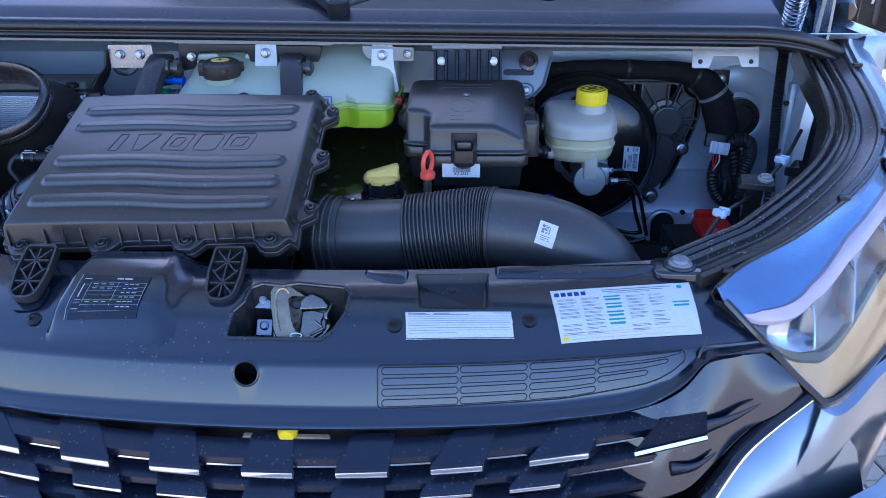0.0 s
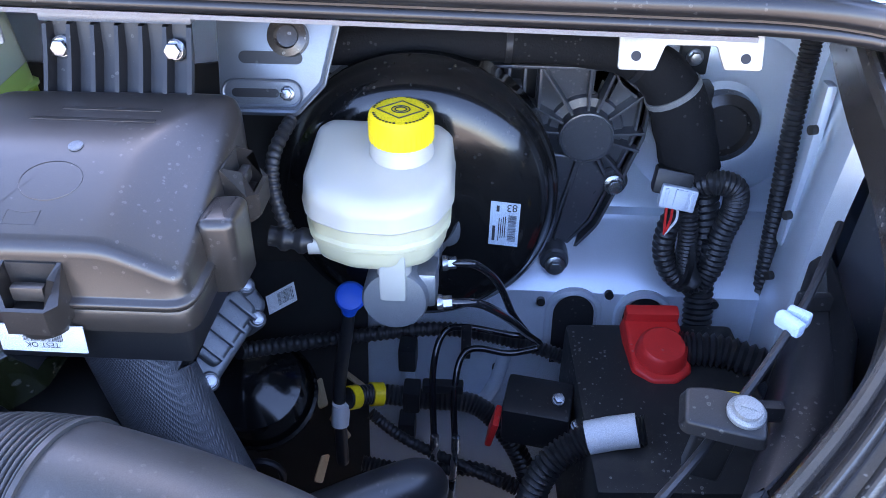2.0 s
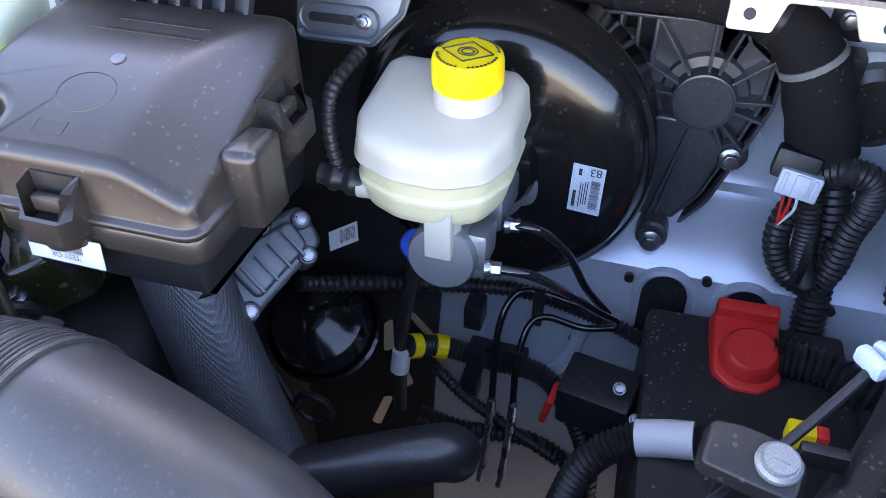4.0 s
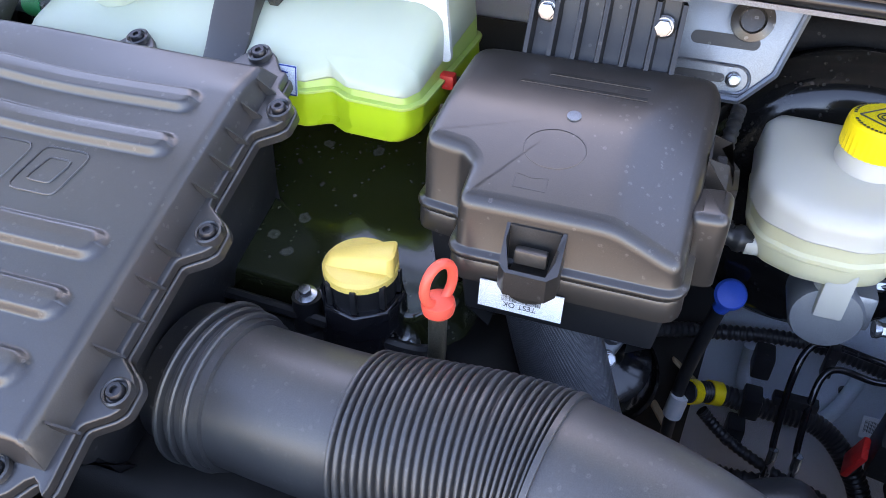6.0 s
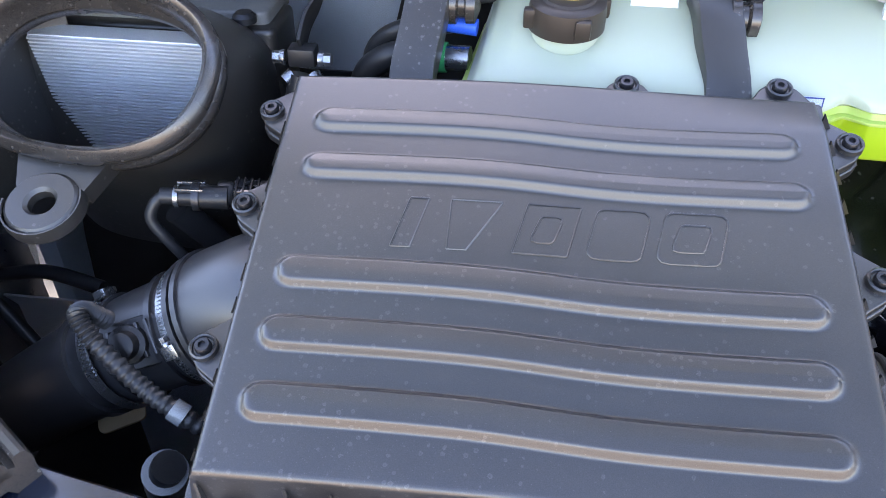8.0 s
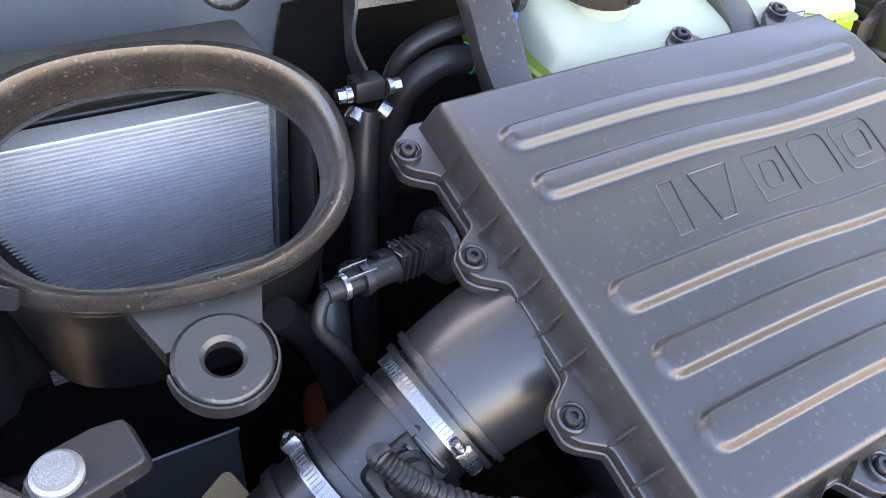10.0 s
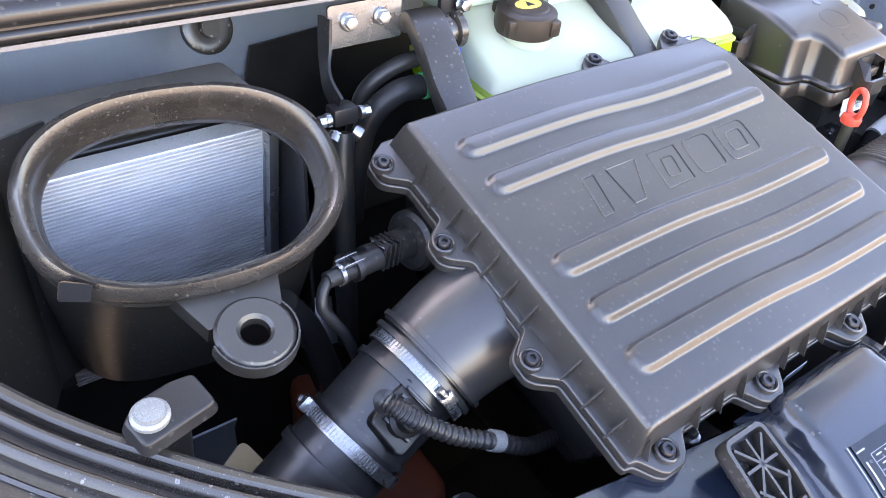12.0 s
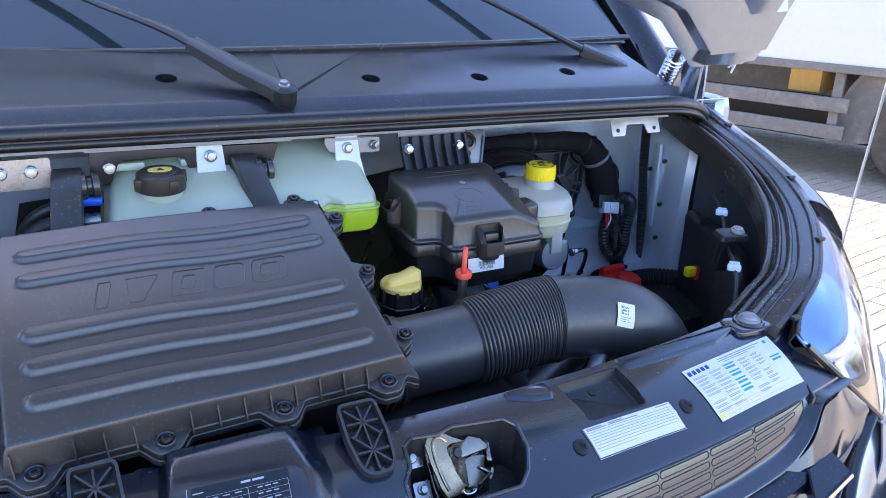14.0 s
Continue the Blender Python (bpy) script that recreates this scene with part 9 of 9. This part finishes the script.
    for i in (1, 8):
        b = B()
        tube(b, [line[i], line[i + 1], line[i + 3]], 0.0152, 18)
        part("yellow_band", b, YELLOWCAP, t, "yellow tape band")
    # other cables
    for nm, p, r, lab in (("black_cable", [(0.30, 0.56, 1.02), (0.40, 0.66, 0.96), (0.52, 0.69, 0.955), (0.62, 0.68, 0.945), (0.70, 0.66, 0.93)], 0.010, "black cable across the lower bulkhead"),
                          ("black_cable", [(0.43, 0.63, 0.86), (0.47, 0.62, 0.83), (0.53, 0.60, 0.815), (0.60, 0.58, 0.80)], 0.008, "black braided cable below the banded trunk"),
                          ("black_cable", [(0.42, 0.60, 0.80), (0.48, 0.60, 0.79), (0.56, 0.60, 0.80), (0.62, 0.59, 0.78)], 0.011, "black cable low in the bay"),
                          ("black_cable", [(0.60, 0.43, 0.80), (0.615, 0.445, 0.90), (0.635, 0.462, 0.97), (0.677, 0.476, 1.003), (0.730, 0.475, 1.018)], 0.016, "thick black cable with white paper sleeve"),
                          ("black_cable", [(0.79, 0.612, 1.008), (0.84, 0.606, 1.010), (0.90, 0.58, 1.005)], 0.020, "black battery cable beside the red cover")):
        corrugated(nm, p, r, lab, "cable", pitch=0.007)
    b = B()
    tube(b, [(0.674, 0.4755, 1.003), (0.698, 0.476, 1.011), (0.722, 0.475, 1.018)], 0.0170, 20)
    solo("paper_sleeve", b, PAPER, "white printed paper sleeve round black cable", "sleeve")
    # grey bent pipe under the intake hose
    b = B()
    tube(b, spline([(0.392, 0.222, 1.125), (0.378, 0.200, 1.128), (0.362, 0.188, 1.120), (0.344, 0.174, 1.112), (0.327, 0.163, 1.100), (0.318, 0.157, 1.07), (0.315, 0.155, 1.0)], 6), 0.0115, 14)
    solo("bent_grey_pipe", b, CASTALU, "grey bent pipe below the intake hose", "pipe")
    # small red plug between tank and fuse box
    b = B()
    box(b, (0.121, 0.526, 1.297), (0.016, 0.012, 0.014), None, 0.003)
    rp = solo("red_plug", b, RED, "small red plug on black lead behind the fuse box", "plug")
    b = B()
    tube(b, spline([(0.121, 0.532, 1.295), (0.135, 0.55, 1.28), (0.14, 0.56, 1.22)], 4), 0.004, 8)
    part("lead", b, SHEATH, rp)
    # bolted black foot below the air box
    ft = thing("support_bracket", (-0.268, 0.154, 1.06), "black support foot with zinc bolt below the air box", "bracket")
    b = B()
    prism(b, rounded([(-0.035, -0.022), (0.035, -0.022), (0.03, 0.03), (-0.03, 0.03)], 0.01), -0.05, 0.0, Matrix.Translation((-0.268, 0.154, 1.068)), 0.004)
    part("foot", b, PLASTIC_DARK, ft)
    b = B()
    bolt(b, (-0.268, 0.154, 1.068), (0, -0.1, 1), 0.0085, 0.010, 1.5)
    part("bolt", b, ZINC, ft)
    # brake pipes
    p = thing("brake_pipes", (0.55, 0.58, 1.0), "black brake pipes bent down from the master cylinder with braided ends", "brake pipe")
    runs = [[(0.527, 0.561, 1.149), (0.555, 0.562, 1.148), (0.580, 0.585, 1.11), (0.600, 0.62, 1.04), (0.625, 0.66, 0.975)],
            [(0.526, 0.495, 1.151), (0.56, 0.50, 1.148), (0.59, 0.54, 1.10), (0.615, 0.60, 1.03), (0.635, 0.65, 0.975)],
            [(0.625, 0.66, 0.975), (0.60, 0.665, 0.972), (0.545, 0.660, 0.985), (0.520, 0.645, 0.985), (0.510, 0.62, 0.95), (0.512, 0.60, 0.88), (0.514, 0.59, 0.86)],
            [(0.635, 0.65, 0.965), (0.60, 0.65, 0.955), (0.56, 0.648, 0.962), (0.542, 0.635, 0.955), (0.536, 0.61, 0.92), (0.538, 0.595, 0.875), (0.54, 0.586, 0.865)]]
    for r in runs:
        b = B()
        tube(b, spline(r, 8), 0.0042, 10)
        part("pipe", b, GLOSS, p)
    for x, y, z in ((0.514, 0.589, 0.858), (0.540, 0.585, 0.862)):
        b = B()
        tube(b, [(x, y, z + 0.012), (x, y - 0.004, z - 0.01)], lambda s: 0.0068 if 0.3 < s < 0.7 else 0.0055, 10)
        part("ferrule", b, ZINC, p)
        corr = [(x, y - 0.004, z - 0.008), (x - 0.002, y - 0.012, z - 0.05), (x - 0.006, y - 0.02, z - 0.12)]
        b = B()
        tube(b, spline(corr, 10), lambda s: 0.0045 + 0.0007 * math.cos(s * 150), 8)
        part("braided_end", b, ZINC, p, "braided steel flexible end")
    b = B()
    box(b, (0.548, 0.652, 0.968), (0.012, 0.012, 0.045), None, 0.002)
    part("pipe_clip", b, PLASTIC_DARK, p)
    b = B()
    box(b, (0.522, 0.618, 0.925), (0.05, 0.014, 0.014), None, 0.003)
    part("pipe_saddle", b, PLASTIC_DARK, p)
    # black clips on the bulkhead
    for x, z in ((0.478, 0.955), (0.482, 0.885), (0.475, 0.83)):
        b = B()
        box(b, (x, 0.64, z), (0.022, 0.03, 0.034), None, 0.004)
        solo("cable_clip", b, PLASTIC_DARK, "black plastic cable clip on the bulkhead", "clip", "cable clips")
    # scraps of tan lining seen low down
    for i, (x, y, z, r) in enumerate(((0.36, 0.66, 0.86, 0.3), (0.385, 0.64, 0.82, 0.8), (0.40, 0.67, 0.88, 1.2), (0.36, 0.62, 0.76, 0.1))):
        b = B()
        prism(b, rounded([(-0.006, -0.022), (0.007, -0.018), (0.004, 0.024), (-0.007, 0.016)], 0.004), 0, 0.003, pose(x, y, z, 20, 15 * i, math.degrees(r)))
        solo("lining_scrap", b, CARD, "torn tan lining scrap deep in the bay", "lining", "lining scraps")


hoses()


def battery():
    t = thing("battery", (0.76, 0.56, 0.9), "black battery under cover with red terminal cap", "battery")
    b = B()
    m = pose(0.772, 0.545, 0.885, 0, 0, 3)
    box(b, (0, 0, 0), (0.20, 0.25, 0.22), m, 0.008)
    part("case", b, mat("dusty_black_case", (0.018, 0.018, 0.018), 0.6, spots=0.5, dust=0.1), t)
    m = frame_at((0.765, 0.622, 1.004), (0.02, -0.20, 0.98), (1, 0.05, 0))
    b = B()
    prism(b, rounded([(-0.034, -0.040), (-0.014, -0.058), (0.014, -0.058), (0.036, -0.040), (0.034, 0.045), (-0.034, 0.045)], 0.014), -0.012, 0.006, m, 0.004, 0.002)
    cap = part("terminal_cover", b, RED, t, "red plastic terminal cover")
    b = B()
    lathe(b, [(0.030, 0.002), (0.027, 0.020), (0.023, 0.024), (0.004, 0.025)], m @ Matrix.Translation((0.002, -0.018, 0)), 30)
    part("dome", b, RED, cap)
    b = B()
    box(b, (0, 0.036, 0.010), (0.062, 0.016, 0.018), m, 0.004)
    part("hinge_block", b, RED, cap)
    f = thing("fuse_carrier", (0.64, 0.55, 0.94), "black fuse carrier with red cover and bolts", "fuse carrier")
    b = B()
    m = pose(0.632, 0.560, 0.948, 8, 0, -10)
    box(b, (0, 0, 0), (0.075, 0.055, 0.06), m, 0.006)
    part("body", b, PLASTIC_DARK, f)
    b = B()
    box(b, (-0.042, -0.012, -0.032), (0.008, 0.030, 0.045), m @ Matrix.Rotation(0.2, 4, "Y"), 0.003)
    part("red_cover", b, RED, f, "red plastic side cover")
    for p in ((0.651, 0.545, 0.983), (0.672, 0.532, 0.958)):
        b = B()
        bolt(b, p, (0.1, -0.4, 0.9), 0.007, 0.010, 1.3)
        part("bolt", b, ZINC, f)
    b = B()
    tile_plate(b, [(0.62, 0.690, 0.862), (0.675, 0.685, 0.866), (0.675, 0.672, 0.842), (0.62, 0.676, 0.838)], 0.001)
    cor = [(0.62, 0.690, 0.863), (0.675, 0.685, 0.867), (0.675, 0.672, 0.843), (0.62, 0.676, 0.839)]
    lb = part("barcode_tag", b, PAPER, f, "white barcode tag")
    rr = random.Random(9)
    b = B()
    print_on(b, cor, [(0.06 + 0.022 * k, 0.2, 0.06 + 0.022 * k + 0.005 + 0.01 * rr.random(), 0.75) for k in range(40)], 0.001)
    part("print", b, INK, lb)
    # yellow and red plug near the gutter
    y = thing("yellow_plug", (0.791, 0.446, 1.08), "yellow plastic plug with red tail", "plug")
    b = B()
    box(b, (0.789, 0.446, 1.088), (0.022, 0.016, 0.020), Matrix.Identity(4), 0.004)
    part("body", b, YELLOWCAP, y)
    b = B()
    box(b, (0.804, 0.446, 1.083), (0.010, 0.014, 0.028), Matrix.Identity(4), 0.003)
    part("tail", b, RED, y)


battery()


def lamp_back():
    """The grey moulded back of the headlamp between battery and gutter."""
    t = thing("lamp_back_cover", (0.83, 0.45, 1.1), "dark grey moulded headlamp back behind the gutter", "lamp cover")
    pl = [(0.752, 0.300), (0.770, 0.285), (0.850, 0.365), (0.893, 0.470), (0.905, 0.570), (0.882, 0.575), (0.848, 0.490), (0.806, 0.395)]
    b = B()
    o = rounded(pl, 0.012, 3)
    skin(b, [[Vector((x, y, 0.90)) for x, y in o], [Vector((x, y, 1.135 + 0.10 * (y - 0.3))) for x, y in o], [Vector((x, y, 1.145 + 0.10 * (y - 0.3))) for x, y in inset(o, 0.006)], [Vector((x, y, 1.148 + 0.10 * (y - 0.3))) for x, y in inset(o, 0.012)]])
    part("shell", b, LAMPBACK, t)
    for p in ((0.78, 0.365), (0.855, 0.49)):
        b = B()
        box(b, (p[0], p[1], 1.156 + 0.10 * (p[1] - 0.3)), (0.030, 0.010, 0.016), pose(0, 0, 0), 0.003)
        part("clip_rib", b, LAMPBACK, t)
    return t


LAMPBACK = mat("dark_grey_lamp_plastic", (0.020, 0.020, 0.022), 0.42, spots=0.3, dust=0.10, bump=0.06, rvar=0.05)
lamp_back()


def left_corner():
    """Bolted dusty brackets by the gutters, heater box top, red-brown chassis part and hoses."""
    for sx, at, lab in ((1, (-0.718, 0.263, 1.270), "dusty black bracket with pale round bolt beside the gutter"), (-1, (0.731, 0.296, 1.229), "dusty dark grey bracket with pale round bolt near the wire")):
        t = thing("lamp_bracket", at, lab, "bracket", "lamp brackets")
        b = B()
        m = frame_at(at, (0.0, -0.2, 0.98), (0.95, 0.3 * sx, 0))
        o = [(-0.022, -0.016), (0.034, -0.020), (0.038, 0.012), (0.020, 0.018), (-0.004, 0.020), (-0.020, 0.012)]
        o = rounded(o if sx > 0 else [(-x, y) for x, y in o][::-1], 0.008)
        prism(b, o, -0.012, -0.002, m, 0.003, 0.002)
        part("block", b, PLASTIC_DARK, t)
        b = B()
        prism(b, shrink(o, 0.014), -0.08, -0.010, m)
        part("stem", b, PLASTIC_DARK, t)
        b = B()
        lathe(b, [(0.0125, -0.002), (0.0125, 0.001), (0.0105, 0.003), (0.0095, 0.003), (0.009, 0.0055), (0.003, 0.006)], m @ Matrix.Translation((-0.004 * sx, 0.002, 0)), 26)
        disc = part("bolt_head", b, ALUPAINT, t, "pale grey domed bolt head")
        b = B()
        box(b, (-0.004 * sx, 0.002, 0.006), (0.010, 0.003, 0.0015), m, 0.0004)
        part("slot", b, ALUPAINT, disc)
    b = B()
    shell(b, [[Vector((x, y, z)) for y, z in ((0.54, 0.93), (0.555, 0.90), (0.56, 0.5), (0.56, 0.35))] for x in (-0.99, -0.85, -0.72, -0.58)], 0.003)
    solo("side_member", b, PAINT_BAY, "silver painted body side member below the funnel", "body panel")
    for pts in ([(-0.94, 0.50, 1.01), (-0.86, 0.50, 1.00), (-0.78, 0.49, 1.02), (-0.70, 0.47, 1.02)], [(-0.90, 0.49, 1.02), (-0.83, 0.46, 0.98), (-0.77, 0.43, 0.93), (-0.72, 0.40, 0.88)], [(-0.96, 0.49, 1.0), (-0.90, 0.46, 0.95), (-0.83, 0.42, 0.90)]):
        b = B()
        tube(b, spline(pts, 6), 0.009, 10)
        solo("black_cable", b, SHEATH, "black cable before the painted side member", "cable")
    h = thing("heater_box", (-0.68, 0.60, 1.25), "black plastic heater box with screwed lid behind the funnel", "heater box")
    b = B()
    prism(b, rounded([(-0.86, 0.562), (-0.49, 0.562), (-0.49, 0.64), (-0.86, 0.64)], 0.012), 1.05, 1.305, None, 0.006)
    part("box", b, PLASTIC, h)
    b = B()
    prism(b, rounded([(-0.86, 0.57), (-0.50, 0.575), (-0.50, 0.66), (-0.86, 0.66)], 0.01), 1.30, 1.318, None, 0.004)
    part("lid", b, mat("dusty_grey_lid", (0.17, 0.165, 0.155), 0.6, dust=0.5), h, "dusty lid")
    b = B()
    lathe(b, [(0.012, 0.0), (0.012, 0.006), (0.008, 0.010), (0.003, 0.010)], Matrix.Translation((-0.52, 0.565, 1.312)), 18)
    part("screw", b, DARKMETAL, h)
    b = B()
    shell(b, [[Vector((x, y, z)) for z in (1.345, 1.20, 1.09)] for x, y in ((-0.92, 0.40), (-0.86, 0.452), (-0.845, 0.462), (-0.835, 0.450), (-0.79, 0.480), (-0.76, 0.50), (-0.748, 0.528), (-0.70, 0.55))], 0.004)
    part("side_wall", b, PLASTIC, h)
    b = B()
    bolt(b, (-0.805, 0.456, 1.318), (0.3, -0.9, 0.2), 0.0062, 0.007, 1.4)
    part("wall_bolt", b, DARKMETAL, h)
    b = B()
    lathe(b, [(0.030, -0.004), (0.030, 0.004), (0.024, 0.006), (0.012, 0.004), (0.011, 0.012)], frame_at((-0.485, 0.735, 1.327), (0.1, -0.95, 0.3)), 24)
    solo("flange_nut", b, RUBBER, "black sealing washer with nut on the bulkhead", "nut")
    b = B()
    prism(b, rounded([(-0.56, 0.34), (-0.43, 0.30), (-0.42, 0.50), (-0.50, 0.58)], 0.03), 0.86, 0.94, pose(0, 0, 0, 0, 0, 0), 0.01)
    solo("chassis_member", b, REDBROWN, "red-brown painted chassis member below the duct", "chassis member")
    b = B()
    prism(b, rounded([(-0.02, -0.06), (0.025, -0.05), (0.02, 0.06), (-0.022, 0.05)], 0.008), 0, 0.006, pose(-0.625, 0.345, 1.02, 30, 0, 20))
    solo("lining_scrap", b, CARD, "tan lining piece behind the bolted bracket", "lining", "lining scraps")
    b = B()
    tube(b, spline([(-0.56, 0.42, 1.18), (-0.52, 0.44, 1.10), (-0.50, 0.42, 0.98), (-0.52, 0.38, 0.85)], 6), 0.014, 12)
    solo("coolant_hose", b, SHEATH, "black coolant hose beside the duct", "hose")
    plug = thing("sensor_plug", (-0.52, 0.375, 1.225), "small black sensor plug with metal clip on the air box stub", "plug")
    pm = frame_at((-0.505, 0.372, 1.232), (-0.95, -0.15, 0.05), (0, 0, 1))
    for r, h0, h1, mt in ((0.0105, -0.02, 0.004, PLASTIC_DARK), (0.0125, 0.004, 0.010, DARKMETAL), (0.0085, 0.010, 0.022, PLASTIC_DARK), (0.0100, 0.022, 0.026, ZINC), (0.0075, 0.026, 0.038, SHEATH)):
        b = B()
        lathe(b, [(r, h0), (r, h1)], pm, 16)
        part("collar" if mt in (ZINC, DARKMETAL) else "body", b, mt, plug)
    for q in (-0.006, 0.006):
        b = B()
        box(b, (0.010, q, 0.012), (0.003, 0.002, 0.024), pm, 0.0006)
        part("clip", b, ZINC, plug)
    b = B()
    tube(b, spline([pm @ Vector((0, 0, 0.036)), (-0.548, 0.362, 1.228), (-0.552, 0.357, 1.214), (-0.542, 0.356, 1.195), (-0.525, 0.36, 1.16), (-0.50, 0.37, 1.08), (-0.48, 0.38, 1.0)], 6), 0.0052, 10)
    part("lead", b, SHEATH, plug)
    b = B()
    tube(b, [(-0.49, 0.50, 1.10), (-0.50, 0.47, 1.06)], 0.02, 14)
    solo("pipe_stub", b, CASTALU, "grey alloy pipe stub behind the air box", "pipe")


left_corner()
